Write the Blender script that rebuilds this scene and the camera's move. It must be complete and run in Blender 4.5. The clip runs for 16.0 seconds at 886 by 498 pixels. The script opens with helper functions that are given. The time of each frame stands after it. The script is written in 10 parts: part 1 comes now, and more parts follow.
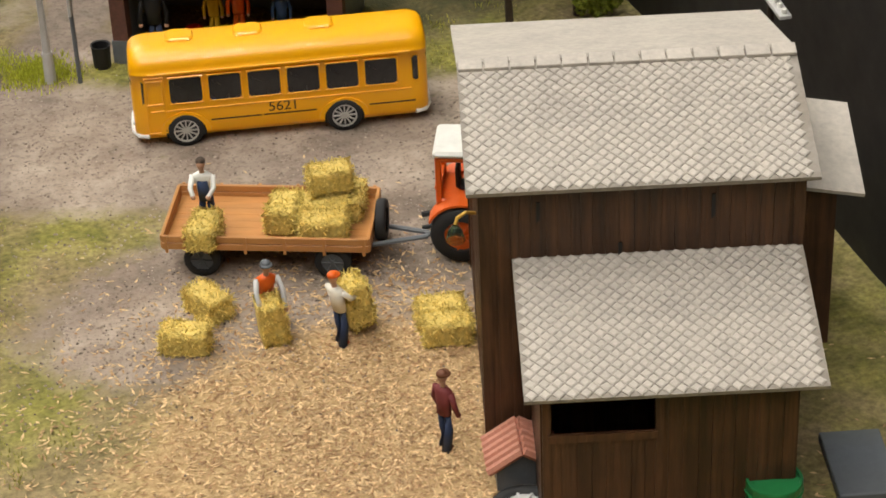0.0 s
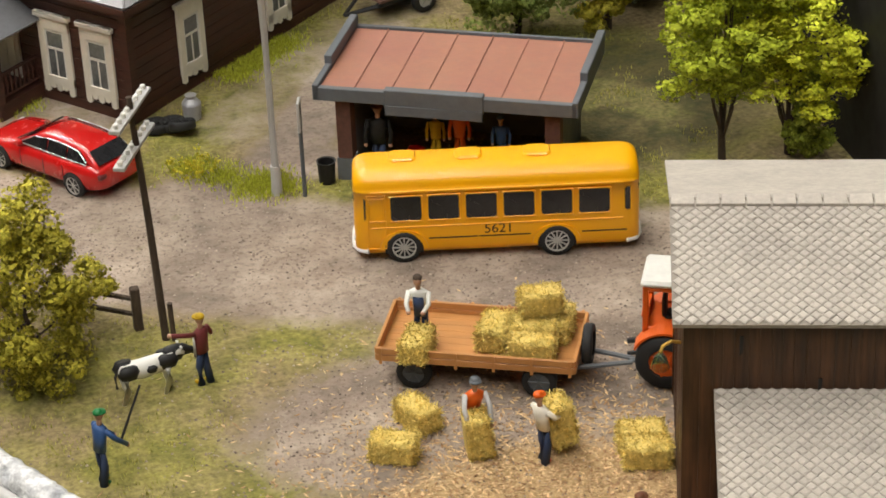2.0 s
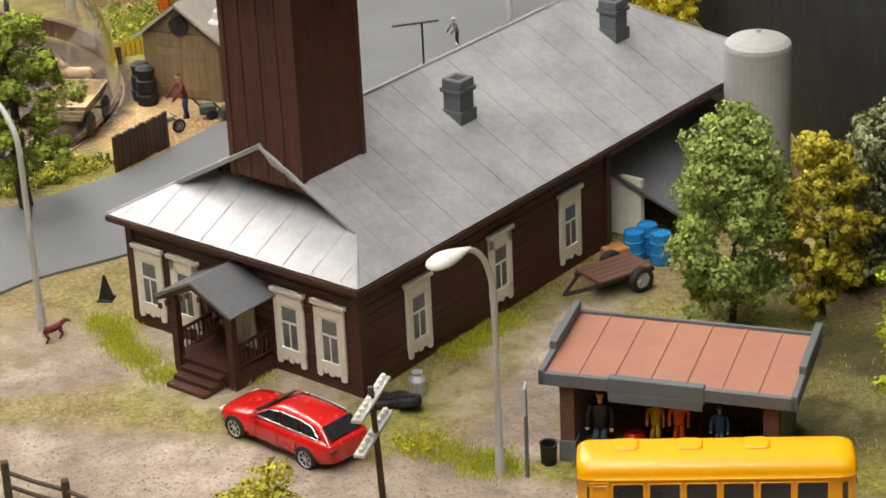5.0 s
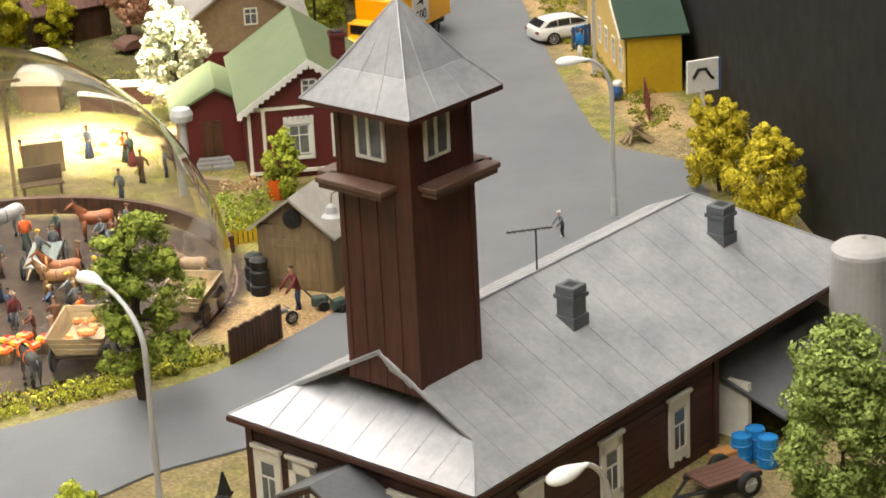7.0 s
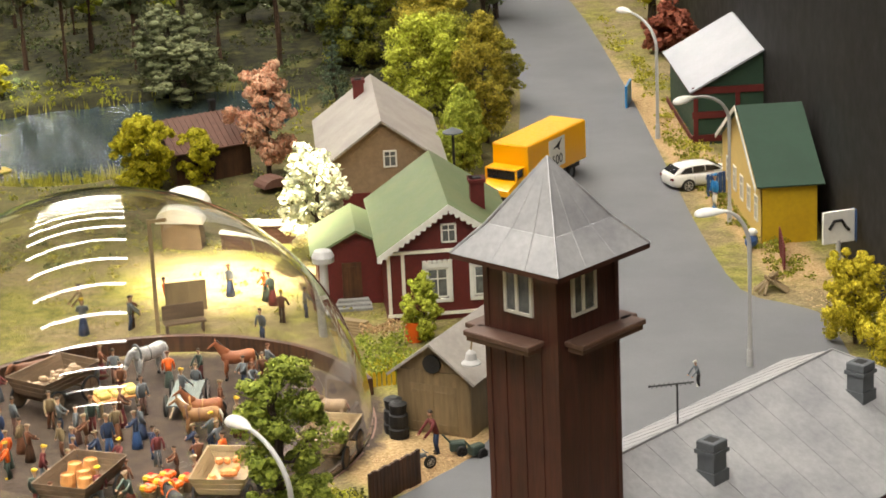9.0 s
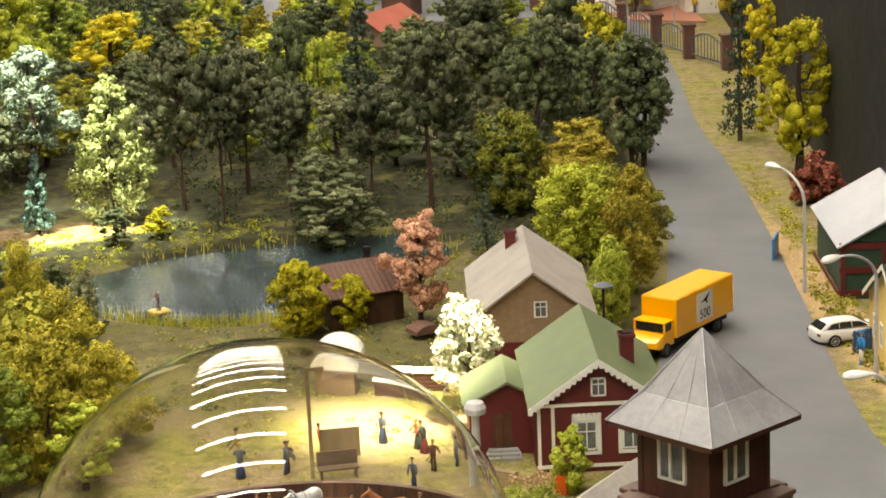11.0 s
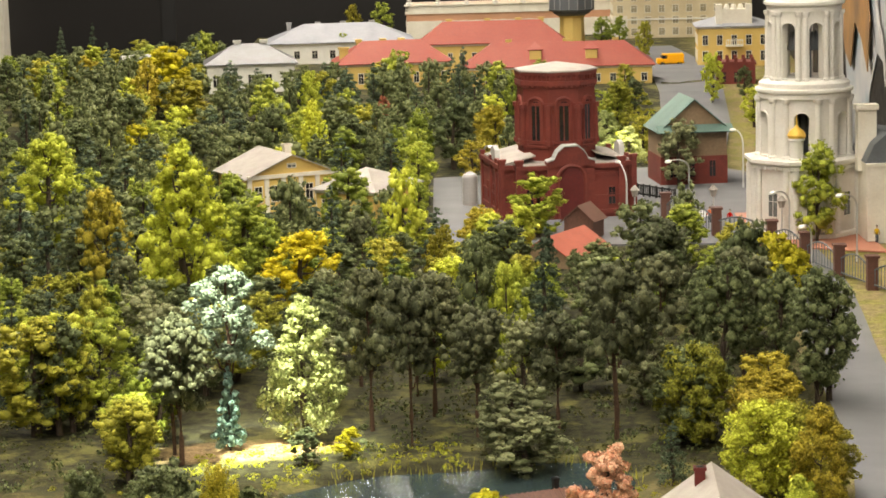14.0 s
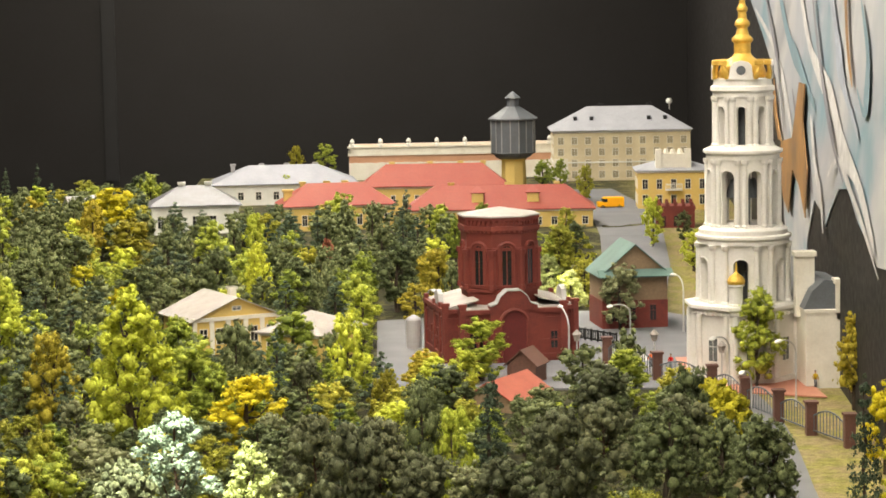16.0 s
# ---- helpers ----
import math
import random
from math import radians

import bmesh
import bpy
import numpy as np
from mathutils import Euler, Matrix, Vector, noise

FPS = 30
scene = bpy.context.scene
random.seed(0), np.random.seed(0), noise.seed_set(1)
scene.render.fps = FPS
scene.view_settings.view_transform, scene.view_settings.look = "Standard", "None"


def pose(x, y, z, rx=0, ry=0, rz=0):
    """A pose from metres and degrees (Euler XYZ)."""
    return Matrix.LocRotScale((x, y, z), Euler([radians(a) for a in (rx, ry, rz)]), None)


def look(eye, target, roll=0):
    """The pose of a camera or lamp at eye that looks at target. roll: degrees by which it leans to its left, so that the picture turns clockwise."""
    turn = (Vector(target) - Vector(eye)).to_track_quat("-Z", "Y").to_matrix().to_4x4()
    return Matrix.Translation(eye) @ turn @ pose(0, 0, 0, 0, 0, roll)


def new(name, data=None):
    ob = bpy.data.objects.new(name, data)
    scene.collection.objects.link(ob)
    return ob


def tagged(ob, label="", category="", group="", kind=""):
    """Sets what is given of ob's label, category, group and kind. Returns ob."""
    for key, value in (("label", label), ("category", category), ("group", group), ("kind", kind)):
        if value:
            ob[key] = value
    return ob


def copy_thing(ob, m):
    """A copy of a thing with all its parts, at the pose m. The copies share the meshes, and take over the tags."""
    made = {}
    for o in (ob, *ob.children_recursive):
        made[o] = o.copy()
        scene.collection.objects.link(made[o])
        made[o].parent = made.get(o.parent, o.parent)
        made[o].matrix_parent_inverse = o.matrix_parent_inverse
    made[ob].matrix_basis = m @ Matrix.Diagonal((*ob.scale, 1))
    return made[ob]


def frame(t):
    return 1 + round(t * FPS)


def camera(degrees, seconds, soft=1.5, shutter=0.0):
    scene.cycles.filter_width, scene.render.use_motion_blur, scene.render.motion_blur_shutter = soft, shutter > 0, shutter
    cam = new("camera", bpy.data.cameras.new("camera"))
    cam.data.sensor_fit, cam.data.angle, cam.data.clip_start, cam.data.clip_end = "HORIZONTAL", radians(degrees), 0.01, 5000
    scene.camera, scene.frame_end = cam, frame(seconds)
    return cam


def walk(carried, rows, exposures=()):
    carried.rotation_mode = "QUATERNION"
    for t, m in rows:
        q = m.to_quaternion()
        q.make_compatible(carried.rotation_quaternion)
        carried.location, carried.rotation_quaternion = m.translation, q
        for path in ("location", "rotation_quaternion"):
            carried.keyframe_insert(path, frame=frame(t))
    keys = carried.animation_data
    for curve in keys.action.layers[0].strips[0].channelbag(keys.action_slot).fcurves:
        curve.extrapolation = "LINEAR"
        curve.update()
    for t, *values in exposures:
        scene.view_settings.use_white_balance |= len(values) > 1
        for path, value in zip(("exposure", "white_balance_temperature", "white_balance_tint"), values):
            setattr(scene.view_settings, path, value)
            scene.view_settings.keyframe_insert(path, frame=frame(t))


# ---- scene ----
# ------------------------------------------------------------------ camera
# A hand-held tele lens looks down on an H0 model landscape on a table, then tilts up to its far end.
cam = camera(21.48, 16.0, 1.7)
PATH = [
    (0, (0.03383, 0.05739, 0.31107), (0.66803, 1.60779, -0.78165), -2.55),
    (0.5, (0.03176, 0.05247, 0.31617), (0.62554, 1.64503, -0.73795), -2.48),
    (1, (0.03221, 0.04887, 0.31896), (0.59689, 1.66847, -0.70964), -2.29),
    (1.5, (0.03092, 0.04699, 0.31996), (0.56415, 1.68701, -0.69296), -2.25),
    (2, (0.02586, 0.04249, 0.32241), (0.52287, 1.70205, -0.67702), -2.41),
    (2.5, (0.02425, 0.03817, 0.32602), (0.49812, 1.71492, -0.65578), -2.52),
    (3, (0.02077, 0.03621, 0.32992), (0.47343, 1.73255, -0.62795), -2.61),
    (3.5, (0.01961, 0.03659, 0.33601), (0.45576, 1.75252, -0.59423), -2.61),
    (4, (0.01644, 0.03636, 0.34050), (0.43775, 1.77528, -0.55317), -2.71),
    (4.2, (0.01469, 0.03621, 0.34170), (0.42602, 1.78463, -0.53798), -2.78),
    (6.3, (-0.00125, 0.03055, 0.37063), (0.35953, 1.84889, -0.38001), -2.61),
    (6.5, (-0.00324, 0.03039, 0.37282), (0.35105, 1.85446, -0.36693), -2.66),
    (7, (-0.00459, 0.02746, 0.37870), (0.33161, 1.86601, -0.33313), -2.82),
    (7.5, (-0.00490, 0.02463, 0.38235), (0.31498, 1.87644, -0.30209), -2.76),
    (8, (-0.00932, 0.02472, 0.38569), (0.29260, 1.88863, -0.27363), -2.60),
    (8.5, (-0.01253, 0.02120, 0.39058), (0.26412, 1.89822, -0.24210), -2.61),
    (9, (-0.01571, 0.01973, 0.39235), (0.23324, 1.90946, -0.21341), -2.58),
    (9.2, (-0.01630, 0.02037, 0.39229), (0.22174, 1.91456, -0.20384), -2.34),
    (11.3, (-0.02636, -0.00504, 0.41705), (0.09571, 1.93258, -0.06327), -2.48),
    (11.5, (-0.02744, -0.00601, 0.41836), (0.08277, 1.93513, -0.05050), -2.52),
    (12, (-0.03291, -0.00558, 0.42112), (0.05335, 1.94321, -0.02018), -2.25),
    (12.5, (-0.03571, -0.00632, 0.42480), (0.02975, 1.94966, 0.01268), -1.90),
    (13, (-0.04082, -0.00812, 0.42819), (0.00169, 1.95433, 0.04476), -1.73),
    (13.5, (-0.04335, -0.01261, 0.43246), (-0.02015, 1.95566, 0.07839), -1.49),
    (14, (-0.04487, -0.01815, 0.43730), (-0.03605, 1.95544, 0.11348), -1.44),
    (14.5, (-0.04581, -0.02497, 0.44103), (-0.04280, 1.95378, 0.15027), -1.32),
    (15, (-0.04683, -0.03244, 0.44530), (-0.03405, 1.95075, 0.18686), -1.24),
    (15.5, (-0.04884, -0.03927, 0.44860), (-0.01492, 1.94693, 0.21655), -1.11),
    (16, (-0.05105, -0.04481, 0.44987), (0.01261, 1.94322, 0.24081), -1.01),
]
walk(cam, [(t, look(eye, target, roll)) for t, eye, target, roll in PATH], [(0, 0.15, 6500, 10), (2, 0.16, 6500, 10), (4.2, 0.28, 6500, 10), (6.5, 0.45, 6550, 10), (9, 0.36, 6750, 10), (11.5, 0.28, 7250, 10), (13, 0.36, 7300, 10), (16, 0.62, 7100, 10)])

U = 0.0072  # one unit of the plan in metres: 63 cm at the scale of 1:87

# ------------------------------------------------------------------ light
world = bpy.data.worlds.new("World")
scene.world = world
world.use_nodes = True
world.node_tree.nodes["Background"].inputs[0].default_value = (0.9, 0.93, 1.0, 1)
world.node_tree.nodes["Background"].inputs[1].default_value = 0.004


def lamp(name, kind, m, power, color, size=0.1, size_y=0.1, spot=40, blend=0.6):
    data = bpy.data.lights.new(name, kind)
    data.energy, data.color = power, color
    if kind == "AREA":
        data.shape, data.size, data.size_y = "RECTANGLE", size, size_y
    elif kind == "SPOT":
        data.spot_size, data.spot_blend, data.shadow_soft_size = radians(spot), blend, size
    else:
        data.shadow_soft_size = size
    ob = new(name, data)
    ob.matrix_world = m
    return ob


# rows of linear ceiling luminaires across the room
def spot(name, eye, aim, power, color, angle):
    m = look([v * U for v in eye], [v * U for v in aim])
    return lamp(name, "SPOT", m, power, color, 0.015, spot=angle, blend=1.0)


for k in range(20):
    lamp("ceiling_lamp", "AREA", pose(-35 * U, (-95 + 48.5 * k) * U, 187 * U), 5.25, (1.0, 0.955, 0.89), 110 * U, 4 * U)
# narrow spots of the exhibition on the market, the glade and the square
spot("spot_market", (14, 128, 165), (4.5, 171, 0), 500, (1.0, 0.93, 0.74), 7)
spot("spot_glade", (-42, 195, 165), (-26, 240, 0), 330, (0.92, 1.0, 0.88), 11)
spot("spot_square", (20, 400, 165), (31, 462, 0), 420, (1.0, 1.0, 0.85), 5)


# ------------------------------------------------------------------ materials
def node(nt, kind, **kw):
    n = nt.nodes.new(kind)
    for k, v in kw.items():
        n.inputs[k.replace("_", " ")].default_value = v
    return n


def rgb(c, k=1.0):
    return (min(c[0] * k, 1), min(c[1] * k, 1), min(c[2] * k, 1), 1)


def mixc(nt, fac, a, b, mode="MIX"):
    m = nt.nodes.new("ShaderNodeMix")
    m.data_type, m.blend_type = "RGBA", mode
    for sock, v in ((m.inputs[0], fac), (m.inputs[6], a), (m.inputs[7], b)):
        if isinstance(v, (int, float, tuple)):
            sock.default_value = v
        else:
            nt.links.new(v, sock)
    return m.outputs[2]


def ramp(nt, fac, lo, hi, a=0.0, b=1.0):
    r = nt.nodes.new("ShaderNodeMapRange")
    nt.links.new(fac, r.inputs[0])
    r.inputs[1].default_value, r.inputs[2].default_value, r.inputs[3].default_value, r.inputs[4].default_value = lo, hi, a, b
    return r.outputs[0]


def mat(name, c, rough=0.6, metal=0.0, var=0.15, big=25.0, fine=260.0, bump=0.15, spec=0.4, coat=0.0, stretch=None, tint=None, island=0.0):
    """A surface with broad stains and fine grain; stretch draws the grain out along an axis."""
    m = bpy.data.materials.new(name)
    m.use_nodes = True
    nt = m.node_tree
    b = nt.nodes["Principled BSDF"]
    tc = nt.nodes.new("ShaderNodeTexCoord").outputs["Object"]
    if stretch:
        mp = nt.nodes.new("ShaderNodeMapping")
        mp.inputs["Scale"].default_value = stretch
        nt.links.new(tc, mp.inputs[0])
        fc = mp.outputs[0]
    else:
        fc = tc
    n1 = node(nt, "ShaderNodeTexNoise", Scale=big / 0.72, Detail=4.0, Roughness=0.6)
    n2 = node(nt, "ShaderNodeTexNoise", Scale=fine / 0.72, Detail=3.0, Roughness=0.65)
    nt.links.new(tc, n1.inputs[0])
    nt.links.new(fc, n2.inputs[0])
    t = tint or (c[0] * 0.85, c[1] * 0.82, c[2] * 0.78)
    col = mixc(nt, ramp(nt, n1.outputs[0], 0.35, 0.68), rgb(c), rgb(t))
    col = mixc(nt, ramp(nt, n2.outputs[0], 0.3, 0.7, 0, 1), mixc(nt, 1.0, col, (1 - var,) * 3 + (1,), "MULTIPLY"), mixc(nt, 1.0, col, (1 + var,) * 3 + (1,), "MULTIPLY"))
    if island:
        info = nt.nodes.new("ShaderNodeObjectInfo").outputs["Random"]
        col = mixc(nt, ramp(nt, info, 0, 1, 0, 1), mixc(nt, 1.0, col, (1 - island,) * 3 + (1,), "MULTIPLY"), mixc(nt, 1.0, col, (1 + island,) * 3 + (1,), "MULTIPLY"))
    nt.links.new(col, b.inputs["Base Color"])
    rr = ramp(nt, n2.outputs[0], 0.3, 0.7, max(rough - 0.08, 0.02), min(rough + 0.08, 1))
    nt.links.new(rr, b.inputs["Roughness"])
    b.inputs["Metallic"].default_value = metal
    b.inputs["Specular IOR Level"].default_value = spec
    b.inputs["Coat Weight"].default_value = coat
    b.inputs["Coat Roughness"].default_value = 0.08
    if bump:
        bp = node(nt, "ShaderNodeBump", Strength=bump, Distance=0.0008)
        nt.links.new(n2.outputs[0], bp.inputs["Height"])
        nt.links.new(bp.outputs[0], b.inputs["Normal"])
    return m


def leafmat(name, a, b2, wild=0.25):
    """Foliage flock: every flake its own tone between two greens, and each tree a little different."""
    m = bpy.data.materials.new(name)
    m.use_nodes = True
    nt = m.node_tree
    b = nt.nodes["Principled BSDF"]
    isl = nt.nodes.new("ShaderNodeNewGeometry").outputs["Random Per Island"]
    obj = nt.nodes.new("ShaderNodeObjectInfo").outputs["Random"]
    col = mixc(nt, isl, rgb(a), rgb(b2))
    grain = node(nt, "ShaderNodeTexNoise", Scale=900.0, Detail=2.0, Roughness=0.6)
    nt.links.new(nt.nodes.new("ShaderNodeTexCoord").outputs["Object"], grain.inputs[0])
    col = mixc(nt, ramp(nt, grain.outputs[0], 0.35, 0.65), mixc(nt, 1.0, col, (0.7, 0.7, 0.7, 1), "MULTIPLY"), mixc(nt, 1.0, col, (1.3, 1.3, 1.3, 1), "MULTIPLY"))
    hs = nt.nodes.new("ShaderNodeHueSaturation")
    nt.links.new(ramp(nt, obj, 0, 1, 0.5 - 0.02 * wild * 2, 0.5 + 0.02 * wild * 2), hs.inputs["Hue"])
    nt.links.new(ramp(nt, obj, 0, 1, 1 + wild, 1 - wild), hs.inputs["Value"])
    nt.links.new(col, hs.inputs["Color"])
    nt.links.new(hs.outputs[0], b.inputs["Base Color"])
    b.inputs["Roughness"].default_value = 0.75
    b.inputs["Specular IOR Level"].default_value = 0.25
    tr = nt.nodes.new("ShaderNodeBsdfTranslucent")
    nt.links.new(hs.outputs[0], tr.inputs[0])
    mx = nt.nodes.new("ShaderNodeMixShader")
    mx.inputs[0].default_value = 0.12
    nt.links.new(b.outputs[0], mx.inputs[1])
    nt.links.new(tr.outputs[0], mx.inputs[2])
    nt.links.new(mx.outputs[0], nt.nodes["Material Output"].inputs[0])
    return m


def groundmat():
    """Flocked turf, trodden dirt, straw litter and shade-darkened needle litter, blended by the zone layer and broken
    up by noise.
    """
    m = bpy.data.materials.new("ground")
    m.use_nodes = True
    nt = m.node_tree
    b = nt.nodes["Principled BSDF"]
    tc = nt.nodes.new("ShaderNodeTexCoord").outputs["Object"]
    at = nt.nodes.new("ShaderNodeAttribute")
    at.attribute_name = "zone"
    sp = nt.nodes.new("ShaderNodeSeparateColor")
    nt.links.new(at.outputs["Color"], sp.inputs[0])

    def noise_at(scale, detail=4.0):
        n = node(nt, "ShaderNodeTexNoise", Scale=scale / 0.72, Detail=detail, Roughness=0.65)
        nt.links.new(tc, n.inputs[0])
        return n.outputs[0]

    n1, n2, n3, n4 = noise_at(14), noise_at(70), noise_at(420, 3), noise_at(34)
    grass = mixc(nt, ramp(nt, n2, 0.35, 0.65), (0.15, 0.145, 0.035, 1), (0.31, 0.28, 0.075, 1))
    grass = mixc(nt, ramp(nt, n1, 0.4, 0.58), grass, mixc(nt, ramp(nt, n2, 0.35, 0.6), (0.2, 0.155, 0.075, 1), (0.29, 0.225, 0.12, 1)))
    grass = mixc(nt, ramp(nt, n3, 0.3, 0.7), mixc(nt, 1.0, grass, (0.6, 0.6, 0.6, 1), "MULTIPLY"), mixc(nt, 1.0, grass, (1.35, 1.35, 1.3, 1), "MULTIPLY"))
    dirt = mixc(nt, ramp(nt, n4, 0.35, 0.65), (0.27, 0.21, 0.16, 1), (0.47, 0.385, 0.305, 1))
    dirt = mixc(nt, ramp(nt, n1, 0.45, 0.6, 0, 0.72), dirt, mixc(nt, ramp(nt, n2, 0.4, 0.6), (0.16, 0.126, 0.1, 1), (0.27, 0.215, 0.17, 1)))
    dirt = mixc(nt, ramp(nt, n3, 0.5, 0.72, 0, 0.6), dirt, (0.1, 0.075, 0.056, 1))
    dirt = mixc(nt, ramp(nt, n2, 0.62, 0.72, 0, 0.5), dirt, (0.17, 0.17, 0.08, 1))
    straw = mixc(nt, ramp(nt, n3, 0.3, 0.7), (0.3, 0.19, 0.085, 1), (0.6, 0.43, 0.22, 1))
    # needle litter, near-black: the shade in the wood's gaps is put into its colour
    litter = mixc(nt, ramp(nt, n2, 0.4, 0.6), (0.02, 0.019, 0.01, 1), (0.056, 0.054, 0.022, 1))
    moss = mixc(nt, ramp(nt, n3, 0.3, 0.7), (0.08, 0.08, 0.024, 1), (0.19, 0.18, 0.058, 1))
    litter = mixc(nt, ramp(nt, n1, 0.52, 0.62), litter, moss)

    def zone(out):
        add = nt.nodes.new("ShaderNodeMath")
        add.operation = "MULTIPLY_ADD"
        nt.links.new(n2, add.inputs[0])
        add.inputs[1].default_value = 0.9
        nt.links.new(out, add.inputs[2])
        return ramp(nt, add.outputs[0], 0.75, 1.15)

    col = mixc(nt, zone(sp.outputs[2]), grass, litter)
    col = mixc(nt, zone(sp.outputs[0]), col, dirt)
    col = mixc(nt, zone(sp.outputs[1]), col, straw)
    mud = mixc(nt, ramp(nt, n2, 0.3, 0.7), (0.026, 0.018, 0.013, 1), (0.072, 0.05, 0.036, 1))
    col = mixc(nt, zone(at.outputs["Alpha"]), col, mud)
    nt.links.new(col, b.inputs["Base Color"])
    b.inputs["Roughness"].default_value = 0.9
    b.inputs["Specular IOR Level"].default_value = 0.2
    bp = node(nt, "ShaderNodeBump", Strength=0.6, Distance=0.0012)
    nt.links.new(n3, bp.inputs["Height"])
    nt.links.new(bp.outputs[0], b.inputs["Normal"])
    return m


def glassmat(name, c=(1, 1, 1), rough=0.0, ior=1.45):
    m = bpy.data.materials.new(name)
    m.use_nodes = True
    b = m.node_tree.nodes["Principled BSDF"]
    b.inputs["Base Color"].default_value = rgb(c)
    b.inputs["Roughness"].default_value = rough
    b.inputs["Transmission Weight"].default_value = 1.0
    b.inputs["IOR"].default_value = ior
    return m


M = {}
M["ground"] = groundmat()
M["asphalt"] = mat("asphalt", (0.14, 0.143, 0.15), 0.8, var=0.1, big=12, fine=900, bump=0.1, tint=(0.17, 0.172, 0.178))
M["black_wall"] = mat("black_wall", (0.0168, 0.0157, 0.0151), 0.62, var=0.06, big=3, fine=60, bump=0.03, spec=0.25)
M["room_floor"] = mat("room_floor", (0.12, 0.11, 0.1), 0.5, big=2, fine=40)
M["ceiling"] = mat("ceiling", (0.1, 0.1, 0.1), 0.8, big=2, fine=40)
M["darkwood"] = mat("darkwood", (0.075, 0.028, 0.018), 0.5, var=0.35, big=30, fine=300, bump=0.35, stretch=(0.12, 0.12, 1.0), tint=(0.05, 0.02, 0.014))
M["towerwood"] = mat("towerwood", (0.085, 0.03, 0.021), 0.42, var=0.3, big=30, fine=330, bump=0.3, stretch=(1.0, 1.0, 0.1), tint=(0.06, 0.022, 0.016))
M["brownledge"] = mat("brownledge", (0.13, 0.075, 0.055), 0.5, var=0.2, big=30, fine=300, bump=0.2, stretch=(0.15, 1, 1))
M["barnwood"] = mat("barnwood", (0.085, 0.037, 0.016), 0.5, var=0.55, big=40, fine=420, bump=0.4, stretch=(1.0, 1.0, 0.06), tint=(0.042, 0.019, 0.01), island=0.18)
M["tin"] = mat("tin", (0.46, 0.46, 0.465), 0.38, metal=0.2, var=0.1, big=30, fine=260, bump=0.05, tint=(0.33, 0.33, 0.345))
M["tin_dark"] = mat("tin_dark", (0.16, 0.165, 0.175), 0.4, metal=0.2, var=0.1, big=40, fine=300, bump=0.05)
M["white"] = mat("white", (0.78, 0.77, 0.72), 0.5, var=0.06, bump=0.04, tint=(0.66, 0.65, 0.58))
M["cream"] = mat("cream", (0.8, 0.765, 0.66), 0.55, var=0.05, bump=0.03, tint=(0.7, 0.65, 0.54))
M["slate"] = mat("slate", (0.5, 0.455, 0.39), 0.75, var=0.12, big=60, fine=420, bump=0.25, tint=(0.42, 0.38, 0.33), island=0.07)
# darker copy of slate: shadow lines at the slates' edges put into the bed
M["slatebed"] = mat("slatebed", (0.3, 0.27, 0.23), 0.8, var=0.2, big=60, fine=300, bump=0.2)
M["concrete"] = mat("concrete", (0.3, 0.3, 0.29), 0.8, var=0.12)
M["grey"] = mat("grey", (0.33, 0.34, 0.35), 0.5, var=0.08, bump=0.05)
M["lampgrey"] = mat("lampgrey", (0.5, 0.5, 0.49), 0.45, var=0.06, bump=0.02)
M["lampwhite"] = mat("lampwhite", (0.82, 0.82, 0.78), 0.3, var=0.03, bump=0)
M["darkglass"] = mat("darkglass", (0.02, 0.02, 0.022), 0.12, var=0.2, bump=0, spec=0.6)
M["paneglass"] = mat("paneglass", (0.14, 0.15, 0.15), 0.12, var=0.5, big=60, fine=120, bump=0, spec=0.6)
M["busyellow"] = mat("busyellow", (0.93, 0.425, 0.0), 0.36, var=0.0, bump=0, spec=0.5, coat=0.25, tint=(0.93, 0.425, 0.0))
M["black"] = mat("black", (0.012, 0.012, 0.012), 0.6, var=0.2, bump=0.1)
M["rubber"] = mat("rubber", (0.02, 0.02, 0.02), 0.75, var=0.2, bump=0.1)
M["chrome"] = mat("chrome", (0.5, 0.5, 0.5), 0.3, metal=0.8, var=0.1, bump=0)
M["red"] = mat("red", (0.55, 0.012, 0.01), 0.22, var=0.03, bump=0, spec=0.5, coat=0.6, tint=(0.5, 0.01, 0.01))
M["orange"] = mat("orange", (0.72, 0.12, 0.012), 0.4, var=0.06, bump=0.03)
M["trailerwood"] = mat("trailerwood", (0.5, 0.235, 0.075), 0.45, var=0.12, big=40, fine=350, bump=0.12, stretch=(0.15, 1, 1))
M["hay"] = mat("hay", (0.74, 0.57, 0.17), 0.85, var=0.2, big=90, fine=600, bump=0.6, tint=(0.6, 0.45, 0.12))
M["shelterroof"] = mat("shelterroof", (0.36, 0.17, 0.11), 0.6, var=0.08, big=30, fine=300, tint=(0.33, 0.14, 0.1))
M["slategrey"] = mat("slategrey", (0.125, 0.14, 0.155), 0.55, var=0.1)
M["crust"] = mat("crust", (0.7, 0.7, 0.68), 0.6, var=0.5, big=120, fine=260, bump=0.8, tint=(0.3, 0.31, 0.33))
M["rim"] = mat("rim", (0.62, 0.62, 0.6), 0.35, metal=0.3, var=0.05, bump=0)
M["brickred"] = mat("brickred", (0.2, 0.04, 0.028), 0.65, var=0.25, big=30, fine=500, bump=0.3, tint=(0.15, 0.032, 0.024))
M["pierbrick"] = mat("pierbrick", (0.13, 0.06, 0.045), 0.7, var=0.25, big=30, fine=400, bump=0.3)
M["redpaint"] = mat("redpaint", (0.125, 0.018, 0.016), 0.6, var=0.15, big=40, fine=300)
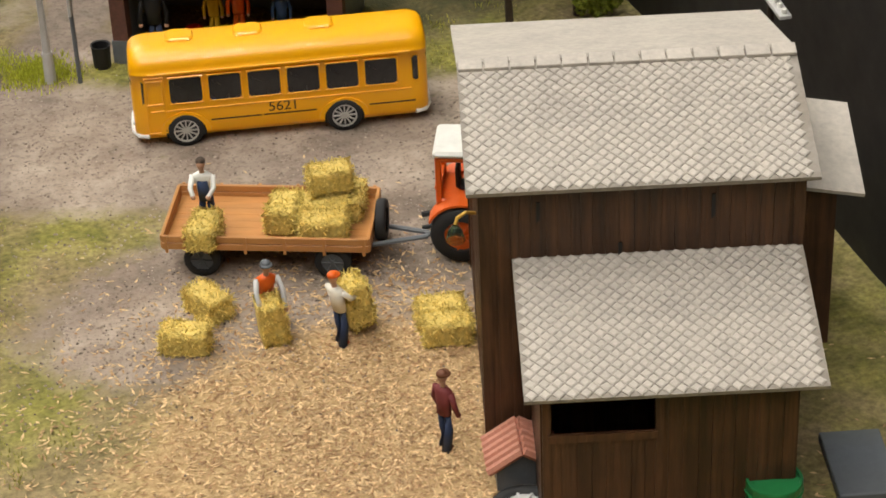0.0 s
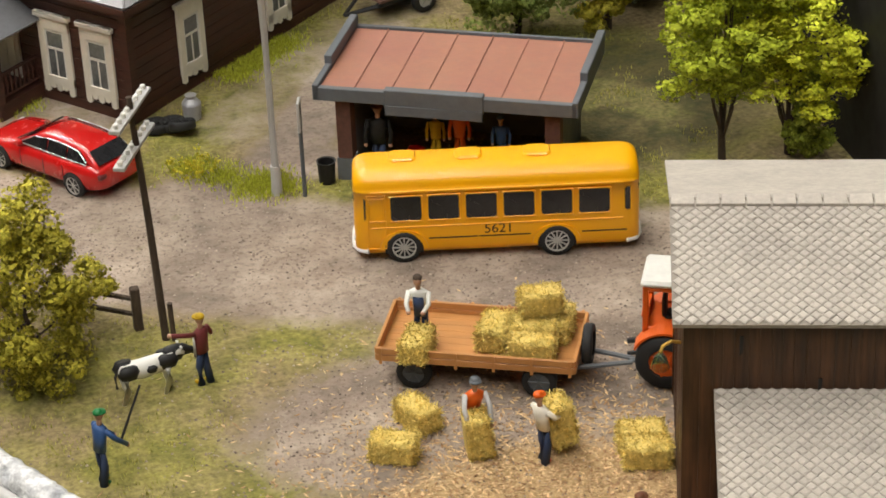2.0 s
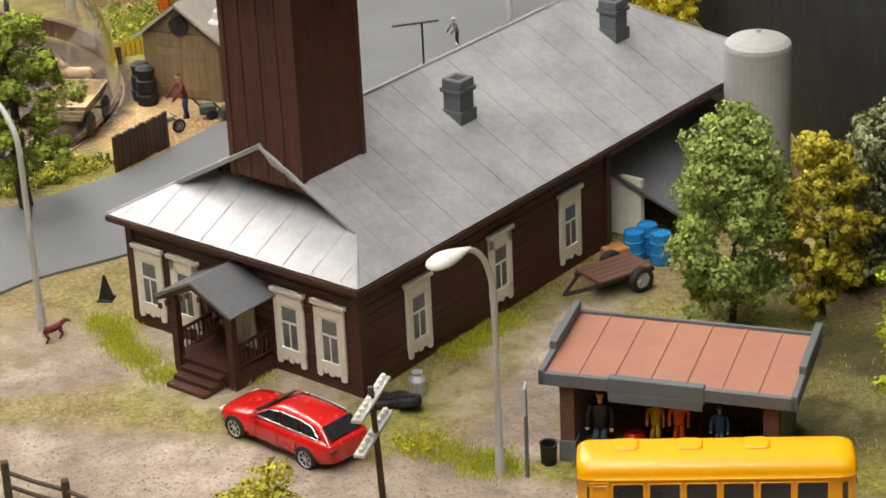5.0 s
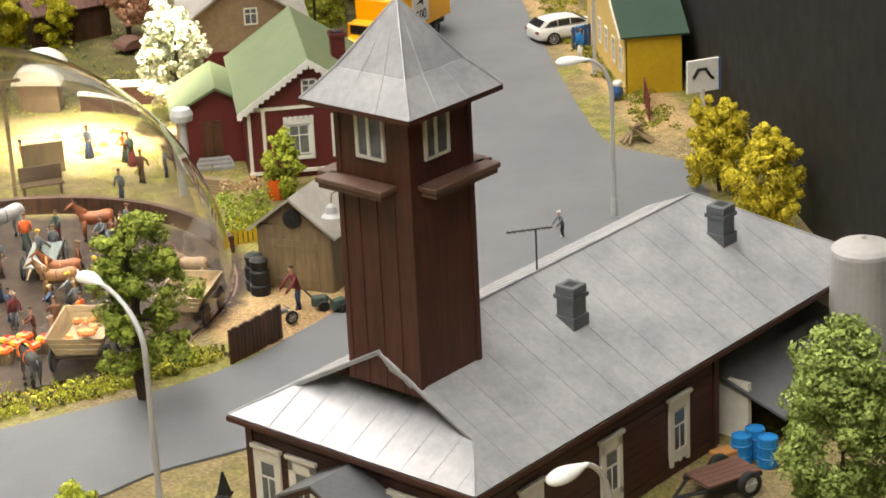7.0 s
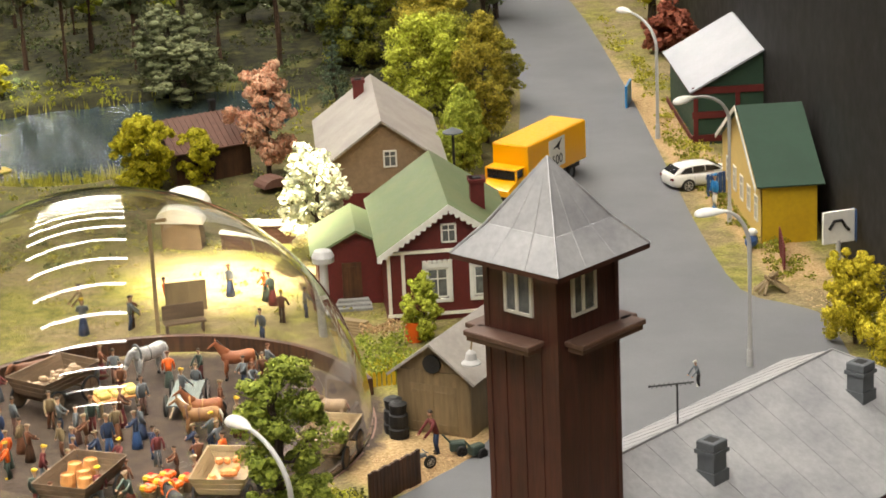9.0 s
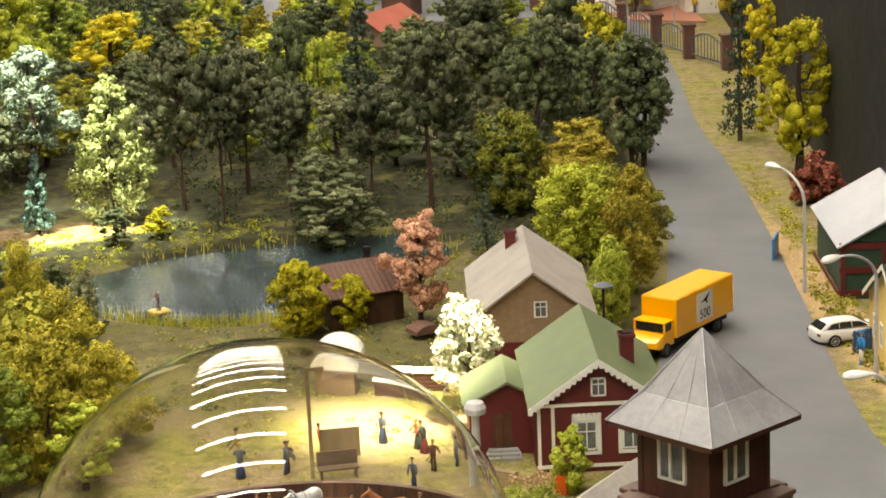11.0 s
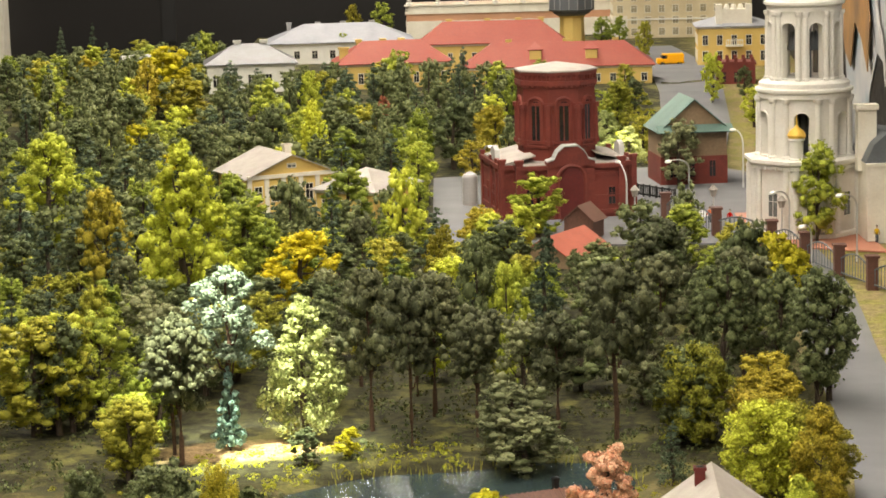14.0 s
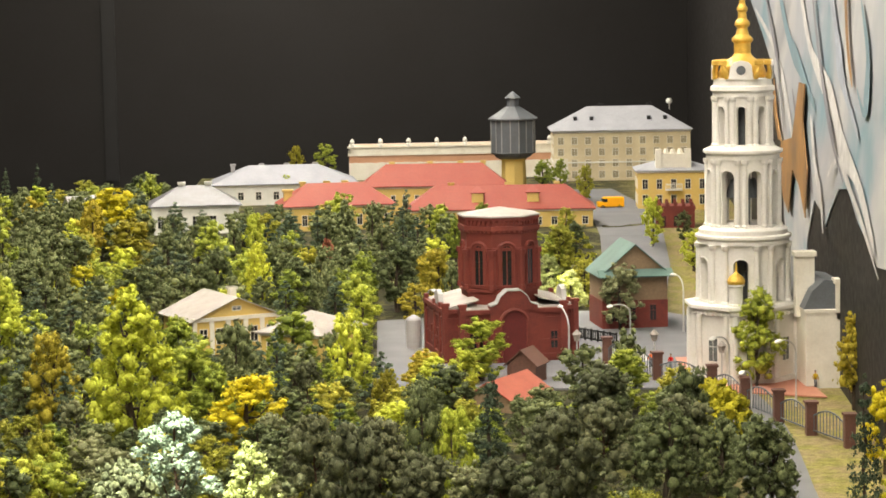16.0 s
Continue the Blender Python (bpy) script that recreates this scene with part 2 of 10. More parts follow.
M["greenroof"] = mat("greenroof", (0.13, 0.17, 0.085), 0.6, var=0.08, big=40, tint=(0.16, 0.185, 0.09))
M["greenroof2"] = mat("greenroof2", (0.03, 0.068, 0.042), 0.6, var=0.1, tint=(0.024, 0.055, 0.034))
M["copper"] = mat("copper", (0.13, 0.215, 0.185), 0.55, var=0.12, tint=(0.1, 0.17, 0.15))
M["redroof"] = mat("redroof", (0.285, 0.06, 0.042), 0.65, var=0.12, big=15, fine=200, tint=(0.31, 0.075, 0.05))
M["orangeroof"] = mat("orangeroof", (0.42, 0.115, 0.075), 0.65, var=0.12)
M["yellowwall"] = mat("yellowwall", (0.72, 0.52, 0.17), 0.7, var=0.06, big=15, bump=0.03, tint=(0.66, 0.46, 0.14))
M["mustard"] = mat("mustard", (0.55, 0.36, 0.012), 0.6, var=0.08)
M["gold"] = mat("gold", (0.72, 0.46, 0.09), 0.42, metal=0.35, var=0.1, bump=0)
M["plainwood"] = mat("plainwood", (0.22, 0.16, 0.085), 0.65, var=0.25, fine=300, stretch=(1, 1, 0.12))
M["brownroof"] = mat("brownroof", (0.15, 0.075, 0.055), 0.6, var=0.2)
M["paleroof"] = mat("paleroof", (0.38, 0.35, 0.31), 0.65, var=0.1, big=30, tint=(0.31, 0.28, 0.25))
M["tanwall"] = mat("tanwall", (0.3, 0.21, 0.13), 0.7, var=0.15)
M["water"] = mat("water", (0.02, 0.034, 0.038), 0.16, var=0.5, big=60, fine=150, bump=0.55, spec=0.5, tint=(0.045, 0.07, 0.074))
M["silo"] = mat("silo", (0.42, 0.41, 0.4), 0.5, var=0.06, bump=0.04)
M["bark"] = mat("bark", (0.07, 0.05, 0.035), 0.85, var=0.4, big=60, fine=500, bump=0.6, stretch=(1, 1, 0.2))
M["pinebark"] = mat("pinebark", (0.09, 0.05, 0.03), 0.85, var=0.4, big=60, fine=500, bump=0.6)
M["stone"] = mat("stone", (0.74, 0.72, 0.67), 0.6, var=0.05, bump=0.04, tint=(0.66, 0.63, 0.57))
M["salmon"] = mat("salmon", (0.66, 0.36, 0.22), 0.65, var=0.06, big=15, bump=0.03)
M["zinc"] = mat("zinc", (0.4, 0.41, 0.44), 0.5, var=0.08, big=20, tint=(0.34, 0.35, 0.38))
M["zinc_dull"] = mat("zinc_dull", (0.25, 0.26, 0.29), 0.55, var=0.1, big=20, tint=(0.2, 0.21, 0.235))
M["officewall"] = mat("officewall", (0.7, 0.61, 0.41), 0.7, var=0.05, big=15, bump=0.03)
M["litpane"] = mat("litpane", (0.34, 0.3, 0.2), 0.3, var=0.3, big=60, fine=120, bump=0)
M["skin"] = mat("skin", (0.5, 0.29, 0.19), 0.6, var=0.05, bump=0)
M["denim"] = mat("denim", (0.03, 0.05, 0.11), 0.7, var=0.15, bump=0.1)
M["blue"] = mat("blue", (0.035, 0.09, 0.24), 0.5, var=0.1, bump=0)
M["brightblue"] = mat("brightblue", (0.02, 0.22, 0.55), 0.4, var=0.06, bump=0)
M["maroon"] = mat("maroon", (0.16, 0.03, 0.03), 0.7, var=0.1)
M["green"] = mat("green", (0.02, 0.2, 0.06), 0.35, var=0.08, bump=0.02)
M["dullgreen"] = mat("dullgreen", (0.05, 0.075, 0.06), 0.5, var=0.2)
M["horsebrown"] = mat("horsebrown", (0.15, 0.058, 0.027), 0.6, var=0.2)
M["tealcart"] = mat("tealcart", (0.16, 0.19, 0.18), 0.55, var=0.2, stretch=(0.15, 1, 1))
M["paleplank"] = mat("paleplank", (0.3, 0.22, 0.12), 0.65, var=0.2, stretch=(0.15, 1, 1))
M["oldplank"] = mat("oldplank", (0.13, 0.085, 0.05), 0.7, var=0.3, stretch=(0.15, 1, 1))
M["carrot"] = mat("carrot", (0.62, 0.22, 0.07), 0.6, var=0.15)
M["dapple"] = mat("dapple", (0.42, 0.42, 0.41), 0.6, var=0.25, big=120, fine=300, bump=0, tint=(0.26, 0.265, 0.27))
M["bay"] = mat("bay", (0.27, 0.085, 0.03), 0.5, var=0.15, big=60, bump=0)
M["dun"] = mat("dun", (0.3, 0.15, 0.06), 0.55, var=0.2, big=60, bump=0)
M["tilepink"] = mat("tilepink", (0.5, 0.22, 0.15), 0.7, var=0.15)
M["glass"] = glassmat("glass", (0.985, 0.985, 0.96))
M["lampglass"] = glassmat("lampglass", (0.6, 0.85, 0.8), 0.05)

LEAF = {
    "dark": leafmat("leaf_dark", (0.058, 0.075, 0.03), (0.205, 0.24, 0.1)),
    "pine": leafmat("leaf_pine", (0.057, 0.066, 0.032), (0.19, 0.2, 0.102)),
    "green": leafmat("leaf_green", (0.142, 0.190, 0.026), (0.399, 0.460, 0.070)),
    "light": leafmat("leaf_light", (0.3, 0.345, 0.031), (0.575, 0.625, 0.088)),
    "lime": leafmat("leaf_lime", (0.43, 0.455, 0.033), (0.73, 0.76, 0.1)),
    "limegreen": leafmat("leaf_limegreen", (0.37, 0.41, 0.022), (0.7, 0.75, 0.055)),
    "olive": leafmat("leaf_olive", (0.19, 0.195, 0.022), (0.47, 0.455, 0.06)),
    "ochre": leafmat("leaf_ochre", (0.212, 0.183, 0.014), (0.468, 0.404, 0.050)),
    "gold": leafmat("leaf_gold", (0.38, 0.325, 0.009), (0.69, 0.605, 0.035)),
    "yellow": leafmat("leaf_yellow", (0.33, 0.3, 0.014), (0.66, 0.58, 0.045)),
    "bush": leafmat("leaf_bush", (0.265, 0.24, 0.02), (0.56, 0.495, 0.055), 0.1),
    "pink": leafmat("leaf_pink", (0.65, 0.286, 0.169), (0.85, 0.572, 0.39), 0.1),
    "white": leafmat("leaf_white", (0.62, 0.64, 0.42), (0.85, 0.85, 0.68), 0.05),
    "spruce": leafmat("leaf_spruce", (0.036, 0.056, 0.032), (0.125, 0.168, 0.1)),
    "bluespruce": leafmat("leaf_bluespruce", (0.08, 0.145, 0.12), (0.2, 0.31, 0.26)),
    "grey": leafmat("leaf_grey", (0.12, 0.13, 0.06), (0.32, 0.34, 0.17)),
    "willow": leafmat("leaf_willow", (0.23, 0.3, 0.065), (0.52, 0.6, 0.165)),
    "palelime": leafmat("leaf_palelime", (0.2, 0.235, 0.07), (0.46, 0.5, 0.2)),
    "moss": leafmat("moss", (0.06, 0.066, 0.022), (0.17, 0.17, 0.06), 0.0),
    "grit": leafmat("grit", (0.13, 0.1, 0.08), (0.42, 0.34, 0.27), 0.0),
    "pale": leafmat("leaf_pale", (0.1, 0.14, 0.098), (0.25, 0.31, 0.215)),
    "red": leafmat("leaf_red", (0.195, 0.066, 0.035), (0.338, 0.126, 0.065)),
    "grass": leafmat("blade_grass", (0.208, 0.208, 0.036), (0.494, 0.442, 0.104), 0.0),
    "brightgrass": leafmat("blade_bright", (0.33, 0.36, 0.025), (0.6, 0.62, 0.07), 0.05),
    "straw": leafmat("straw_flake", (0.3, 0.17, 0.08), (0.72, 0.52, 0.28), 0.0),
    "hay": leafmat("hay_stem", (0.56, 0.42, 0.1), (0.8, 0.64, 0.2), 0.05),
}


# ------------------------------------------------------------------ mesh tools (in plan units)
def link_mesh(name, me, parent=None, m=None):
    ob = new(name, me)
    if parent is not None:
        ob.parent = parent
    if m is not None:
        ob.matrix_basis = m
    return ob


def mesh_of(name, bm, mats, smooth=False):
    me = bpy.data.meshes.new(name)
    bm.transform(Matrix.Scale(U, 4))
    bmesh.ops.recalc_face_normals(bm, faces=bm.faces)
    bm.to_mesh(me)
    bm.free()
    for k in mats if isinstance(mats, (list, tuple)) else [mats]:
        me.materials.append(LEAF[k[3:]] if k[:3] == "lf:" else M[k])
    if smooth:
        for p in me.polygons:
            p.use_smooth = True
    return me


def part(name, bm, mats, parent, label="", smooth=False):
    ob = link_mesh(name, mesh_of(name, bm, mats, smooth), parent)
    return tagged(ob, label) if label else ob


def piece(name, me, parent, m):
    return link_mesh(name, me, parent, m)


def P(x, y, z=0.0, rx=0, ry=0, rz=0):
    return pose(x * U, y * U, z * U, rx, ry, rz)


def thing(name, x, y, z=0.0, rz=0.0, label="", category="", group="", kind=""):
    ob = new(name)
    ob.matrix_basis = P(x, y, z, 0, 0, rz)
    ob.empty_display_size = 0.01
    return tagged(ob, label, category, group, kind)


def solo(name, bm, mats, x, y, z=0.0, rz=0.0, label="", category="", group="", kind="", smooth=False):
    ob = link_mesh(name, mesh_of(name, bm, mats, smooth))
    ob.matrix_basis = P(x, y, z, 0, 0, rz)
    return tagged(ob, label, category, group, kind)


def B():
    return bmesh.new()


def box(bm, x0, x1, y0, y1, z0, z1, mi=0, bev=0.0, m=None):
    v = [bm.verts.new(p) for p in ((x0, y0, z0), (x1, y0, z0), (x1, y1, z0), (x0, y1, z0), (x0, y0, z1), (x1, y0, z1), (x1, y1, z1), (x0, y1, z1))]
    fs = [bm.faces.new([v[i] for i in q]) for q in ((0, 3, 2, 1), (4, 5, 6, 7), (0, 1, 5, 4), (1, 2, 6, 5), (2, 3, 7, 6), (3, 0, 4, 7))]
    for f in fs:
        f.material_index = mi
    geo = v
    if bev:
        es = list({e for f in fs for e in f.edges})
        r = bmesh.ops.bevel(bm, geom=es, offset=bev, segments=1, affect="EDGES", profile=0.6)
        for f in r["faces"]:
            f.material_index = mi
        geo = list({w for f in r["faces"] for w in f.verts})
    if m is not None:
        bmesh.ops.transform(bm, matrix=m, verts=geo)
    return geo


def rings(bm, loops, mi=0, cap0=True, cap1=True, closed=True):
    """Skins a run of vertex loops."""
    vs = [[bm.verts.new(p) for p in lp] for lp in loops]
    n = len(vs[0])
    for a, b in zip(vs, vs[1:]):
        for i in range(n if closed else n - 1):
            j = (i + 1) % n
            bm.faces.new((a[i], a[j], b[j], b[i])).material_index = mi
    if cap0 and closed:
        bm.faces.new(vs[0][::-1]).material_index = mi
    if cap1 and closed:
        bm.faces.new(vs[-1]).material_index = mi
    return vs


def cyl(bm, p0, p1, r0, r1=None, n=12, mi=0, caps=True):
    p0, p1 = Vector(p0), Vector(p1)
    r1 = r0 if r1 is None else r1
    q = (p1 - p0).to_track_quat("Z", "Y")
    lp = lambda p, r: [p + q @ Vector((r * math.cos(2 * math.pi * i / n), r * math.sin(2 * math.pi * i / n), 0)) for i in range(n)]  # noqa: E731
    rings(bm, [lp(p0, r0), lp(p1, max(r1, 1e-4))], mi, caps, caps)


def tube(bm, pts, r, n=8, mi=0, r1=None):
    pts = [Vector(p) for p in pts]
    loops = []
    for k, p in enumerate(pts):
        d = (pts[min(k + 1, len(pts) - 1)] - pts[max(k - 1, 0)]).normalized()
        q = d.to_track_quat("Z", "Y")
        rr = r if r1 is None else r + (r1 - r) * k / (len(pts) - 1)
        loops.append([p + q @ Vector((rr * math.cos(2 * math.pi * i / n), rr * math.sin(2 * math.pi * i / n), 0)) for i in range(n)])
    rings(bm, loops, mi)


def lathe(bm, prof, n=24, mi=0, cx=0.0, cy=0.0, turn=0.0):
    lp = [[(cx + r * math.cos(2 * math.pi * i / n + turn), cy + r * math.sin(2 * math.pi * i / n + turn), z) for i in range(n)] for r, z in ((max(r, 1e-3), z) for r, z in prof)]
    rings(bm, lp, mi)


def blob(bm, c, r, n=10, mi=0, m=None):
    lp = []
    k = max(n // 2, 4)
    for j in range(1, k):
        a = math.pi * j / k - math.pi / 2
        lp.append([Vector((r[0] * math.cos(a) * math.cos(2 * math.pi * i / n), r[1] * math.cos(a) * math.sin(2 * math.pi * i / n), r[2] * math.sin(a))) for i in range(n)])
    if m is not None:
        lp = [[m @ p for p in q] for q in lp]
    rings(bm, [[p + Vector(c) for p in q] for q in lp], mi)


def loft(bm, loops, k=4, mi=0):
    """Skins loops with smooth curves drawn through them lengthways."""
    lp = [[Vector(p) for p in q] for q in loops]
    out, n = [], len(lp)
    for i in range(n - 1):
        a, b, c, d = lp[max(i - 1, 0)], lp[i], lp[i + 1], lp[min(i + 2, n - 1)]
        for j in range(k):
            t = j / k
            out.append([0.5 * ((2 * q1) + (q2 - q0) * t + (2 * q0 - 5 * q1 + 4 * q2 - q3) * t * t + (3 * q1 - q0 - 3 * q2 + q3) * t ** 3) for q0, q1, q2, q3 in zip(a, b, c, d)])
    rings(bm, out + [lp[-1]], mi)


def ext(bm, pts, vec, mi=0):
    """A solid from a flat outline pushed along a vector."""
    vec = Vector(vec)
    rings(bm, [[Vector(p) for p in pts], [Vector(p) + vec for p in pts]], mi)


def plate(bm, pts, t, mi=0):
    """A roof plane of thickness t below its outline."""
    p = [Vector(q) for q in pts]
    nrm = (p[1] - p[0]).cross(p[2] - p[0]).normalized()
    if nrm.z < 0:
        nrm = -nrm
    ext(bm, p, -nrm * t, mi)


def raw_mesh(name, verts, faces, mats, normals=None):
    me = bpy.data.meshes.new(name)
    me.from_pydata((np.asarray(verts, float) * U).tolist(), [], faces)
    if normals is not None:  # flakes of one clump are shaded together
        me.polygons.foreach_set("use_smooth", [True] * len(me.polygons))
        me.normals_split_custom_set_from_vertices(np.asarray(normals, float).tolist())
    for k in mats:
        me.materials.append(LEAF[k[3:]] if k[:3] == "lf:" else M[k])
    return me


# ------------------------------------------------------------------ the setting
WALL = ((-200.0, 18.9), (81.0, 43.6), (163.0, 48.9), (300.0, 62.4), (440.0, 75.2), (862.0, 112.3))


def wall_x(y):
    return float(np.interp(y, [q[0] for q in WALL], [q[1] for q in WALL]))


def pond_edge(x, y):
    """Below 1 inside the pond, whose long axis runs obliquely."""
    u, v = x + 5.8, y - 217.0
    c, q = math.cos(0.42), math.sin(0.42)
    p, r = u * c + v * q, -u * q + v * c
    a = math.atan2(r, p)
    return math.hypot(p / 19.5, r / 13.0) / (1 + 0.07 * math.sin(3 * a + 1) + 0.04 * math.sin(5 * a))


def ground_z(x, y):
    s = min(max((y - 450.0) / 115.0, 0.0), 1.0)
    z = 8.0 * s * s * (3 - 2 * s)
    z += 0.07 * noise.noise((x * 0.25, y * 0.25, 0)) + 0.04 * noise.noise((x * 1.1, y * 1.1, 3))
    if 196 < y < 236 and -26 < x < 16:
        e = pond_edge(x, y)
        z -= 1.1 * min(max(1.12 - e, 0.0) / 0.2, 1.0)
    if 228 < y < 350 and x < 36:
        z += 0.9 * noise.noise((x * 0.05, y * 0.05, 8))
    return z


def seg_dist(x, y, pts):
    best = 1e9
    for (ax, ay), (bx, by) in zip(pts, pts[1:]):
        dx, dy = bx - ax, by - ay
        t = min(max(((x - ax) * dx + (y - ay) * dy) / (dx * dx + dy * dy), 0), 1)
        best = min(best, math.hypot(x - ax - t * dx, y - ay - t * dy))
    return best


def ramp01(v, a, b):
    return min(max((v - a) / (b - a), 0.0), 1.0)


LANE = [(-29.9, 102), (-5.7, 96), (6.4, 90.4), (14.4, 85.2), (20.4, 81.6), (30.4, 77), (44.3, 72.6)]
SPURS = [[(21.5, 89), (25.5, 95), (28.6, 100)], [(2.4, 101.6), (6.9, 102.2)], [(16.4, 88), (23, 89.2)]]


def zone_of(x, y):
    lane = 1 - ramp01(seg_dist(x, y, LANE), 3.2, 6.0)
    for s in SPURS:
        lane = max(lane, 0.9 * (1 - ramp01(seg_dist(x, y, s), 0.8, 2.6)))
    yard = ramp01(math.hypot((x - 23.8) / 9.5, (y - 58.0) / 9.5), 0.7, 1.15)
    straw = 1 - yard
    lane = max(lane, 0.95 * (1 - ramp01(math.hypot((x - 25.3) / 11, (y - 69.5) / 5.8), 0.7, 1.1)))
    market = 1 - ramp01(math.hypot((x + 4.5) / 1.15, y - 140.0), 13.2, 15.5)
    market = max(market, 1 - ramp01(math.hypot(x + 4.8, y - 131.5), 7.5, 10))
    market = max(market, 0.42 - 0.42 * ramp01(math.hypot((x - 28) / 6.5, (y - 70.5) / 4.5), 0.6, 1.15))
    shedyard = 1 - ramp01(math.hypot((x - 13.8) / 6.2, (y - 131.5) / 5.2), 0.7, 1.1)
    verge = (1 - ramp01(abs(x - 44.8), 1.5, 3.5)) * ramp01(y, 151, 160) * (1 - ramp01(y, 214, 256))
    straw = max(straw, 1.0 * shedyard, 0.75 * verge)
    # pale straw on two spot-lit patches paints their overexposed light into the ground
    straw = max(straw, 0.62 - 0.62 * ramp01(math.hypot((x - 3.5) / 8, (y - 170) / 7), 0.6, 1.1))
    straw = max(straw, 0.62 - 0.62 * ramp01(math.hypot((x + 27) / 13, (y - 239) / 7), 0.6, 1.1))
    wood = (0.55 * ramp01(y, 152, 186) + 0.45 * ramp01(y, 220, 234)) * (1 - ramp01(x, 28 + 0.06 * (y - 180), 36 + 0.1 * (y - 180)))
    lane = max(lane, 0.62 * (1 - ramp01(seg_dist(x, y, [(2.5, 105.5), (8.5, 102.5), (14.0, 97.0)]), 2.2, 5.5)), 0.5 * (1 - ramp01(seg_dist(x, y, [(20.8, 93.5), (25.5, 98.5), (30.5, 102.0)]), 1.2, 3.4)))
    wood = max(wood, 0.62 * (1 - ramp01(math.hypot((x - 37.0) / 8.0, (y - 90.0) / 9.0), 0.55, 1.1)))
    return max(lane, 0.0), straw, wood, market


def make_ground():
    xs = list(np.arange(-330, -60, 15.0)) + list(np.arange(-60, -26, 2.0)) + list(np.arange(-26, 50, 0.55)) + list(np.arange(50, 150, 4.0))
    ys = list(np.arange(-60, 44, 8.0)) + list(np.arange(44, 160, 0.55)) + list(np.arange(160, 280, 1.2)) + list(np.arange(280, 746, 4.0))
    nx, ny = len(xs), len(ys)
    vs = [(x, y, ground_z(x, y)) for y in ys for x in xs]
    fs = [(j * nx + i, j * nx + i + 1, (j + 1) * nx + i + 1, (j + 1) * nx + i) for j in range(ny - 1) for i in range(nx - 1) if xs[i] > -64 or ys[j] < 628]
    me = raw_mesh("ground", vs, fs, ["ground"])
    col = me.color_attributes.new("zone", "FLOAT_COLOR", "POINT")
    z = np.ones((len(vs), 4), dtype=np.float32)
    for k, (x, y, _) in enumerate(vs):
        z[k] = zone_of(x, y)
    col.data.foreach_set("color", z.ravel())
    for p in me.polygons:
        p.use_smooth = True
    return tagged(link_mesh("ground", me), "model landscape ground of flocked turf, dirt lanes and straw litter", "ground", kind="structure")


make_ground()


def sheet(name, pts, z, thick, mats, label, sub=1):
    """A thin surface layer with rounded outline, lying on the ground."""
    fine = []
    n = len(pts)
    for i in range(n):
        p0, p1, p2, p3 = (Vector(pts[(i + k) % n]) for k in (-1, 0, 1, 2))
        for s in range(sub):
            t = s / sub
            fine.append(0.5 * ((2 * p1) + (p2 - p0) * t + (2 * p0 - 5 * p1 + 4 * p2 - p3) * t * t + (3 * p1 - p0 - 3 * p2 + p3) * t ** 3))
    bm = B()
    ext(bm, [(p.x, p.y, z) for p in fine], (0, 0, -thick))
    return solo(name, bm, mats, 0, 0, 0, 0, label, "road", kind="structure")


ROAD = [(-80.4, 92.3), (-24.9, 102.6), (-1.9, 109.6), (3.4, 112.4), (8.4, 114), (22.6, 118.3), (39.8, 123.9), (41.9, 134.8), (43.5, 148.9), (42.2, 152.6), (39.5, 156.9), (40.1, 170.6), (42, 190.2), (44.7, 217.4), (47.2, 249.1), (48.2, 275.4), (51.5, 307.2), (53.8, 336.9), (53, 367.7), (44.8, 369.8), (44.6, 336.8), (42.8, 307.1), (40.1, 281.8), (38.4, 258.8), (36.9, 238), (34, 216.1), (28.7, 190), (25, 170.3), (21.3, 148.5), (17.5, 133.9), (13.1, 128.4), (8, 124.3), (-1.4, 120.9), (-25, 115.4), (-80.8, 105.8)]
sheet("road", ROAD, 0.15, 0.6, "asphalt", "smooth grey asphalt road of the model town", 3)
sheet("road", [(-6.2, 369), (-5.7, 452), (23, 460), (49.6, 460), (65.8, 434), (67.3, 366), (55, 363)], 0.3, 0.5, "asphalt", "grey asphalt square round the brick church")
# the town's street, climbing with the ground
street = [(44, 455), (48, 480), (52, 505), (55, 540), (57, 580), (58, 620), (56, 665)]
vs, fs = [], []
for k, (x, y) in enumerate(street):
    for q in (-7.5, -2.5, 2.5, 7.5):
        vs.append((x + q, y, ground_z(x + q, y) + 0.45))
    if k:
        fs += [(4 * k - 4 + i, 4 * k - 3 + i, 4 * k + 1 + i, 4 * k + i) for i in range(3)]
tagged(link_mesh("road", raw_mesh("road", vs, fs, ["asphalt"])), "grey asphalt street climbing into the town", "road", kind="structure")
# walls of the exhibition room
bm = B()
rings(bm, [[(x, y, -90), (x + 12, y, -90), (x + 12, y, 195), (x, y, 195)] for y, x in WALL])
solo("wall_east", bm, "black_wall", 0, 0, 0, 0, "matt black exhibition wall behind the layout", "wall", kind="structure")
bm = B()
box(bm, -340, wall_x(850) + 10, 850, 862, -90, 195)
solo("wall_north", bm, "black_wall", 0, 0, 0, 0, "matt black panelled exhibition wall", "wall", kind="structure")
bm = B()
box(bm, -352, -340, -212, 862, -90, 195)
solo("wall_west", bm, "black_wall", 0, 0, 0, 0, "matt black exhibition wall", "wall", kind="structure")
bm = B()
box(bm, -352, wall_x(-200) + 12, -224, -212, -90, 195)
solo("wall_south", bm, "black_wall", 0, 0, 0, 0, "matt black exhibition wall", "wall", kind="structure")
bm = B()
box(bm, -360, 140, -230, 870, 195, 200)
solo("ceiling", bm, "ceiling", 0, 0, 0, 0, "plain grey exhibition room ceiling", "ceiling", kind="structure")
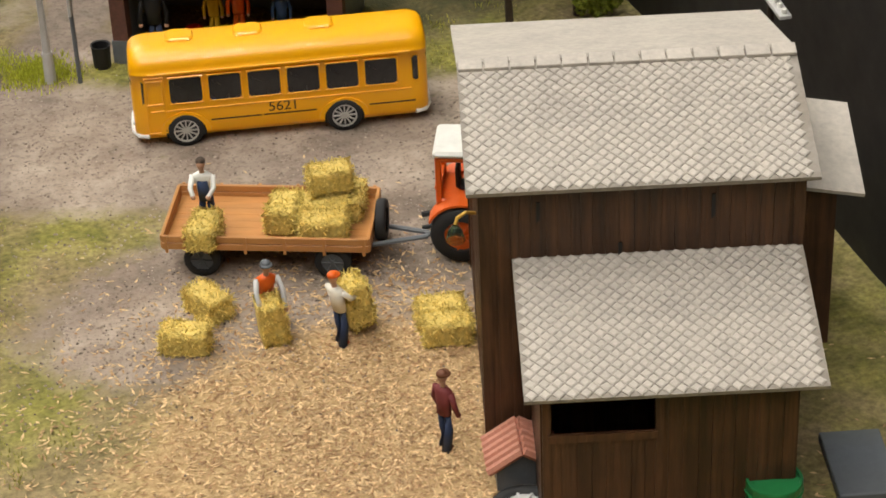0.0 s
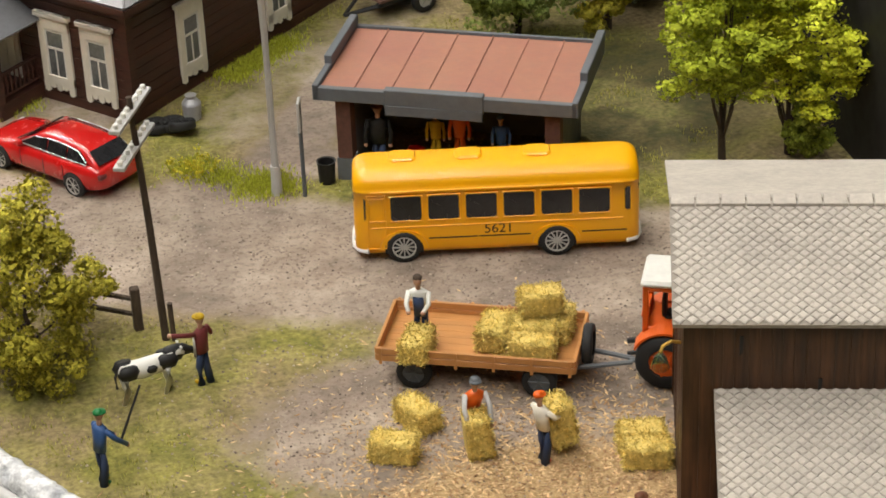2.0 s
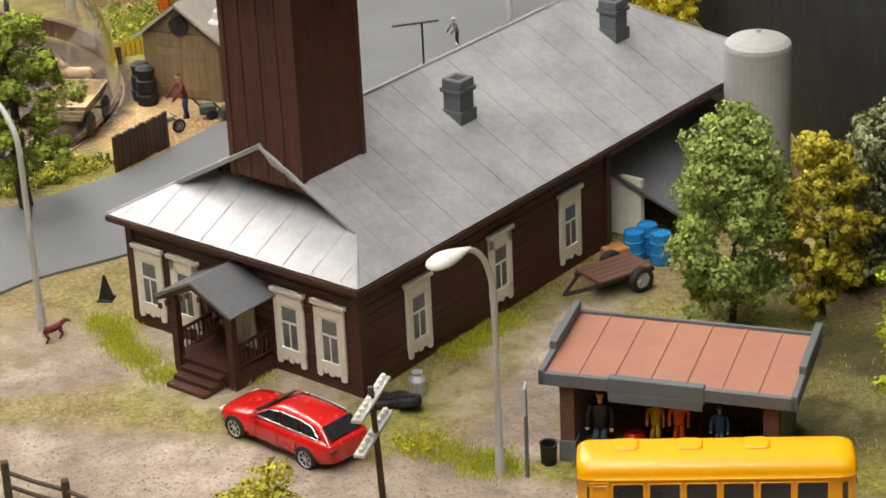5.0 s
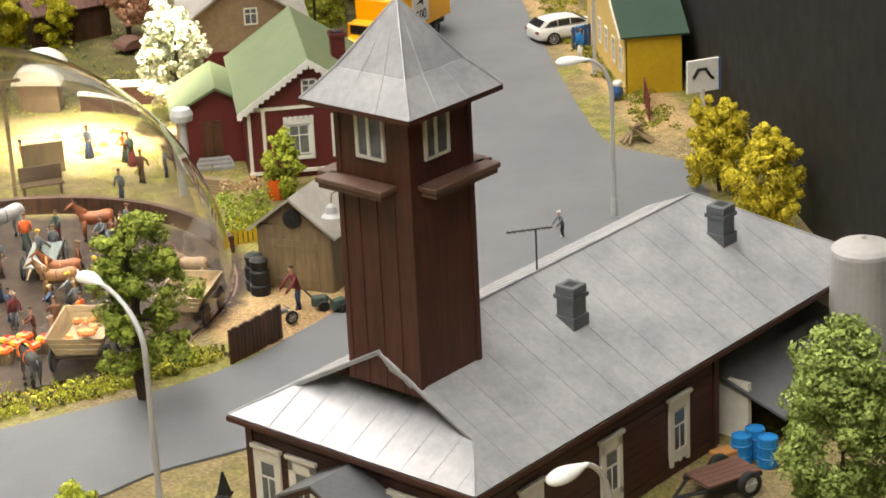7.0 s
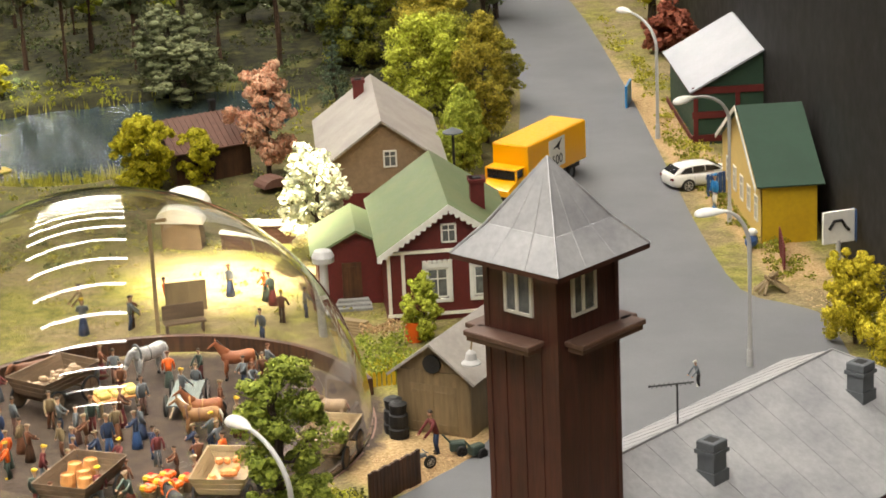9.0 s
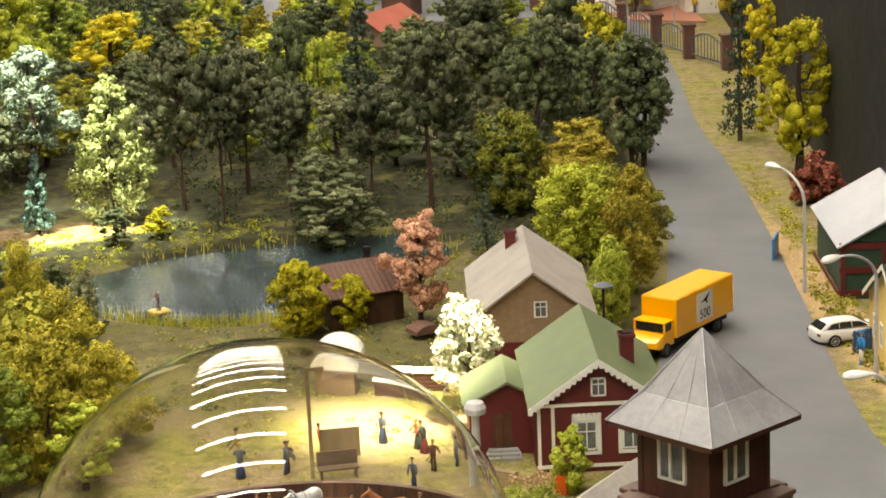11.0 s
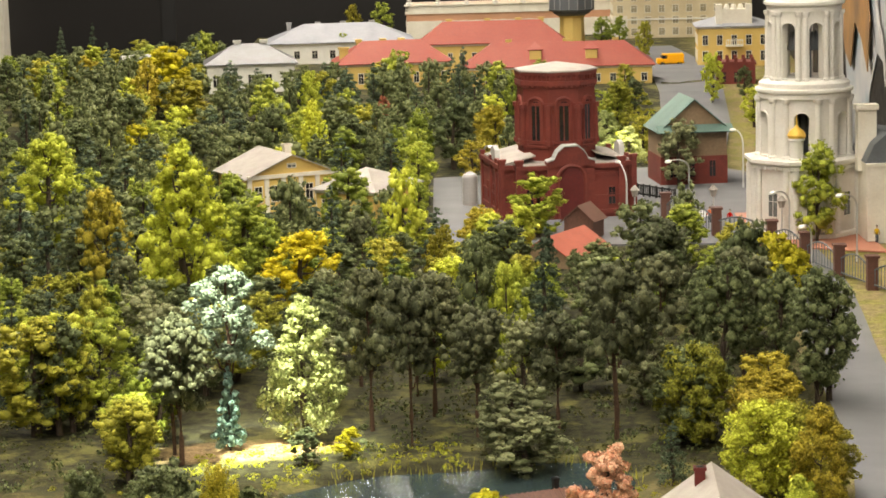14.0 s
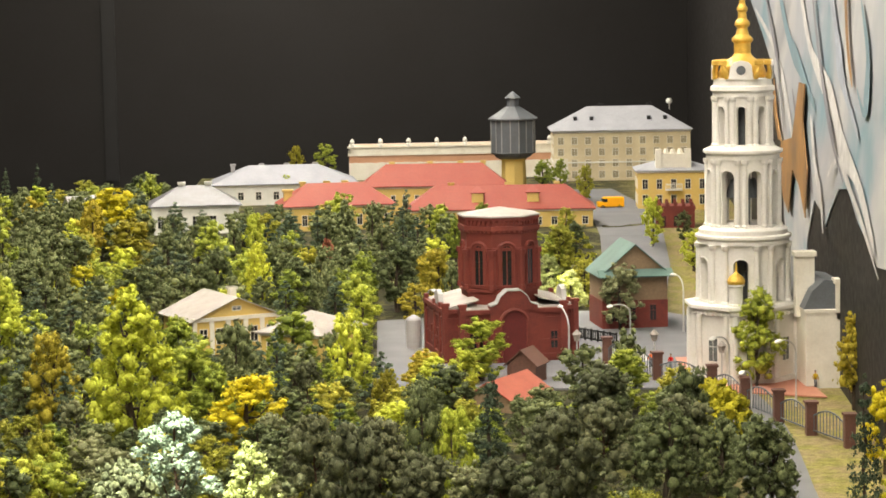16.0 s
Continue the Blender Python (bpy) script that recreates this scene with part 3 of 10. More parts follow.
bm = B()
box(bm, -360, 140, -230, 870, -95, -90)
solo("floor", bm, "room_floor", 0, 0, 0, 0, "dark exhibition room floor", "floor", kind="structure")
# seams between the black wall panels
for sx in (-100.0,):
    bm = B()
    box(bm, sx - 2.4, sx + 2.4, 849.2, 850.0, 0, 194)
    solo("wall_seam", bm, "black", 0, 0, 0, 0, "narrow dark joint between wall panels", "wall joint", kind="structure")


# ------------------------------------------------------------------ trees
def leaf_quads(rng, centers, radii, per, size, flat=1.0):
    """Small four-sided flakes scattered over the skins of many clumps."""
    k = len(centers)
    c = np.repeat(np.asarray(centers), per, 0)
    r = np.repeat(np.asarray(radii), per)[:, None]
    d = rng.normal(size=(k * per, 3))
    d /= np.linalg.norm(d, axis=1)[:, None]
    pos = c + d * r * rng.uniform(0.55, 1.08, (k * per, 1)) * np.array((1, 1, flat))
    nrm = d + rng.normal(size=d.shape) * 0.7
    nrm /= np.linalg.norm(nrm, axis=1)[:, None]
    ref = rng.normal(size=d.shape)
    a = np.cross(nrm, ref)
    a /= np.linalg.norm(a, axis=1)[:, None]
    b = np.cross(nrm, a)
    s = size * rng.uniform(0.6, 1.35, (k * per, 1))
    v = np.stack([pos - a * s, pos - b * s * 0.7, pos + a * s, pos + b * s * 0.7], 1).reshape(-1, 3)
    f = np.arange(len(v)).reshape(-1, 4).tolist()
    return v, f


GOLD_R = (1 + 5 ** 0.5) / 2
ICO_V = np.array([(s0, s1 * GOLD_R, 0) for s0 in (-1, 1) for s1 in (-1, 1)] + [(0, s0, s1 * GOLD_R) for s0 in (-1, 1) for s1 in (-1, 1)] + [(s1 * GOLD_R, 0, s0) for s0 in (-1, 1) for s1 in (-1, 1)]) / 1.902
ICO_F = [(a, b, c) for a in range(12) for b in range(a + 1, 12) for c in range(b + 1, 12) if max(np.linalg.norm(ICO_V[a] - ICO_V[b]), np.linalg.norm(ICO_V[a] - ICO_V[c]), np.linalg.norm(ICO_V[b] - ICO_V[c])) < 1.1]
ICO_F = [(a, b, c) if np.dot(np.cross(ICO_V[b] - ICO_V[a], ICO_V[c] - ICO_V[a]), ICO_V[a]) > 0 else (a, c, b) for a, b, c in ICO_F]


def foam_cores(rng, v, f, nn, centers, radii):
    """Soft foam lumps inside the clumps, so that crowns are not see-through."""
    vs, fs, ns, n = [v], list(f), [nn], len(v)
    for c, r in zip(centers, radii):
        vs.append(np.asarray(c) + ICO_V * r * rng.uniform(0.75, 1.15, (12, 1)))
        ns.append(ICO_V)
        fs += [(n + a, n + b, n + c2) for a, b, c2 in ICO_F]
        n += 12
    return np.concatenate(vs), fs, np.concatenate(ns)


def crown_flakes(rng, centers, radii, per, size, flat, mid, reach):
    """Flakes over the clumps of a crown, each with the soft normal of its clump and crown."""
    k = len(centers)
    c = np.repeat(np.asarray(centers, float), per, 0)
    r = np.repeat(np.asarray(radii), per)[:, None]
    d = rng.normal(size=(k * per, 3))
    d[:, 2] += 0.25
    d /= np.linalg.norm(d, axis=1)[:, None]
    pos = c + d * r * rng.uniform(0.6, 1.06, (k * per, 1)) * np.array((1, 1, flat))
    nrm = d + rng.normal(size=d.shape) * 0.55
    nrm /= np.linalg.norm(nrm, axis=1)[:, None]
    a = np.cross(nrm, rng.normal(size=d.shape))
    a /= np.linalg.norm(a, axis=1)[:, None]
    b = np.cross(nrm, a)
    s = size * rng.uniform(0.55, 1.4, (k * per, 1))
    v = np.stack([pos - a * s, pos - b * s * 0.75, pos + a * s, pos + b * s * 0.75], 1).reshape(-1, 3)
    out = (pos - np.array(mid)) / np.array(reach)
    soft = 0.75 * d + 0.42 * nrm + 0.4 * out
    soft /= np.linalg.norm(soft, axis=1)[:, None]
    return v, np.arange(len(v)).reshape(-1, 4).tolist(), np.repeat(soft, 4, 0)


def trunk_mesh(name, rng, h, r, limbs, bark, lean=0.03):
    bm = B()
    top = Vector((rng.uniform(-1, 1) * lean * h, rng.uniform(-1, 1) * lean * h, h))
    pts = [top * t + Vector((rng.uniform(-1, 1), rng.uniform(-1, 1), 0)) * r * 0.5 * (0 < t < 1) for t in np.linspace(0, 1, 6)]
    pts[0] = Vector((0, 0, -0.6))
    tube(bm, pts, r, 7, 0, r * 0.25)
    for z0, tip in limbs:
        p0 = top * (z0 / h)
        tip = Vector(tip)
        mid = (p0 + tip) * 0.5 + Vector((0, 0, -0.06 * h))
        tube(bm, [p0, mid, tip], r * 0.38, 5, 0, r * 0.1)
    return mesh_of(name, bm, bark)


TREES, SHAPES = {}, {}


def tree_model(key, shape, h, w, leaf, seed, clumps, per, size, bark="bark"):
    """Trunk and crown meshes of one tree, h tall and w wide."""
    rng = np.random.default_rng(seed)
    cs, rs, limbs, lobes = [], [], [], []
    if shape in ("round", "pine", "bush", "open", "heap"):
        zc, rz, n = {"round": (0.53, 0.55, 17), "pine": (0.68, 0.34, 15), "bush": (0.49, 0.6, 18), "open": (0.66, 0.47, 19), "heap": (0.45, 0.6, 20)}[shape]
        for k in range(n):  # lobes spread round the crown
            z = 1 - 2 * (k + 0.5) / n
            a = 2.4 * k + rng.uniform(-0.5, 0.5)
            q = math.sqrt(1 - z * z) * rng.uniform(0.6, 1.25)
            taper = 1.0 if shape == "bush" and z < 0 else {"open": 0.95 - 0.4 * z, "heap": 1.12 - 0.5 * z}.get(shape, 0.9 - 0.18 * z)
            lobes.append((q * math.cos(a) * 0.29 * w * taper, q * math.sin(a) * 0.29 * w * taper, (zc + rz * 0.66 * z + rng.uniform(-0.03, 0.03)) * h, rng.uniform(0.12, 0.22) * w))
    elif shape == "column":
        for k in range(26):
            z = 0.08 + 0.87 * k / 25
            a, q = 2.4 * k + rng.uniform(-0.3, 0.3), (min(1.0, z * 4) * (1 - z) ** 0.75 + 0.03) * 0.44 * w * rng.uniform(0.8, 1.15)
            lobes.append((q * math.cos(a), q * math.sin(a), z * h, (0.1 + 0.14 * (1 - z)) * w * rng.uniform(0.8, 1.2)))
    for k in range(clumps if lobes else 0):
        lx, ly, lz, lr = lobes[k % len(lobes)]
        d = rng.normal(size=3) + np.array((lx, ly, 0.25 * w)) / w * 2.0
        d /= np.linalg.norm(d)
        cs.append(np.array((lx, ly, lz)) + d * lr * rng.uniform(0.7, 1.05))
        rs.append(rng.uniform(0.26, 0.58) * lr)
    if lobes:
        limbs = [(0.1 * h if shape == "open" else max(min(lz - 0.12 * h, 0.75 * h), 0.05 * h), (lx * 0.8, ly * 0.8, lz)) for lx, ly, lz, lr in lobes[::2]]
    if shape == "spruce":
        tiers = 9
        for _ in range(clumps):
            k = rng.integers(tiers)
            z = 0.1 + 0.88 * k / tiers
            reach = (1 - z) * w * 0.52 + 0.03 * w
            a = rng.uniform(0, 6.283)
            q = rng.uniform(0.25, 1.0) * reach
            cs.append((q * math.cos(a), q * math.sin(a), h * (z + 0.06 * (1 - q / reach) - 0.02)))
            rs.append(0.06 * w + 0.05 * w * (1 - z))
        cs.append((0, 0, 0.97 * h))
        rs.append(0.04 * w)
        limbs = []
    hull = [(q[0], q[1], q[2]) for q in lobes]
    v, f, nn = crown_flakes(rng, cs + hull + hull, rs + [q[3] * 0.85 for q in lobes] + [q[3] * 0.6 for q in lobes], per, size, 0.62 if shape == "pine" else 0.85, (0, 0, 0.5 * h), (0.5 * w, 0.5 * w, 0.6 * h))
    if shape != "spruce" and key[:2] != "n_":
        v, f, nn = foam_cores(rng, v, f, nn, cs + hull, [q * 0.62 for q in rs] + [q[3] * 0.5 for q in lobes])
    SHAPES[key] = (v, f, leaf, h, w, nn)
    r = {"pine": 0.022, "spruce": 0.03, "bush": 0.02, "heap": 0.02, "open": 0.014}.get(shape, 0.032) * h
    TREES[key] = (trunk_mesh("trunk", rng, h * (0.55 if shape in ("bush", "heap") else 0.88), max(r, 0.12), limbs, "pinebark" if shape == "pine" else bark), raw_mesh("crown", v, f, ["lf:" + leaf], nn), h, w)


LABEL = {"dark": "dark green model tree with dense foam foliage", "pine": "tall pine with bare trunk and dull green crown", "green": "leafy mid-green model tree with full crown",
         "light": "light green model tree with clumpy crown", "lime": "tall pointed yellow-green tree with clumpy foliage", "limegreen": "bright lime-green leafy tree with broad crown", "olive": "olive-green bushy model tree with low crown",
         "ochre": "autumn tree with ochre yellow foam foliage", "gold": "golden yellow autumn tree with full crown", "yellow": "bright yellow autumn shrub with open twigs", "bush": "large olive-yellow bush standing on the turf", "pink": "pink blossoming tree with a dark trunk",
         "white": "white blossoming tree under bright spot light", "spruce": "dark green conical spruce with tiered branches", "bluespruce": "small blue-green spruce with conical crown", "grey": "grey-green model tree with thin crown", "willow": "tall light green willow-like tree with hanging twigs", "pale": "tall pine with pale green crown under a spot light", "red": "low reddish brown shrub with dense twigs"}


def plant(key, leaf, x, y, h, w, turn, name="tree", z=None):
    tr, cr, h0, w0 = TREES[key]
    t = new(name)
    z = ground_z(x, y) if z is None else z
    t.matrix_basis = P(x, y, z, 0, 0, turn) @ Matrix.Diagonal((w / w0, w / w0, h / h0, 1))
    t.empty_display_size = 0.01
    tagged(t, LABEL[leaf], "bush" if name == "bush" else "tree", "trees of the landscape")
    link_mesh("trunk", tr, t)
    link_mesh("crown", cr, t)
    return t


def joined_trees(name, spots, label):
    """Many far trees joined into one mesh: crowns and short trunks."""
    vs, fs, mi, mats, n, soft = [], [], [], ["bark"], 0, []
    for key, x, y, h, w, turn in spots:
        v, f, leaf, h0, w0, nn = SHAPES[key]
        c, s = math.cos(turn), math.sin(turn)
        k = w / w0
        z = ground_z(x, y)
        p = np.stack([x + k * (v[:, 0] * c - v[:, 1] * s), y + k * (v[:, 0] * s + v[:, 1] * c), z + v[:, 2] * h / h0], 1)
        t = np.array([(x + r * math.cos(a), y + r * math.sin(a), z + q) for r, q in ((0.4, -0.5), (0.15, h * 0.7)) for a in (0, 1.57, 3.14, 4.71)])
        vs += [p, t]
        soft += [np.stack([nn[:, 0] * c - nn[:, 1] * s, nn[:, 0] * s + nn[:, 1] * c, nn[:, 2]], 1), np.array([(math.cos(a), math.sin(a), 0) for _ in range(2) for a in (0, 1.57, 3.14, 4.71)])]
        if "lf:" + leaf not in mats:
            mats.append("lf:" + leaf)
        m = mats.index("lf:" + leaf)
        fs += [tuple(n + i for i in q) for q in f]
        mi += [m] * len(f)
        n += len(p)
        fs += [(n + i, n + (i + 1) % 4, n + 4 + (i + 1) % 4, n + 4 + i) for i in range(4)]
        mi += [0] * 4
        n += 8
    me = raw_mesh(name, np.concatenate(vs), fs, mats, np.concatenate(soft))
    me.polygons.foreach_set("material_index", mi)
    return tagged(link_mesh(name, me), label, "wood", kind="stuff")


# ------------------------------------------------------------------ wheels, figures and small repeats
def wheel(parent, x, y, z, r, w, side=-1, rim="chrome", spokes=10, label="", rr=0.62):
    """A tyre lying across y with its rim on the side that shows."""
    bm = B()
    prof = [(r * rr, -w / 2), (r * 0.93, -w / 2), (r, -w * 0.3), (r, w * 0.3), (r * 0.93, w / 2), (r * rr, w / 2)]
    n = 22
    loops = [[(q * math.cos(2 * math.pi * i / n), t, q * math.sin(2 * math.pi * i / n)) for i in range(n)] for q, t in prof]
    rings(bm, loops + [loops[0]], 0, False, False)
    ob = part("wheel", bm, "rubber", parent, smooth=True)
    ob.location = (x * U, y * U, z * U)
    bm = B()
    fine = spokes >= 7 and rim in ("rim", "chrome")
    cyl(bm, (0, -w * 0.28, 0), (0, w * 0.28, 0), r * (rr + 0.02), None, 20, 1 if fine else 0)
    cyl(bm, (0, side * w * 0.28, 0), (0, side * w * 0.48, 0), r * 0.16, r * 0.12, 10)
    for k in range(spokes):
        a = 2 * math.pi * k / spokes
        box(bm, r * 0.12, r * rr * 0.98, side * w * 0.36 - 0.03, side * w * 0.36 + 0.03, -r * 0.035, r * 0.035, 0, 0, Matrix.Rotation(a, 4, "Y"))
    if fine:
        lp = [[(q * r * math.cos(2 * math.pi * i / 20), side * w * d, q * r * math.sin(2 * math.pi * i / 20)) for i in range(20)] for q, d in ((rr + 0.01, 0.3), (rr + 0.01, 0.49), (rr - 0.07, 0.49), (rr - 0.07, 0.3))]
        rings(bm, lp + [lp[0]], 0, False, False)
    part("rim", bm, [rim, "black"] if fine else rim, ob, label)
    return ob


def limb(bm, pts, r, mi):
    tube(bm, pts, r, 7, mi, r * 0.8)


def figure(x, y, rz, top, legs, hat=None, lean=0.0, arms="down", h=2.75, z=None, label="", skirt=False, apron=None, sleeve=None):
    """A painted toy figure, one plain mesh without features."""
    mats = [legs, top, "skin", hat or "bark", apron or top, sleeve or top]
    bm = B()
    s = h / 2.75
    hip, sh, hd = Vector((0, 0, 1.3)), Vector((lean * 0.9, 0, 2.15)), Vector((lean * 1.25, 0, 2.55))
    if skirt:
        lathe(bm, [(0.42, 0.0), (0.36, 0.5), (0.22, 1.3), (0.2, 1.35)], 12, 0)
    else:
        limb(bm, [(0.05, 0.16, 0), (0.08, 0.15, 0.7), (0, 0.12, 1.3)], 0.15, 0)
        limb(bm, [(-0.12, -0.16, 0), (0.02, -0.15, 0.7), (0, -0.12, 1.3)], 0.15, 0)
        for q in (0.05, -0.12):
            blob(bm, (q + 0.1, 0.16 if q > 0 else -0.16, 0.07), (0.2, 0.1, 0.08), 8, 3)
    rings(bm, [[(c.x + a * math.cos(t), c.y + b * math.sin(t), c.z) for t in np.linspace(0, 2 * math.pi, 11)[:-1]] for c, a, b in
               ((hip, 0.19, 0.27), (hip.lerp(sh, 0.5), 0.2, 0.27), (sh, 0.2, 0.36), (sh + Vector((0, 0, 0.12)), 0.12, 0.16))], 1)
    if apron:
        ext(bm, [(0.12, -0.2, 1.1), (0.12, 0.2, 1.1), (0.12 + lean * 0.75, 0.17, 1.98), (0.12 + lean * 0.75, -0.17, 1.98)], (0.12, 0, 0), 4)
    cyl(bm, sh, hd, 0.09, 0.09, 8, 2)
    blob(bm, hd + Vector((0, 0, 0.08)), (0.17, 0.15, 0.21), 10, 2)
    blob(bm, hd + Vector((-0.03, 0, 0.19)), (0.18, 0.17, 0.13), 10, 3)
    if hat and hat not in ("bark", "black"):
        cyl(bm, hd + Vector((0.05, 0, 0.16)), hd + Vector((0.05, 0, 0.2)), 0.22, 0.2, 10, 3)
    for k in (1, -1):
        p0 = sh + Vector((0, 0.33 * k, 0))
        if arms == "down":
            pts = [p0, p0 + Vector((0.02, 0.12 * k, -0.45)), p0 + Vector((0.18, 0.1 * k, -0.85))]
        elif arms == "carry":
            pts = [p0, p0 + Vector((0.28, 0.06 * k, -0.35)), p0 + Vector((0.62, -0.08 * k, -0.5))]
        elif arms == "point" and k == 1:
            pts = [p0, p0 + Vector((0.2, 0.4, 0.12)), p0 + Vector((0.4, 0.85, 0.3))]
        elif arms == "point":
            pts = [p0, p0 + Vector((0.1, -0.3, -0.35)), p0 + Vector((0.25, -0.5, -0.6))]
        else:
            pts = [p0, p0 + Vector((0.3, 0.1 * k, -0.4)), p0 + Vector((0.75, 0.05 * k, -0.85))]
        limb(bm, pts, 0.1, 5)
        blob(bm, pts[-1], (0.09, 0.09, 0.09), 8, 2)
    bmesh.ops.scale(bm, vec=(s, s, s), verts=bm.verts)
    return solo("figurine", bm, mats, x, y, ground_z(x, y) if z is None else z, rz, label or "small painted plastic model figure", "figurine", smooth=True)


def beast(name, x, y, rz, coat, h=1.7, label="", patches=None):
    """A toy animal, one plain mesh."""
    bm = B()
    L = h * 1.15
    mats = [coat, patches or coat, "black"]
    rings(bm, [[(px, r * math.cos(t), zc + rz2 * math.sin(t)) for t in np.linspace(0, 2 * math.pi, 13)[:-1]] for px, r, zc, rz2 in
               ((-L * 0.52, h * 0.07, h * 0.76, h * 0.08), (-L * 0.46, h * 0.16, h * 0.71, h * 0.19), (-L * 0.1, h * 0.19, h * 0.66, h * 0.21), (L * 0.28, h * 0.165, h * 0.69, h * 0.2), (L * 0.45, h * 0.1, h * 0.76, h * 0.15))])
    hz = h * 0.84
    tube(bm, [(L * 0.38, 0, h * 0.78), (L * 0.55, 0, (h * 0.85 + hz) / 2), (L * 0.68, 0, hz)], h * 0.14, 8, 0, h * 0.1)
    rings(bm, [[(px, r * math.cos(t), zc + r * 1.15 * math.sin(t)) for t in np.linspace(0, 2 * math.pi, 9)[:-1]] for px, r, zc in
               ((L * 0.6, h * 0.08, hz + h * 0.05), (L * 0.7, h * 0.1, hz + h * 0.03), (L * 0.88, h * 0.065, hz - h * 0.08), (L * 0.95, h * 0.05, hz - h * 0.12))], 1)
    for sx, sy in ((-0.42, 0.13), (-0.42, -0.13), (0.34, 0.12), (0.34, -0.12)):
        tube(bm, [(sx * L, sy * h, h * 0.62), (sx * L + 0.04, sy * h, h * 0.3), (sx * L + 0.16 * (1 if sy > 0 else -1), sy * h, 0)], h * 0.085, 7, 0, h * 0.04)
    tube(bm, [(-L * 0.5, 0, h * 0.8), (-L * 0.58, 0, h * 0.6), (-L * 0.56, 0, h * 0.35)], h * 0.03, 6, 2)
    for k in (1, -1):
        blob(bm, (L * 0.62, k * h * 0.12, hz + h * 0.13), (h * 0.03, h * 0.06, h * 0.03), 6, 0)
    if patches:
        for px, py, pz, q in ((-0.36, -0.15, 0.72, 0.24), (0.05, -0.19, 0.7, 0.12), (-0.38, 0.14, 0.72, 0.24), (0.05, 0.18, 0.7, 0.15), (-0.4, 0.0, 0.8, 0.2), (0.36, -0.1, 0.74, 0.25), (0.36, 0.1, 0.74, 0.25), (0.5, 0, 0.82, 0.27), (0.6, 0, 0.84, 0.2), (0.76, 0, 0.8, 0.13)):
            blob(bm, (px * L, py * h, pz * h), (q * h, q * h * 0.45, q * h * 0.8), 8, 1)
    return solo(name, bm, mats, x, y, ground_z(x, y), rz, label, name, smooth=True)


def horse(x, y, rz, coat, mane, h=2.3, graze=False, collar="", label="toy draught horse on the market square"):
    """A toy horse, one plain mesh: barrel, arched neck, long head, mane, tail, jointed legs and a dark collar."""
    bm = B()
    ring = lambda c, ry, rz_, tilt: [(c[0] + rz_ * math.sin(t) * math.sin(tilt), c[1] + ry * math.cos(t), c[2] + rz_ * math.sin(t) * math.cos(tilt)) for t in np.linspace(0, 2 * math.pi, 11)[:-1]]  # noqa: E731
    body = ((-0.5, 0.05, 0.66, 0.08), (-0.47, 0.13, 0.66, 0.17), (-0.32, 0.165, 0.67, 0.2), (-0.05, 0.155, 0.64, 0.185), (0.2, 0.15, 0.65, 0.19), (0.36, 0.12, 0.69, 0.17), (0.45, 0.06, 0.7, 0.09))
    loft(bm, [ring((bx * h, 0, bz * h), ry * h, rz_ * h, 0.0) for bx, ry, bz, rz_ in body], 2)
    neck = ((0.3, 0.74, 0.16), (0.46, 0.78, 0.125), (0.6, 0.66, 0.095), (0.68, 0.5, 0.085)) if graze else ((0.3, 0.76, 0.16), (0.43, 0.9, 0.125), (0.52, 1.03, 0.095), (0.58, 1.1, 0.085))
    loft(bm, [ring((nx * h, 0, nz * h), r * 0.6 * h, r * h, -0.8 if not graze else 0.9) for nx, nz, r in neck], 2)
    hx, hz = neck[-1][0], neck[-1][1]
    dx, dz = (0.1, -0.2) if graze else (0.2, -0.13)
    loft(bm, [ring(((hx + dx * t) * h, 0, (hz + dz * t) * h), r * 0.75 * h, r * h, -0.5) for t, r in ((-0.12, 0.05), (0.1, 0.085), (0.55, 0.065), (1.0, 0.05), (1.1, 0.03))], 2)
    for k in (1, -1):
        cyl(bm, (hx * h, k * 0.04 * h, (hz + 0.05) * h), ((hx + 0.01) * h, k * 0.05 * h, (hz + 0.13) * h), 0.025 * h, 0.005 * h, 5)
    tube(bm, [((nx - 0.035) * h, 0, (nz + r * 0.75) * h) for nx, nz, r in neck], 0.035 * h, 6, 1)
    tube(bm, [(-0.49 * h, 0, 0.76 * h), (-0.57 * h, 0, 0.62 * h), (-0.56 * h, 0, 0.32 * h)], 0.045 * h, 6, 1, 0.02 * h)
    for sx, sy, kx in ((-0.38, 0.09, -0.05), (-0.36, -0.09, 0.05), (0.3, 0.085, 0.05), (0.32, -0.085, -0.02)):
        tube(bm, [(sx * h, sy * h, 0.62 * h), ((sx + kx * 0.3) * h, sy * h, 0.44 * h), ((sx + kx) * h, sy * h, 0.27 * h), ((sx + kx * 0.5) * h, sy * h, 0.06 * h)], 0.075 * h, 7, 0, 0.032 * h)
        cyl(bm, ((sx + kx * 0.5) * h, sy * h, 0.07 * h), ((sx + kx * 0.5 + 0.01) * h, sy * h, 0), 0.036 * h, 0.05 * h, 7, 2)
    if collar:
        tube(bm, [(0.33 * h + 0.03 * h * math.sin(t), 0.17 * h * math.cos(t), 0.74 * h + 0.21 * h * math.sin(t)) for t in np.linspace(0, 2 * math.pi, 15)], 0.03 * h, 6, 3)
        tube(bm, [(0.02 * h, 0.16 * h * math.cos(t), 0.65 * h + 0.19 * h * math.sin(t)) for t in np.linspace(0, 2 * math.pi, 15)], 0.014 * h, 5, 3)
    return solo("horse", bm, [coat, mane, "black", collar or "black"], x, y, ground_z(x, y), rz, label, "horse", smooth=True)


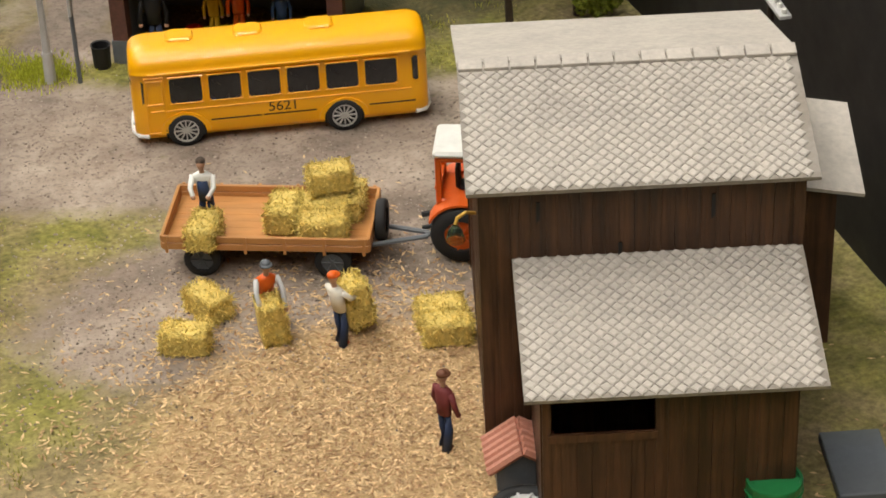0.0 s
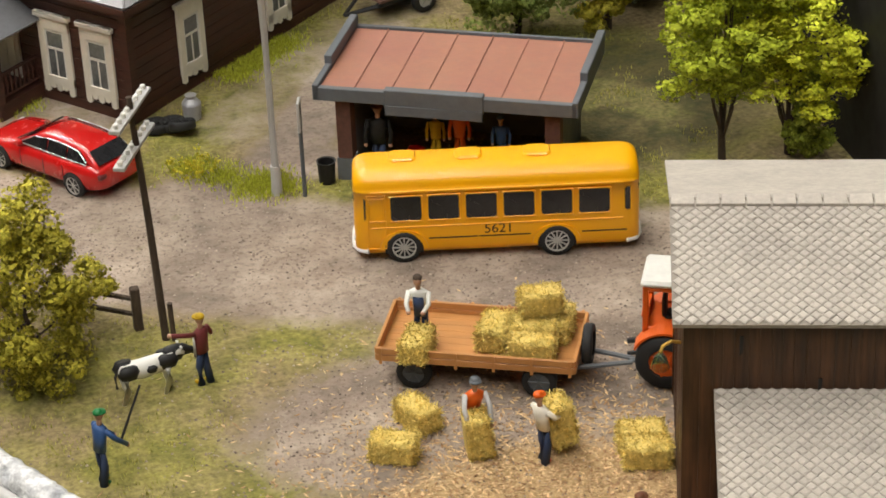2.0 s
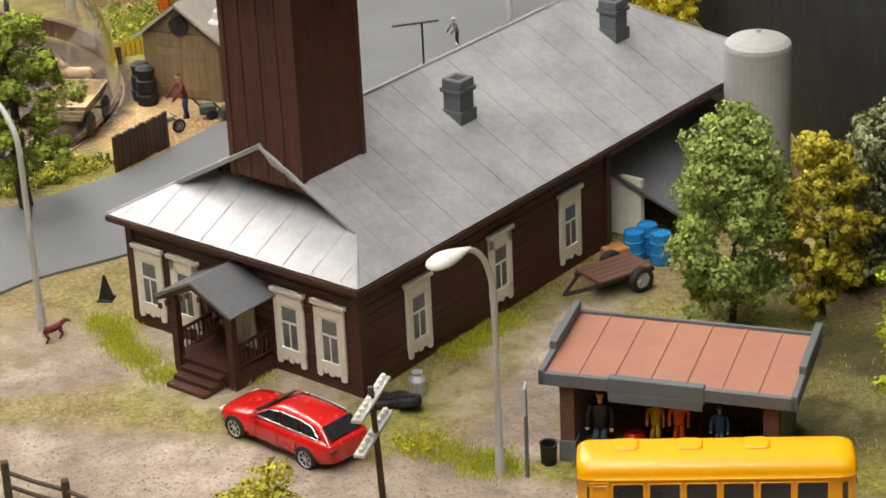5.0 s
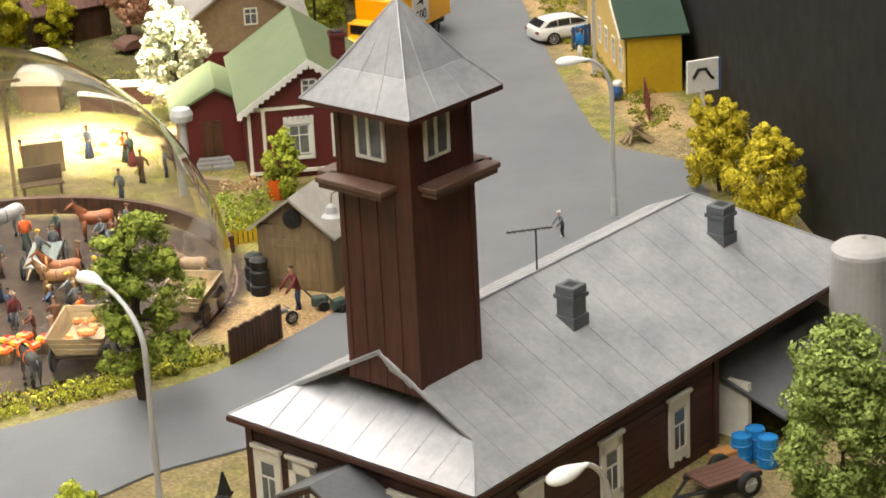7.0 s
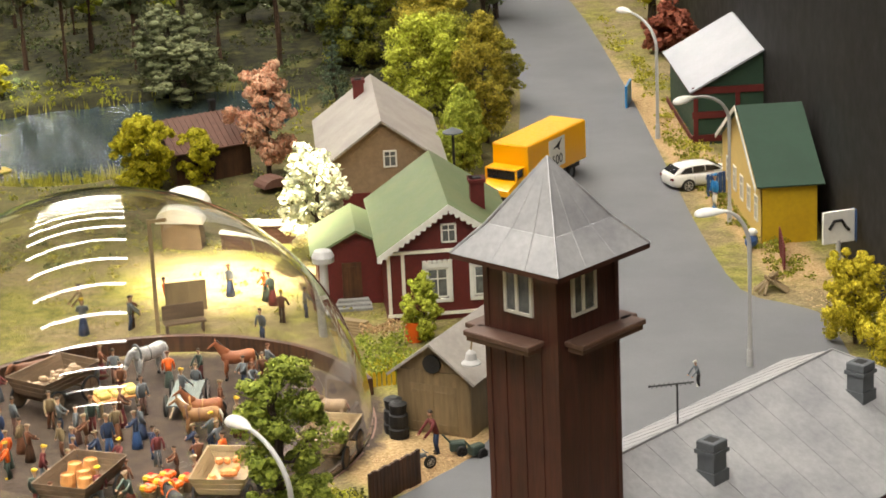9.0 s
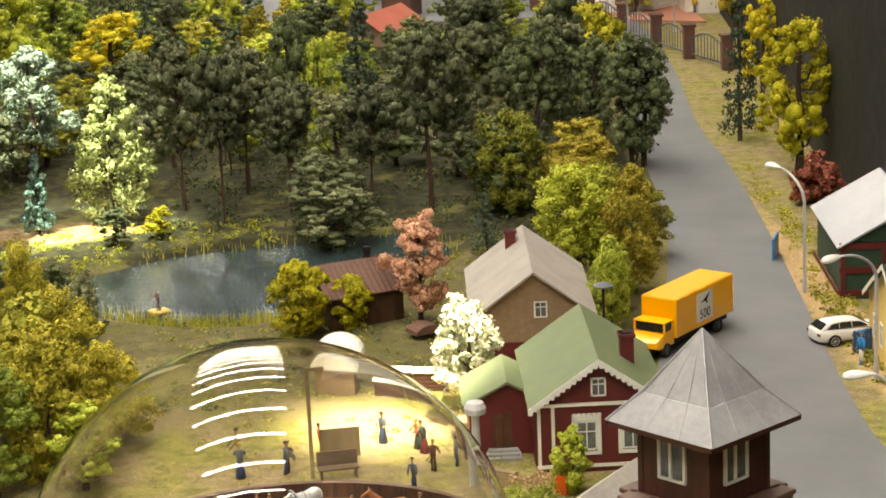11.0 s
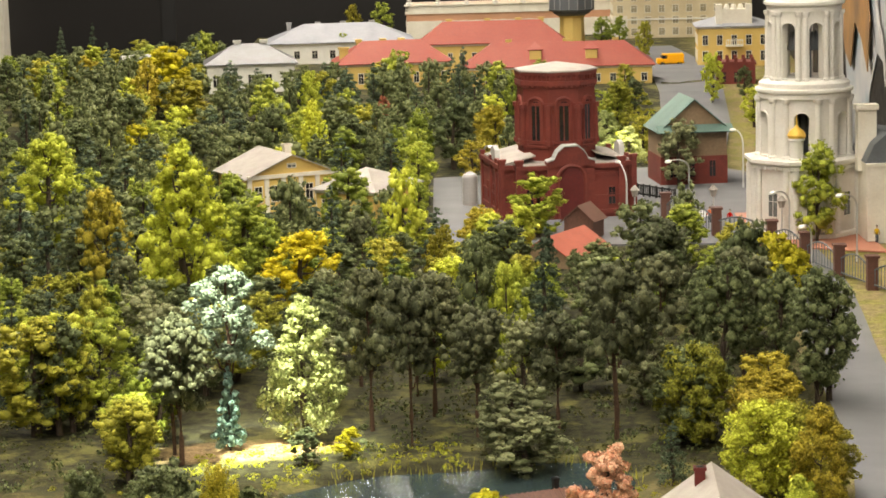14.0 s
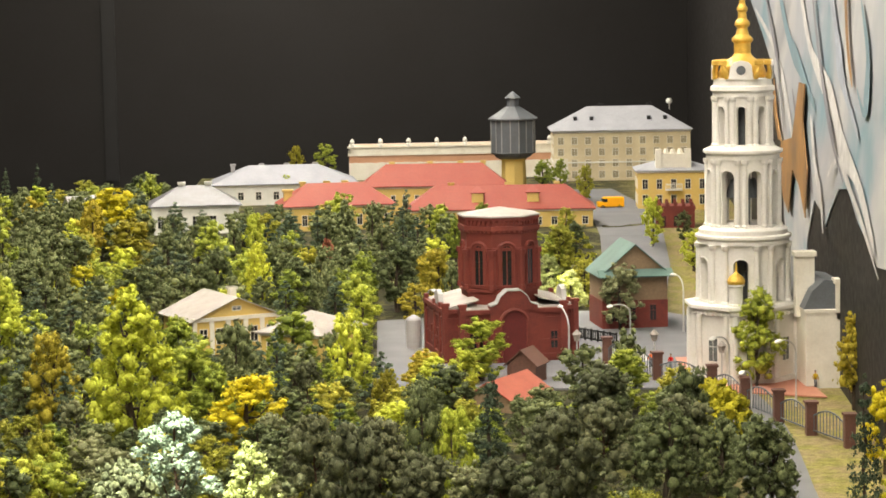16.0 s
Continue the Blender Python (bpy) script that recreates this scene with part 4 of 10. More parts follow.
def bale_mesh(seed, l=1.5, w=0.92, h=0.85):
    """A pressed bale with straws standing off its faces."""
    rng2 = np.random.default_rng(seed)
    bm = B()
    box(bm, -l / 2, l / 2, -w / 2, w / 2, 0, h, 0, 0.1)
    body = mesh_of("body", bm, "hay")
    n = 900
    face = rng2.integers(0, 5, n)
    p = rng2.uniform(-0.5, 0.5, (n, 3))
    p[face == 0, 0], p[face == 1, 0], p[face == 2, 1], p[face == 3, 1], p[face == 4, 2] = 0.5, -0.5, 0.5, -0.5, 0.5
    p = p * np.array((l, w, h)) + np.array((0, 0, h / 2))
    d = rng2.normal(size=(n, 3))
    d /= np.linalg.norm(d, axis=1)[:, None]
    s = np.cross(d, rng2.normal(size=(n, 3)))
    s /= np.linalg.norm(s, axis=1)[:, None]
    ln = rng2.uniform(0.08, 0.2, (n, 1))
    v = np.stack([p - d * ln - s * 0.018, p - d * ln + s * 0.018, p + d * ln + s * 0.014, p + d * ln - s * 0.014], 1).reshape(-1, 3)
    v[:, 2] = np.maximum(v[:, 2], 0.01)
    return body, raw_mesh("straws", v, np.arange(len(v)).reshape(-1, 4).tolist(), ["lf:hay"])


BALES = [bale_mesh(k) for k in (1, 2, 3)]


def bale(k, x, y, z, rz=0, rx=0, ry=0, label="yellow straw bale lying on the littered yard", sc=1.0):
    t = new("straw_bale")
    t.empty_display_size = 0.01
    t.matrix_basis = P(x, y, z, rx, ry, rz) @ Matrix.Scale(sc, 4)
    tagged(t, label, "bale", "straw bales")
    link_mesh("body", BALES[k % 3][0], t)
    tagged(link_mesh("loose_straw", BALES[k % 3][1], t), kind="stuff")
    return t


def writing(name, text, size, mat_key, parent, m, label=""):
    cu = bpy.data.curves.new(name, "FONT")
    cu.body, cu.size, cu.align_x, cu.align_y, cu.extrude = text, size * U, "CENTER", "CENTER", 0.008 * U
    tmp = bpy.data.objects.new("tmp", cu)
    me = bpy.data.meshes.new_from_object(tmp)
    bpy.data.objects.remove(tmp)
    me.materials.clear()
    me.materials.append(M[mat_key])
    ob = link_mesh(name, me, parent, m)
    return tagged(ob, label) if label else ob


# ------------------------------------------------------------------ timber house with the fire tower
HW, HL, HX = 13.9, 34.0, 19.3  # width, length, length of the timber part
EZ, RZ = 5.75, 9.95  # eaves and ridge
house = thing("fire_station", 16.9, 95.3, 0, 38.8, "dark brown timber house with grey tin roof and lookout tower", "house")
bm = B()
box(bm, 0, HX, 0, HW, 0.5, EZ + 0.05)
part("wall", bm, "darkwood", house, "dark brown horizontal boarding")
for k in range(11):  # log courses stand proud
    z = 0.55 + k * 0.47
    bm = B()
    box(bm, -0.03, HX + 0.02, -0.03, HW + 0.03, z, z + 0.45, 0, 0.025)
    part("log_course", bm, "darkwood", house)
bm = B()
box(bm, -0.05, HX + 0.05, -0.05, HW + 0.05, -0.3, 0.5)
part("plinth", bm, "darkwood", house)
for cx, cy in ((-0.16, -0.16), (-0.16, HW - 0.24), (HX - 0.3, -0.16)):
    bm = B()
    box(bm, cx, cx + 0.42, cy, cy + 0.42, 0.2, EZ)
    part("corner_board", bm, "darkwood", house)
bm = B()
box(bm, HX, HL - 0.6, 1.6, HW - 0.4, -0.2, EZ)
part("rear_wall", bm, "cream", house, "cream plastered rear wing")
bm = B()
pitch = (RZ - EZ) / (HW / 2 + 0.7)
my = HW / 2


def rz_at(y):
    return EZ + pitch * (min(y, HW - y) + 0.7)


gx, gy, gw = 1.85, 1.4, 3.15  # verge of the small gable, its foot and its wall
sk = (rz_at(gy) - EZ) / (gx + 0.7)  # pitch of the front skirt
plate(bm, [(-0.7, -0.7, EZ), (HL, -0.7, EZ), (27.6, my, RZ), (gx, my, RZ), (gx, gy, rz_at(gy))], 0.16)
plate(bm, [(-0.7, HW + 0.7, EZ), (gx, HW - gy, rz_at(gy)), (gx, my, RZ), (27.6, my, RZ), (HL, HW + 0.7, EZ)], 0.16)
plate(bm, [(HL, -0.7, EZ), (HL, HW + 0.7, EZ), (27.6, my, RZ)], 0.16)
plate(bm, [(-0.7, -0.7, EZ + 0.01), (gx, gy, rz_at(gy)), (gw + 0.2, gy + 1.7, EZ + sk * (gw + 0.9)), (gw + 0.2, HW - gy - 1.7, EZ + sk * (gw + 0.9)), (gx, HW - gy, rz_at(gy)), (-0.7, HW + 0.7, EZ + 0.01)], 0.16)
part("roof", bm, "tin", house, "pale grey seamed tin roof")
for k in range(15):  # standing seams
    x = 0.4 + k * 2.15
    yt = my if x < 27 else my - (x - 27) * 1.15
    for s in (1, -1):
        bm = B()
        y0, y1 = (-0.7, yt) if s > 0 else (HW + 0.7, HW - yt)
        p0, p1 = Vector((x, y0, EZ + 0.02)), Vector((x, y1, rz_at(yt) + 0.02))
        if x < gx:
            q = (x + 0.7) * (gy + 0.7) / (gx + 0.7) - 0.7
            p1 = Vector((x, q if s > 0 else HW - q, rz_at(q) + 0.02))
        ext(bm, [p0 + Vector((-0.014, 0, 0)), p0 + Vector((0.014, 0, 0)), p1 + Vector((0.014, 0, 0)), p1 + Vector((-0.014, 0, 0))], (0, 0, 0.02))
        part("seam", bm, "tin", house)
for k in range(9):
    y = 0.4 + k * 1.65
    xe = min(gx - 0.2 + (min(y, HW - y) - gy) * 0.9, gw - 0.05)
    bm = B()
    ext(bm, [(-0.7, y - 0.016, EZ + 0.02), (-0.7, y + 0.016, EZ + 0.02), (xe, y + 0.016, EZ + sk * (xe + 0.7) + 0.02), (xe, y - 0.016, EZ + sk * (xe + 0.7) + 0.02)], (0, 0, 0.02))
    part("seam", bm, "tin", house)
bm = B()
for a, b in (((-0.7, -0.7, EZ), (gx, gy, rz_at(gy))), ((-0.7, HW + 0.7, EZ), (gx, HW - gy, rz_at(gy))), ((gx, my, RZ), (27.6, my, RZ)), ((gx, gy, rz_at(gy)), (gx, my, RZ)), ((gx, HW - gy, rz_at(gy)), (gx, my, RZ)), ((27.6, my, RZ), (HL, -0.7, EZ))):
    tube(bm, [Vector(a) + Vector((0, 0, 0.02)), Vector(b) + Vector((0, 0, 0.02))], 0.06, 6)
part("ridge_cap", bm, "tin", house)
bm = B()
for a, b in (((-0.72, -0.72), (HL, -0.72)), ((-0.72, -0.72), (-0.72, HW + 0.72)), ((-0.72, HW + 0.72), (HL, HW + 0.72))):
    box(bm, min(a[0], b[0]) - 0.05, max(a[0], b[0]) + 0.05, min(a[1], b[1]) - 0.05, max(a[1], b[1]) + 0.05, EZ - 0.34, EZ - 0.1)
part("fascia", bm, "darkwood", house)
bm = B()  # small gable wall above the front skirt, boarded upright, deep under the verge
ext(bm, [(gw, gy + 1.2, EZ + sk * (gw + 0.7) - 0.4), (gw, HW - gy - 1.2, EZ + sk * (gw + 0.7) - 0.4), (gw, my, RZ - 0.2)], (0.2, 0, 0))
part("gable_wall", bm, "darkwood", house, "dark boarded gable")
for k in range(20):
    y = 2.6 + k * 0.44
    top = min(rz_at(y), rz_at(y + 0.34)) - 0.24
    if top > EZ + sk * (gw + 0.7):
        bm = B()
        box(bm, gw - 0.07, gw + 0.02, y, y + 0.34, EZ + sk * (gw + 0.7) - 0.15, top)
        part("gable_board", bm, "darkwood", house)
bm = B()  # a loose sheet hanging under the verge
plate(bm, [(gx + 0.05, 6.75, rz_at(6.75) - 0.1), (gx + 0.05, 5.1, rz_at(5.1) - 0.1), (gx + 0.35, 5.1, rz_at(5.1) - 0.85), (gx + 0.35, 6.0, rz_at(5.1) - 0.55)], 0.05)
part("verge_sheet", bm, "tin", house)


def carved_window():
    """Cream carved surround, sash and panes of one window, facing -y, centred on x, sill at z 0."""
    w, h = 1.75, 3.7
    out = {}
    bm = B()
    for x0, x1, z0, z1 in ((-w / 2, -w / 2 + 0.36, 0.5, h), (w / 2 - 0.36, w / 2, 0.5, h), (-w / 2, w / 2, h - 0.62, h), (-w / 2, w / 2, 0.5, 0.92)):
        box(bm, x0, x1, -0.14, 0.02, z0, z1, 0, 0.03)
    box(bm, -w / 2 - 0.12, w / 2 + 0.12, -0.24, 0.02, h - 0.05, h + 0.18, 0, 0.03)
    for k, d in enumerate((0.42, 0.2, 0.3, 0.2, 0.42)):  # scalloped apron
        xc = -w / 2 + w * (k + 0.5) / 5
        ext(bm, [(xc - w / 10, -0.13, 0.55), (xc + w / 10, -0.13, 0.55), (xc + w / 12, -0.13, 0.55 - d), (xc, -0.13, 0.48 - d), (xc - w / 12, -0.13, 0.55 - d)], (0, 0.1, 0))
    out["frame"] = mesh_of("frame", bm, "cream")
    bm = B()
    box(bm, -0.035, 0.035, -0.1, 0.0, 0.92, 2.2)
    box(bm, -w / 2 + 0.36, w / 2 - 0.36, -0.1, 0.0, 2.16, 2.28)
    for x0 in (-w / 2 + 0.36, w / 2 - 0.44):
        box(bm, x0, x0 + 0.08, -0.1, 0, 0.92, h - 0.62)
    box(bm, -w / 2 + 0.36, w / 2 - 0.36, -0.1, 0, 2.98, 3.08)
    out["sash"] = mesh_of("sash", bm, "white")
    bm = B()
    box(bm, -w / 2 + 0.36, w / 2 - 0.36, -0.075, -0.06, 0.92, h - 0.62)
    out["pane"] = mesh_of("pane", bm, "paneglass")
    return out


CW = carved_window()


def put_window(parent, set_, m, name="window"):
    ob = piece(name, set_["frame"], parent, m)
    for k in ("sash", "pane"):
        if k in set_:
            piece(k, set_[k], ob, Matrix())
    return ob


for y in (12.75, 10.45, 4.0, 1.62):
    put_window(house, CW, P(-0.06, y, 0.45, 0, 0, -90))
for x in (4.0, 10.2, 15.9):
    put_window(house, CW, P(x, -0.06, 0.45))
# porch
porch_y = 7.0
bm = B()
box(bm, -2.6, 0, porch_y - 1.9, porch_y + 1.9, 0, 0.75)
part("porch_floor", bm, "darkwood", house)
for k in range(3):
    bm = B()
    box(bm, -2.6 - 0.5 * (k + 1), -2.6 - 0.5 * k, porch_y - 1.2, porch_y + 1.2, 0, 0.6 - 0.2 * k, 0, 0.03)
    part("porch_step", bm, "darkwood", house)
for py in (porch_y - 1.7, porch_y + 1.7):
    bm = B()
    box(bm, -2.75, -2.4, py - 0.18, py + 0.18, 0, 4.2)
    part("porch_post", bm, "darkwood", house)
    bm = B()
    box(bm, -2.5, 0, py - 0.06, py + 0.06, 1.95, 2.07)
    rail_ = part("porch_rail", bm, "darkwood", house)
    bm = B()
    box(bm, -2.5, 0, py - 0.05, py + 0.05, 0.95, 1.03)
    part("porch_rail", bm, "darkwood", house)
    for k in range(9):
        bm = B()
        cyl(bm, (-2.3 + k * 0.27, py, 0.98), (-2.3 + k * 0.27, py, 2.0), 0.04, None, 6)
        tube(bm, [(-2.3 + k * 0.27, py, 1.35), (-2.18 + k * 0.27, py, 1.5), (-2.3 + k * 0.27, py, 1.65)], 0.03, 5)
        part("baluster", bm, "darkwood", rail_)
bm = B()
for s in (1, -1):
    plate(bm, [(-3.2, porch_y, 5.15), (-0.1, porch_y, 5.15), (-0.1, porch_y + s * 2.35, 3.95), (-3.2, porch_y + s * 2.35, 3.95)], 0.12)
part("porch_roof", bm, "tin_dark", house, "dark grey tin porch roof")
bm = B()
for s in (1, -1):
    ext(bm, [(-3.1, porch_y, 5.0), (-3.1, porch_y + s * 2.3, 3.8), (-3.1, porch_y + s * 2.3, 3.62), (-3.1, porch_y, 4.7)], (0.1, 0, 0))
    for k in range(5):
        yy = porch_y + s * (0.35 + k * 0.45)
        zz = 4.62 - 0.52 * (0.35 + k * 0.45)
        box(bm, -3.1, -3.02, yy - 0.1, yy + 0.1, zz - 0.25, zz)
part("porch_bargeboard", bm, "darkwood", house)
bm = B()
box(bm, -0.16, 0.02, 6.2, 7.5, 0.75, 3.3, 0, 0.02)
box(bm, -0.2, -0.15, 6.4, 6.8, 1.0, 3.0, 0, 0.02)
box(bm, -0.2, -0.15, 6.9, 7.3, 1.0, 3.0, 0, 0.02)
part("door", bm, "white", house, "pale panelled front door")
# chimneys
for cx, cy in ((12.9, 4.1), (26.2, 4.2)):
    zb = rz_at(cy) - 0.9
    bm = B()
    box(bm, cx - 0.52, cx + 0.52, cy - 0.5, cy + 0.5, zb, zb + 2.1)
    box(bm, cx - 0.62, cx + 0.62, cy - 0.6, cy + 0.6, zb, zb + 1.2)
    box(bm, cx - 0.62, cx + 0.62, cy - 0.62, cy + 0.62, zb + 2.1, zb + 2.3)
    box(bm, cx - 0.56, cx + 0.56, cy - 0.56, cy + 0.56, zb + 2.3, zb + 2.75, 0, 0.04)
    box(bm, cx - 0.3, cx + 0.3, cy - 0.3, cy + 0.3, zb + 2.7, zb + 2.76, 1)
    part("chimney", bm, ["slategrey", "black"], house, "dark grey chimney stack")
bm = B()
ax, ay = 14.4, my + 0.4
cyl(bm, (ax, ay, RZ - 0.3), (ax, ay, RZ + 2.0), 0.05, None, 6)
cyl(bm, (ax - 1.2, ay + 0.9, RZ + 2.0), (ax + 0.7, ay - 0.5, RZ + 2.0), 0.04, None, 6)
for k in range(9):
    px = ax - 1.1 + k * 0.2
    py = ay + 0.83 - k * 0.15
    cyl(bm, (px - 0.15, py - 0.2, RZ + 2.0), (px + 0.15, py + 0.2, RZ + 2.0), 0.025, None, 5)
part("antenna", bm, "black", house, "thin black roof aerial")
# tower
tx0, tx1, ty0, ty1, tz = 2.0, 6.3, 4.5, 8.8, 21.9
tcx, tcy = (tx0 + tx1) / 2, (ty0 + ty1) / 2
bm = B()
box(bm, tx0, tx1, ty0, ty1, 8.2, tz)
part("tower_wall", bm, "towerwood", house, "reddish brown boarded lookout tower")
for k in range(3):
    y = ty0 + (ty1 - ty0) * (k + 1) / 4
    bm = B()
    box(bm, tx0 - 0.05, tx0, y - 0.09, y + 0.09, 8.2, 18)
    part("tower_batten", bm, "towerwood", house)
for cx in (tx0 - 0.06, tx1 - 0.24):
    for cy in (ty0 - 0.06, ty1 - 0.24):
        bm = B()
        box(bm, cx, cx + 0.3, cy, cy + 0.3, 8.2, tz)
        part("tower_corner_board", bm, "towerwood", house)
bm = B()
e0, e1, f0, f1 = tx0 - 1.1, tx1 + 1.1, ty0 - 1.1, ty1 + 1.1
b0, b1, c0, c1 = tcx - 2.05, tcx + 2.05, tcy - 2.05, tcy + 2.05
zE, zB, zA = 21.95, 23.3, 26.3
rings(bm, [[(e0, f0, zE), (e1, f0, zE), (e1, f1, zE), (e0, f1, zE)], [(b0, c0, zB), (b1, c0, zB), (b1, c1, zB), (b0, c1, zB)]])
rings(bm, [[(b0 + 0.05, c0 + 0.05, zB), (b1 - 0.05, c0 + 0.05, zB), (b1 - 0.05, c1 - 0.05, zB), (b0 + 0.05, c1 - 0.05, zB)], [(tcx - 0.04, tcy - 0.04, zA), (tcx + 0.04, tcy - 0.04, zA), (tcx + 0.04, tcy + 0.04, zA), (tcx - 0.04, tcy + 0.04, zA)]])
part("tower_roof", bm, "tin", house, "pale tin pyramid roof with flared eaves")
for sx, sy in ((b0, c0), (b1, c0), (b1, c1), (b0, c1)):
    bm = B()
    ox, oy = (e0 if sx < tcx else e1), (f0 if sy < tcy else f1)
    tube(bm, [(ox, oy, zE + 0.02), (sx, sy, zB + 0.02), (tcx, tcy, zA)], 0.06, 6)
    part("tower_hip", bm, "tin", house)
for t in (0.3, 0.62):
    for (x0, y0), (x1, y1) in (((e0, f0), (e0, f1)), ((e0, f0), (e1, f0))):
        qx, qy = x0 + (x1 - x0) * t, y0 + (y1 - y0) * t
        bx, by = (b0 + (b1 - b0) * t if x1 != x0 else b0), (c0 + (c1 - c0) * t if y1 != y0 else c0)
        bm = B()
        tube(bm, [(qx, qy, zE + 0.01), (bx, by, zB + 0.01), (bx + (tcx - bx) * 0.93, by + (tcy - by) * 0.93, zB + (zA - zB) * 0.93)], 0.025, 4)
        part("tower_seam", bm, "tin", house)
bm = B()
for x0, x1, y0, y1 in ((e0, e1, f0, f0 + 0.12), (e0, e1, f1 - 0.12, f1), (e0, e0 + 0.12, f0, f1), (e1 - 0.12, e1, f0, f1)):
    box(bm, x0, x1, y0, y1, zE - 0.25, zE - 0.02)
box(bm, e0 + 0.1, e1 - 0.1, f0 + 0.1, f1 - 0.1, zE - 0.1, zE - 0.03)
part("tower_soffit", bm, "darkwood", house)
for m in (P(tx0 - 0.02, tcy + 0.05, 19.35, 0, 0, -90), P(tcx - 0.3, ty0 - 0.02, 19.35)):
    bm = B()
    for x0, x1, z0, z1 in ((-0.85, -0.7, 0, 2.2), (0.7, 0.85, 0, 2.2), (-0.85, 0.85, 0, 0.14), (-0.85, 0.85, 2.06, 2.2), (-0.16, 0.0, 0, 2.2)):
        box(bm, x0, x1, -0.12, 0.05, z0, z1, 0)
    ob = part("tower_window", bm, "white", house)
    ob.matrix_basis = m
    bm = B()
    box(bm, -0.7, 0.7, -0.03, 0.04, 0.14, 2.06)
    part("pane", bm, "paneglass", ob)
for x0, x1, y0, y1 in ((tx0 - 1.15, tx0, ty0 + 0.75, ty1 + 0.45), (tx0 + 0.45, tx1 + 0.75, ty0 - 1.1, ty0), (tx1, tx1 + 1.1, ty0 - 0.3, ty1 - 0.7), (tx0 - 0.3, tx1 - 0.7, ty1, ty1 + 1.1)):
    bm = B()
    box(bm, x0, x1, y0, y1, 18.1, 18.35, 0, 0.04)
    box(bm, x0 + 0.12, x1 - 0.12, y0 + 0.12, y1 - 0.12, 17.85, 18.1)
    part("tower_ledge", bm, "brownledge", house, "brown boarded ledge on the tower")
# grey lean-to behind the cream wing, silo, crates
bm = B()
lean = thing("lean_to_roof", 16.9, 95.3, 0, 38.8, "dark grey lean-to roof on cream walls behind the house", "shed")
plate(bm, [(20.6, 1.5, 3.6), (31.5, 1.5, 3.6), (31.5, -3.4, 2.0), (20.6, -3.4, 2.0)], 0.15)
part("roof", bm, "tin_dark", lean)
bm = B()
box(bm, 20.8, 21.1, -1.0, 1.5, 0, 3.2)
box(bm, 31.0, 31.3, -3.2, 1.5, 0, 1.9)
part("wall", bm, "cream", lean)
bm = B()
lathe(bm, [(1.75, 0), (1.75, 7.8), (1.7, 8.0), (1.45, 8.2), (0.5, 8.5), (0.15, 8.55), (0.12, 8.7)], 32)
solo("silo", bm, "silo", 41.6, 112.2, 0, 0, "tall light grey cylindrical storage tank beside the house", "tank", smooth=False)
for k, (x, y, key) in enumerate(((32.6, 105.2, "brightblue"), (33.8, 104.6, "brightblue"), (33.5, 105.8, "brightblue"))):
    bm = B()
    lathe(bm, [(0.5, 0), (0.55, 0.1), (0.52, 0.5), (0.56, 0.55), (0.52, 0.6), (0.52, 1.1), (0.56, 1.15), (0.52, 1.2), (0.5, 1.6), (0.42, 1.62), (0.4, 1.55)], 16)
    solo("barrel", bm, key, x, y, 0, 0, "bright blue plastic barrel behind the house", "barrel", "blue barrels")
bm = B()
box(bm, -0.6, 0.6, -0.45, 0.45, 0, 1.0, 0, 0.05)
for z in (0.3, 0.65):
    box(bm, -0.62, 0.62, -0.47, 0.47, z, z + 0.05)
solo("crate", bm, "trailerwood", 31.6, 105.0, 0, 20, "small brown wooden crate beside the barrels", "crate")


# ------------------------------------------------------------------ barn with lean-to
barn = thing("barn", 25.98, 58.18, 0, -21.5, "dark brown plank barn with pale diamond-slate roof and lean-to", "barn")
BL, BD, BE, BR, BRY, BB = 9.82, 11.16, 9.37, 10.83, 4.88, 8.78  # length, depth, eaves, ridge height and place, rear eaves


def plank_wall(name, length, z0, z1, seed, key, parent, m, label=""):
    """A backing wall with upright boards, each a piece of its own."""
    bm = B()
    box(bm, 0, length, -0.06, 0, z0, z1 - 0.05)
    wall = part(name, bm, key, parent, label)
    wall.matrix_basis = m
    r, x = random.Random(seed), 0.0
    while x < length - 0.05:
        w = min(r.uniform(0.28, 0.45), length - x)
        bm = B()
        box(bm, x + 0.005, x + w - 0.005, -0.12 - r.uniform(0.0, 0.02), -0.06, z0, z1 - r.uniform(0, 0.06))
        part("plank", bm, key, wall)
        x += w
    return wall


bm = B()
box(bm, 0.5, BL - 0.5, 0.55, BD - 0.5, 0, BB - 0.05)
part("wall", bm, "barnwood", barn)
plank_wall("front_wall", BL - 1.0, 0, BE - 0.1, 3, "barnwood", barn, P(0.5, 0.55, 0))
plank_wall("side_wall", BD - 1.0, 0, BB - 0.1, 4, "barnwood", barn, P(0.5, BD - 0.5, 0, 0, 0, -90))
bm = B()
for x in (0.5, BL - 0.5):
    ext(bm, [(x - 0.08, 0.5, BE - 0.1), (x - 0.08, BD - 0.5, BB - 0.1), (x - 0.08, BRY, BR - 0.2)], (0.16, 0, 0))
part("gable", bm, "barnwood", barn)
for cx, cy in ((0.33, 0.38), (0.33, BD - 0.68), (BL - 0.65, 0.38)):
    bm = B()
    box(bm, cx, cx + 0.32, cy, cy + 0.32, 0, (BE if cy < 1 else BB) - 0.15)
    part("corner_post", bm, "barnwood", barn)
bm = B()
box(bm, 0.38, 0.45, 0.5, BD - 0.5, 4.7, 5.0)
part("side_rail", bm, "barnwood", barn)
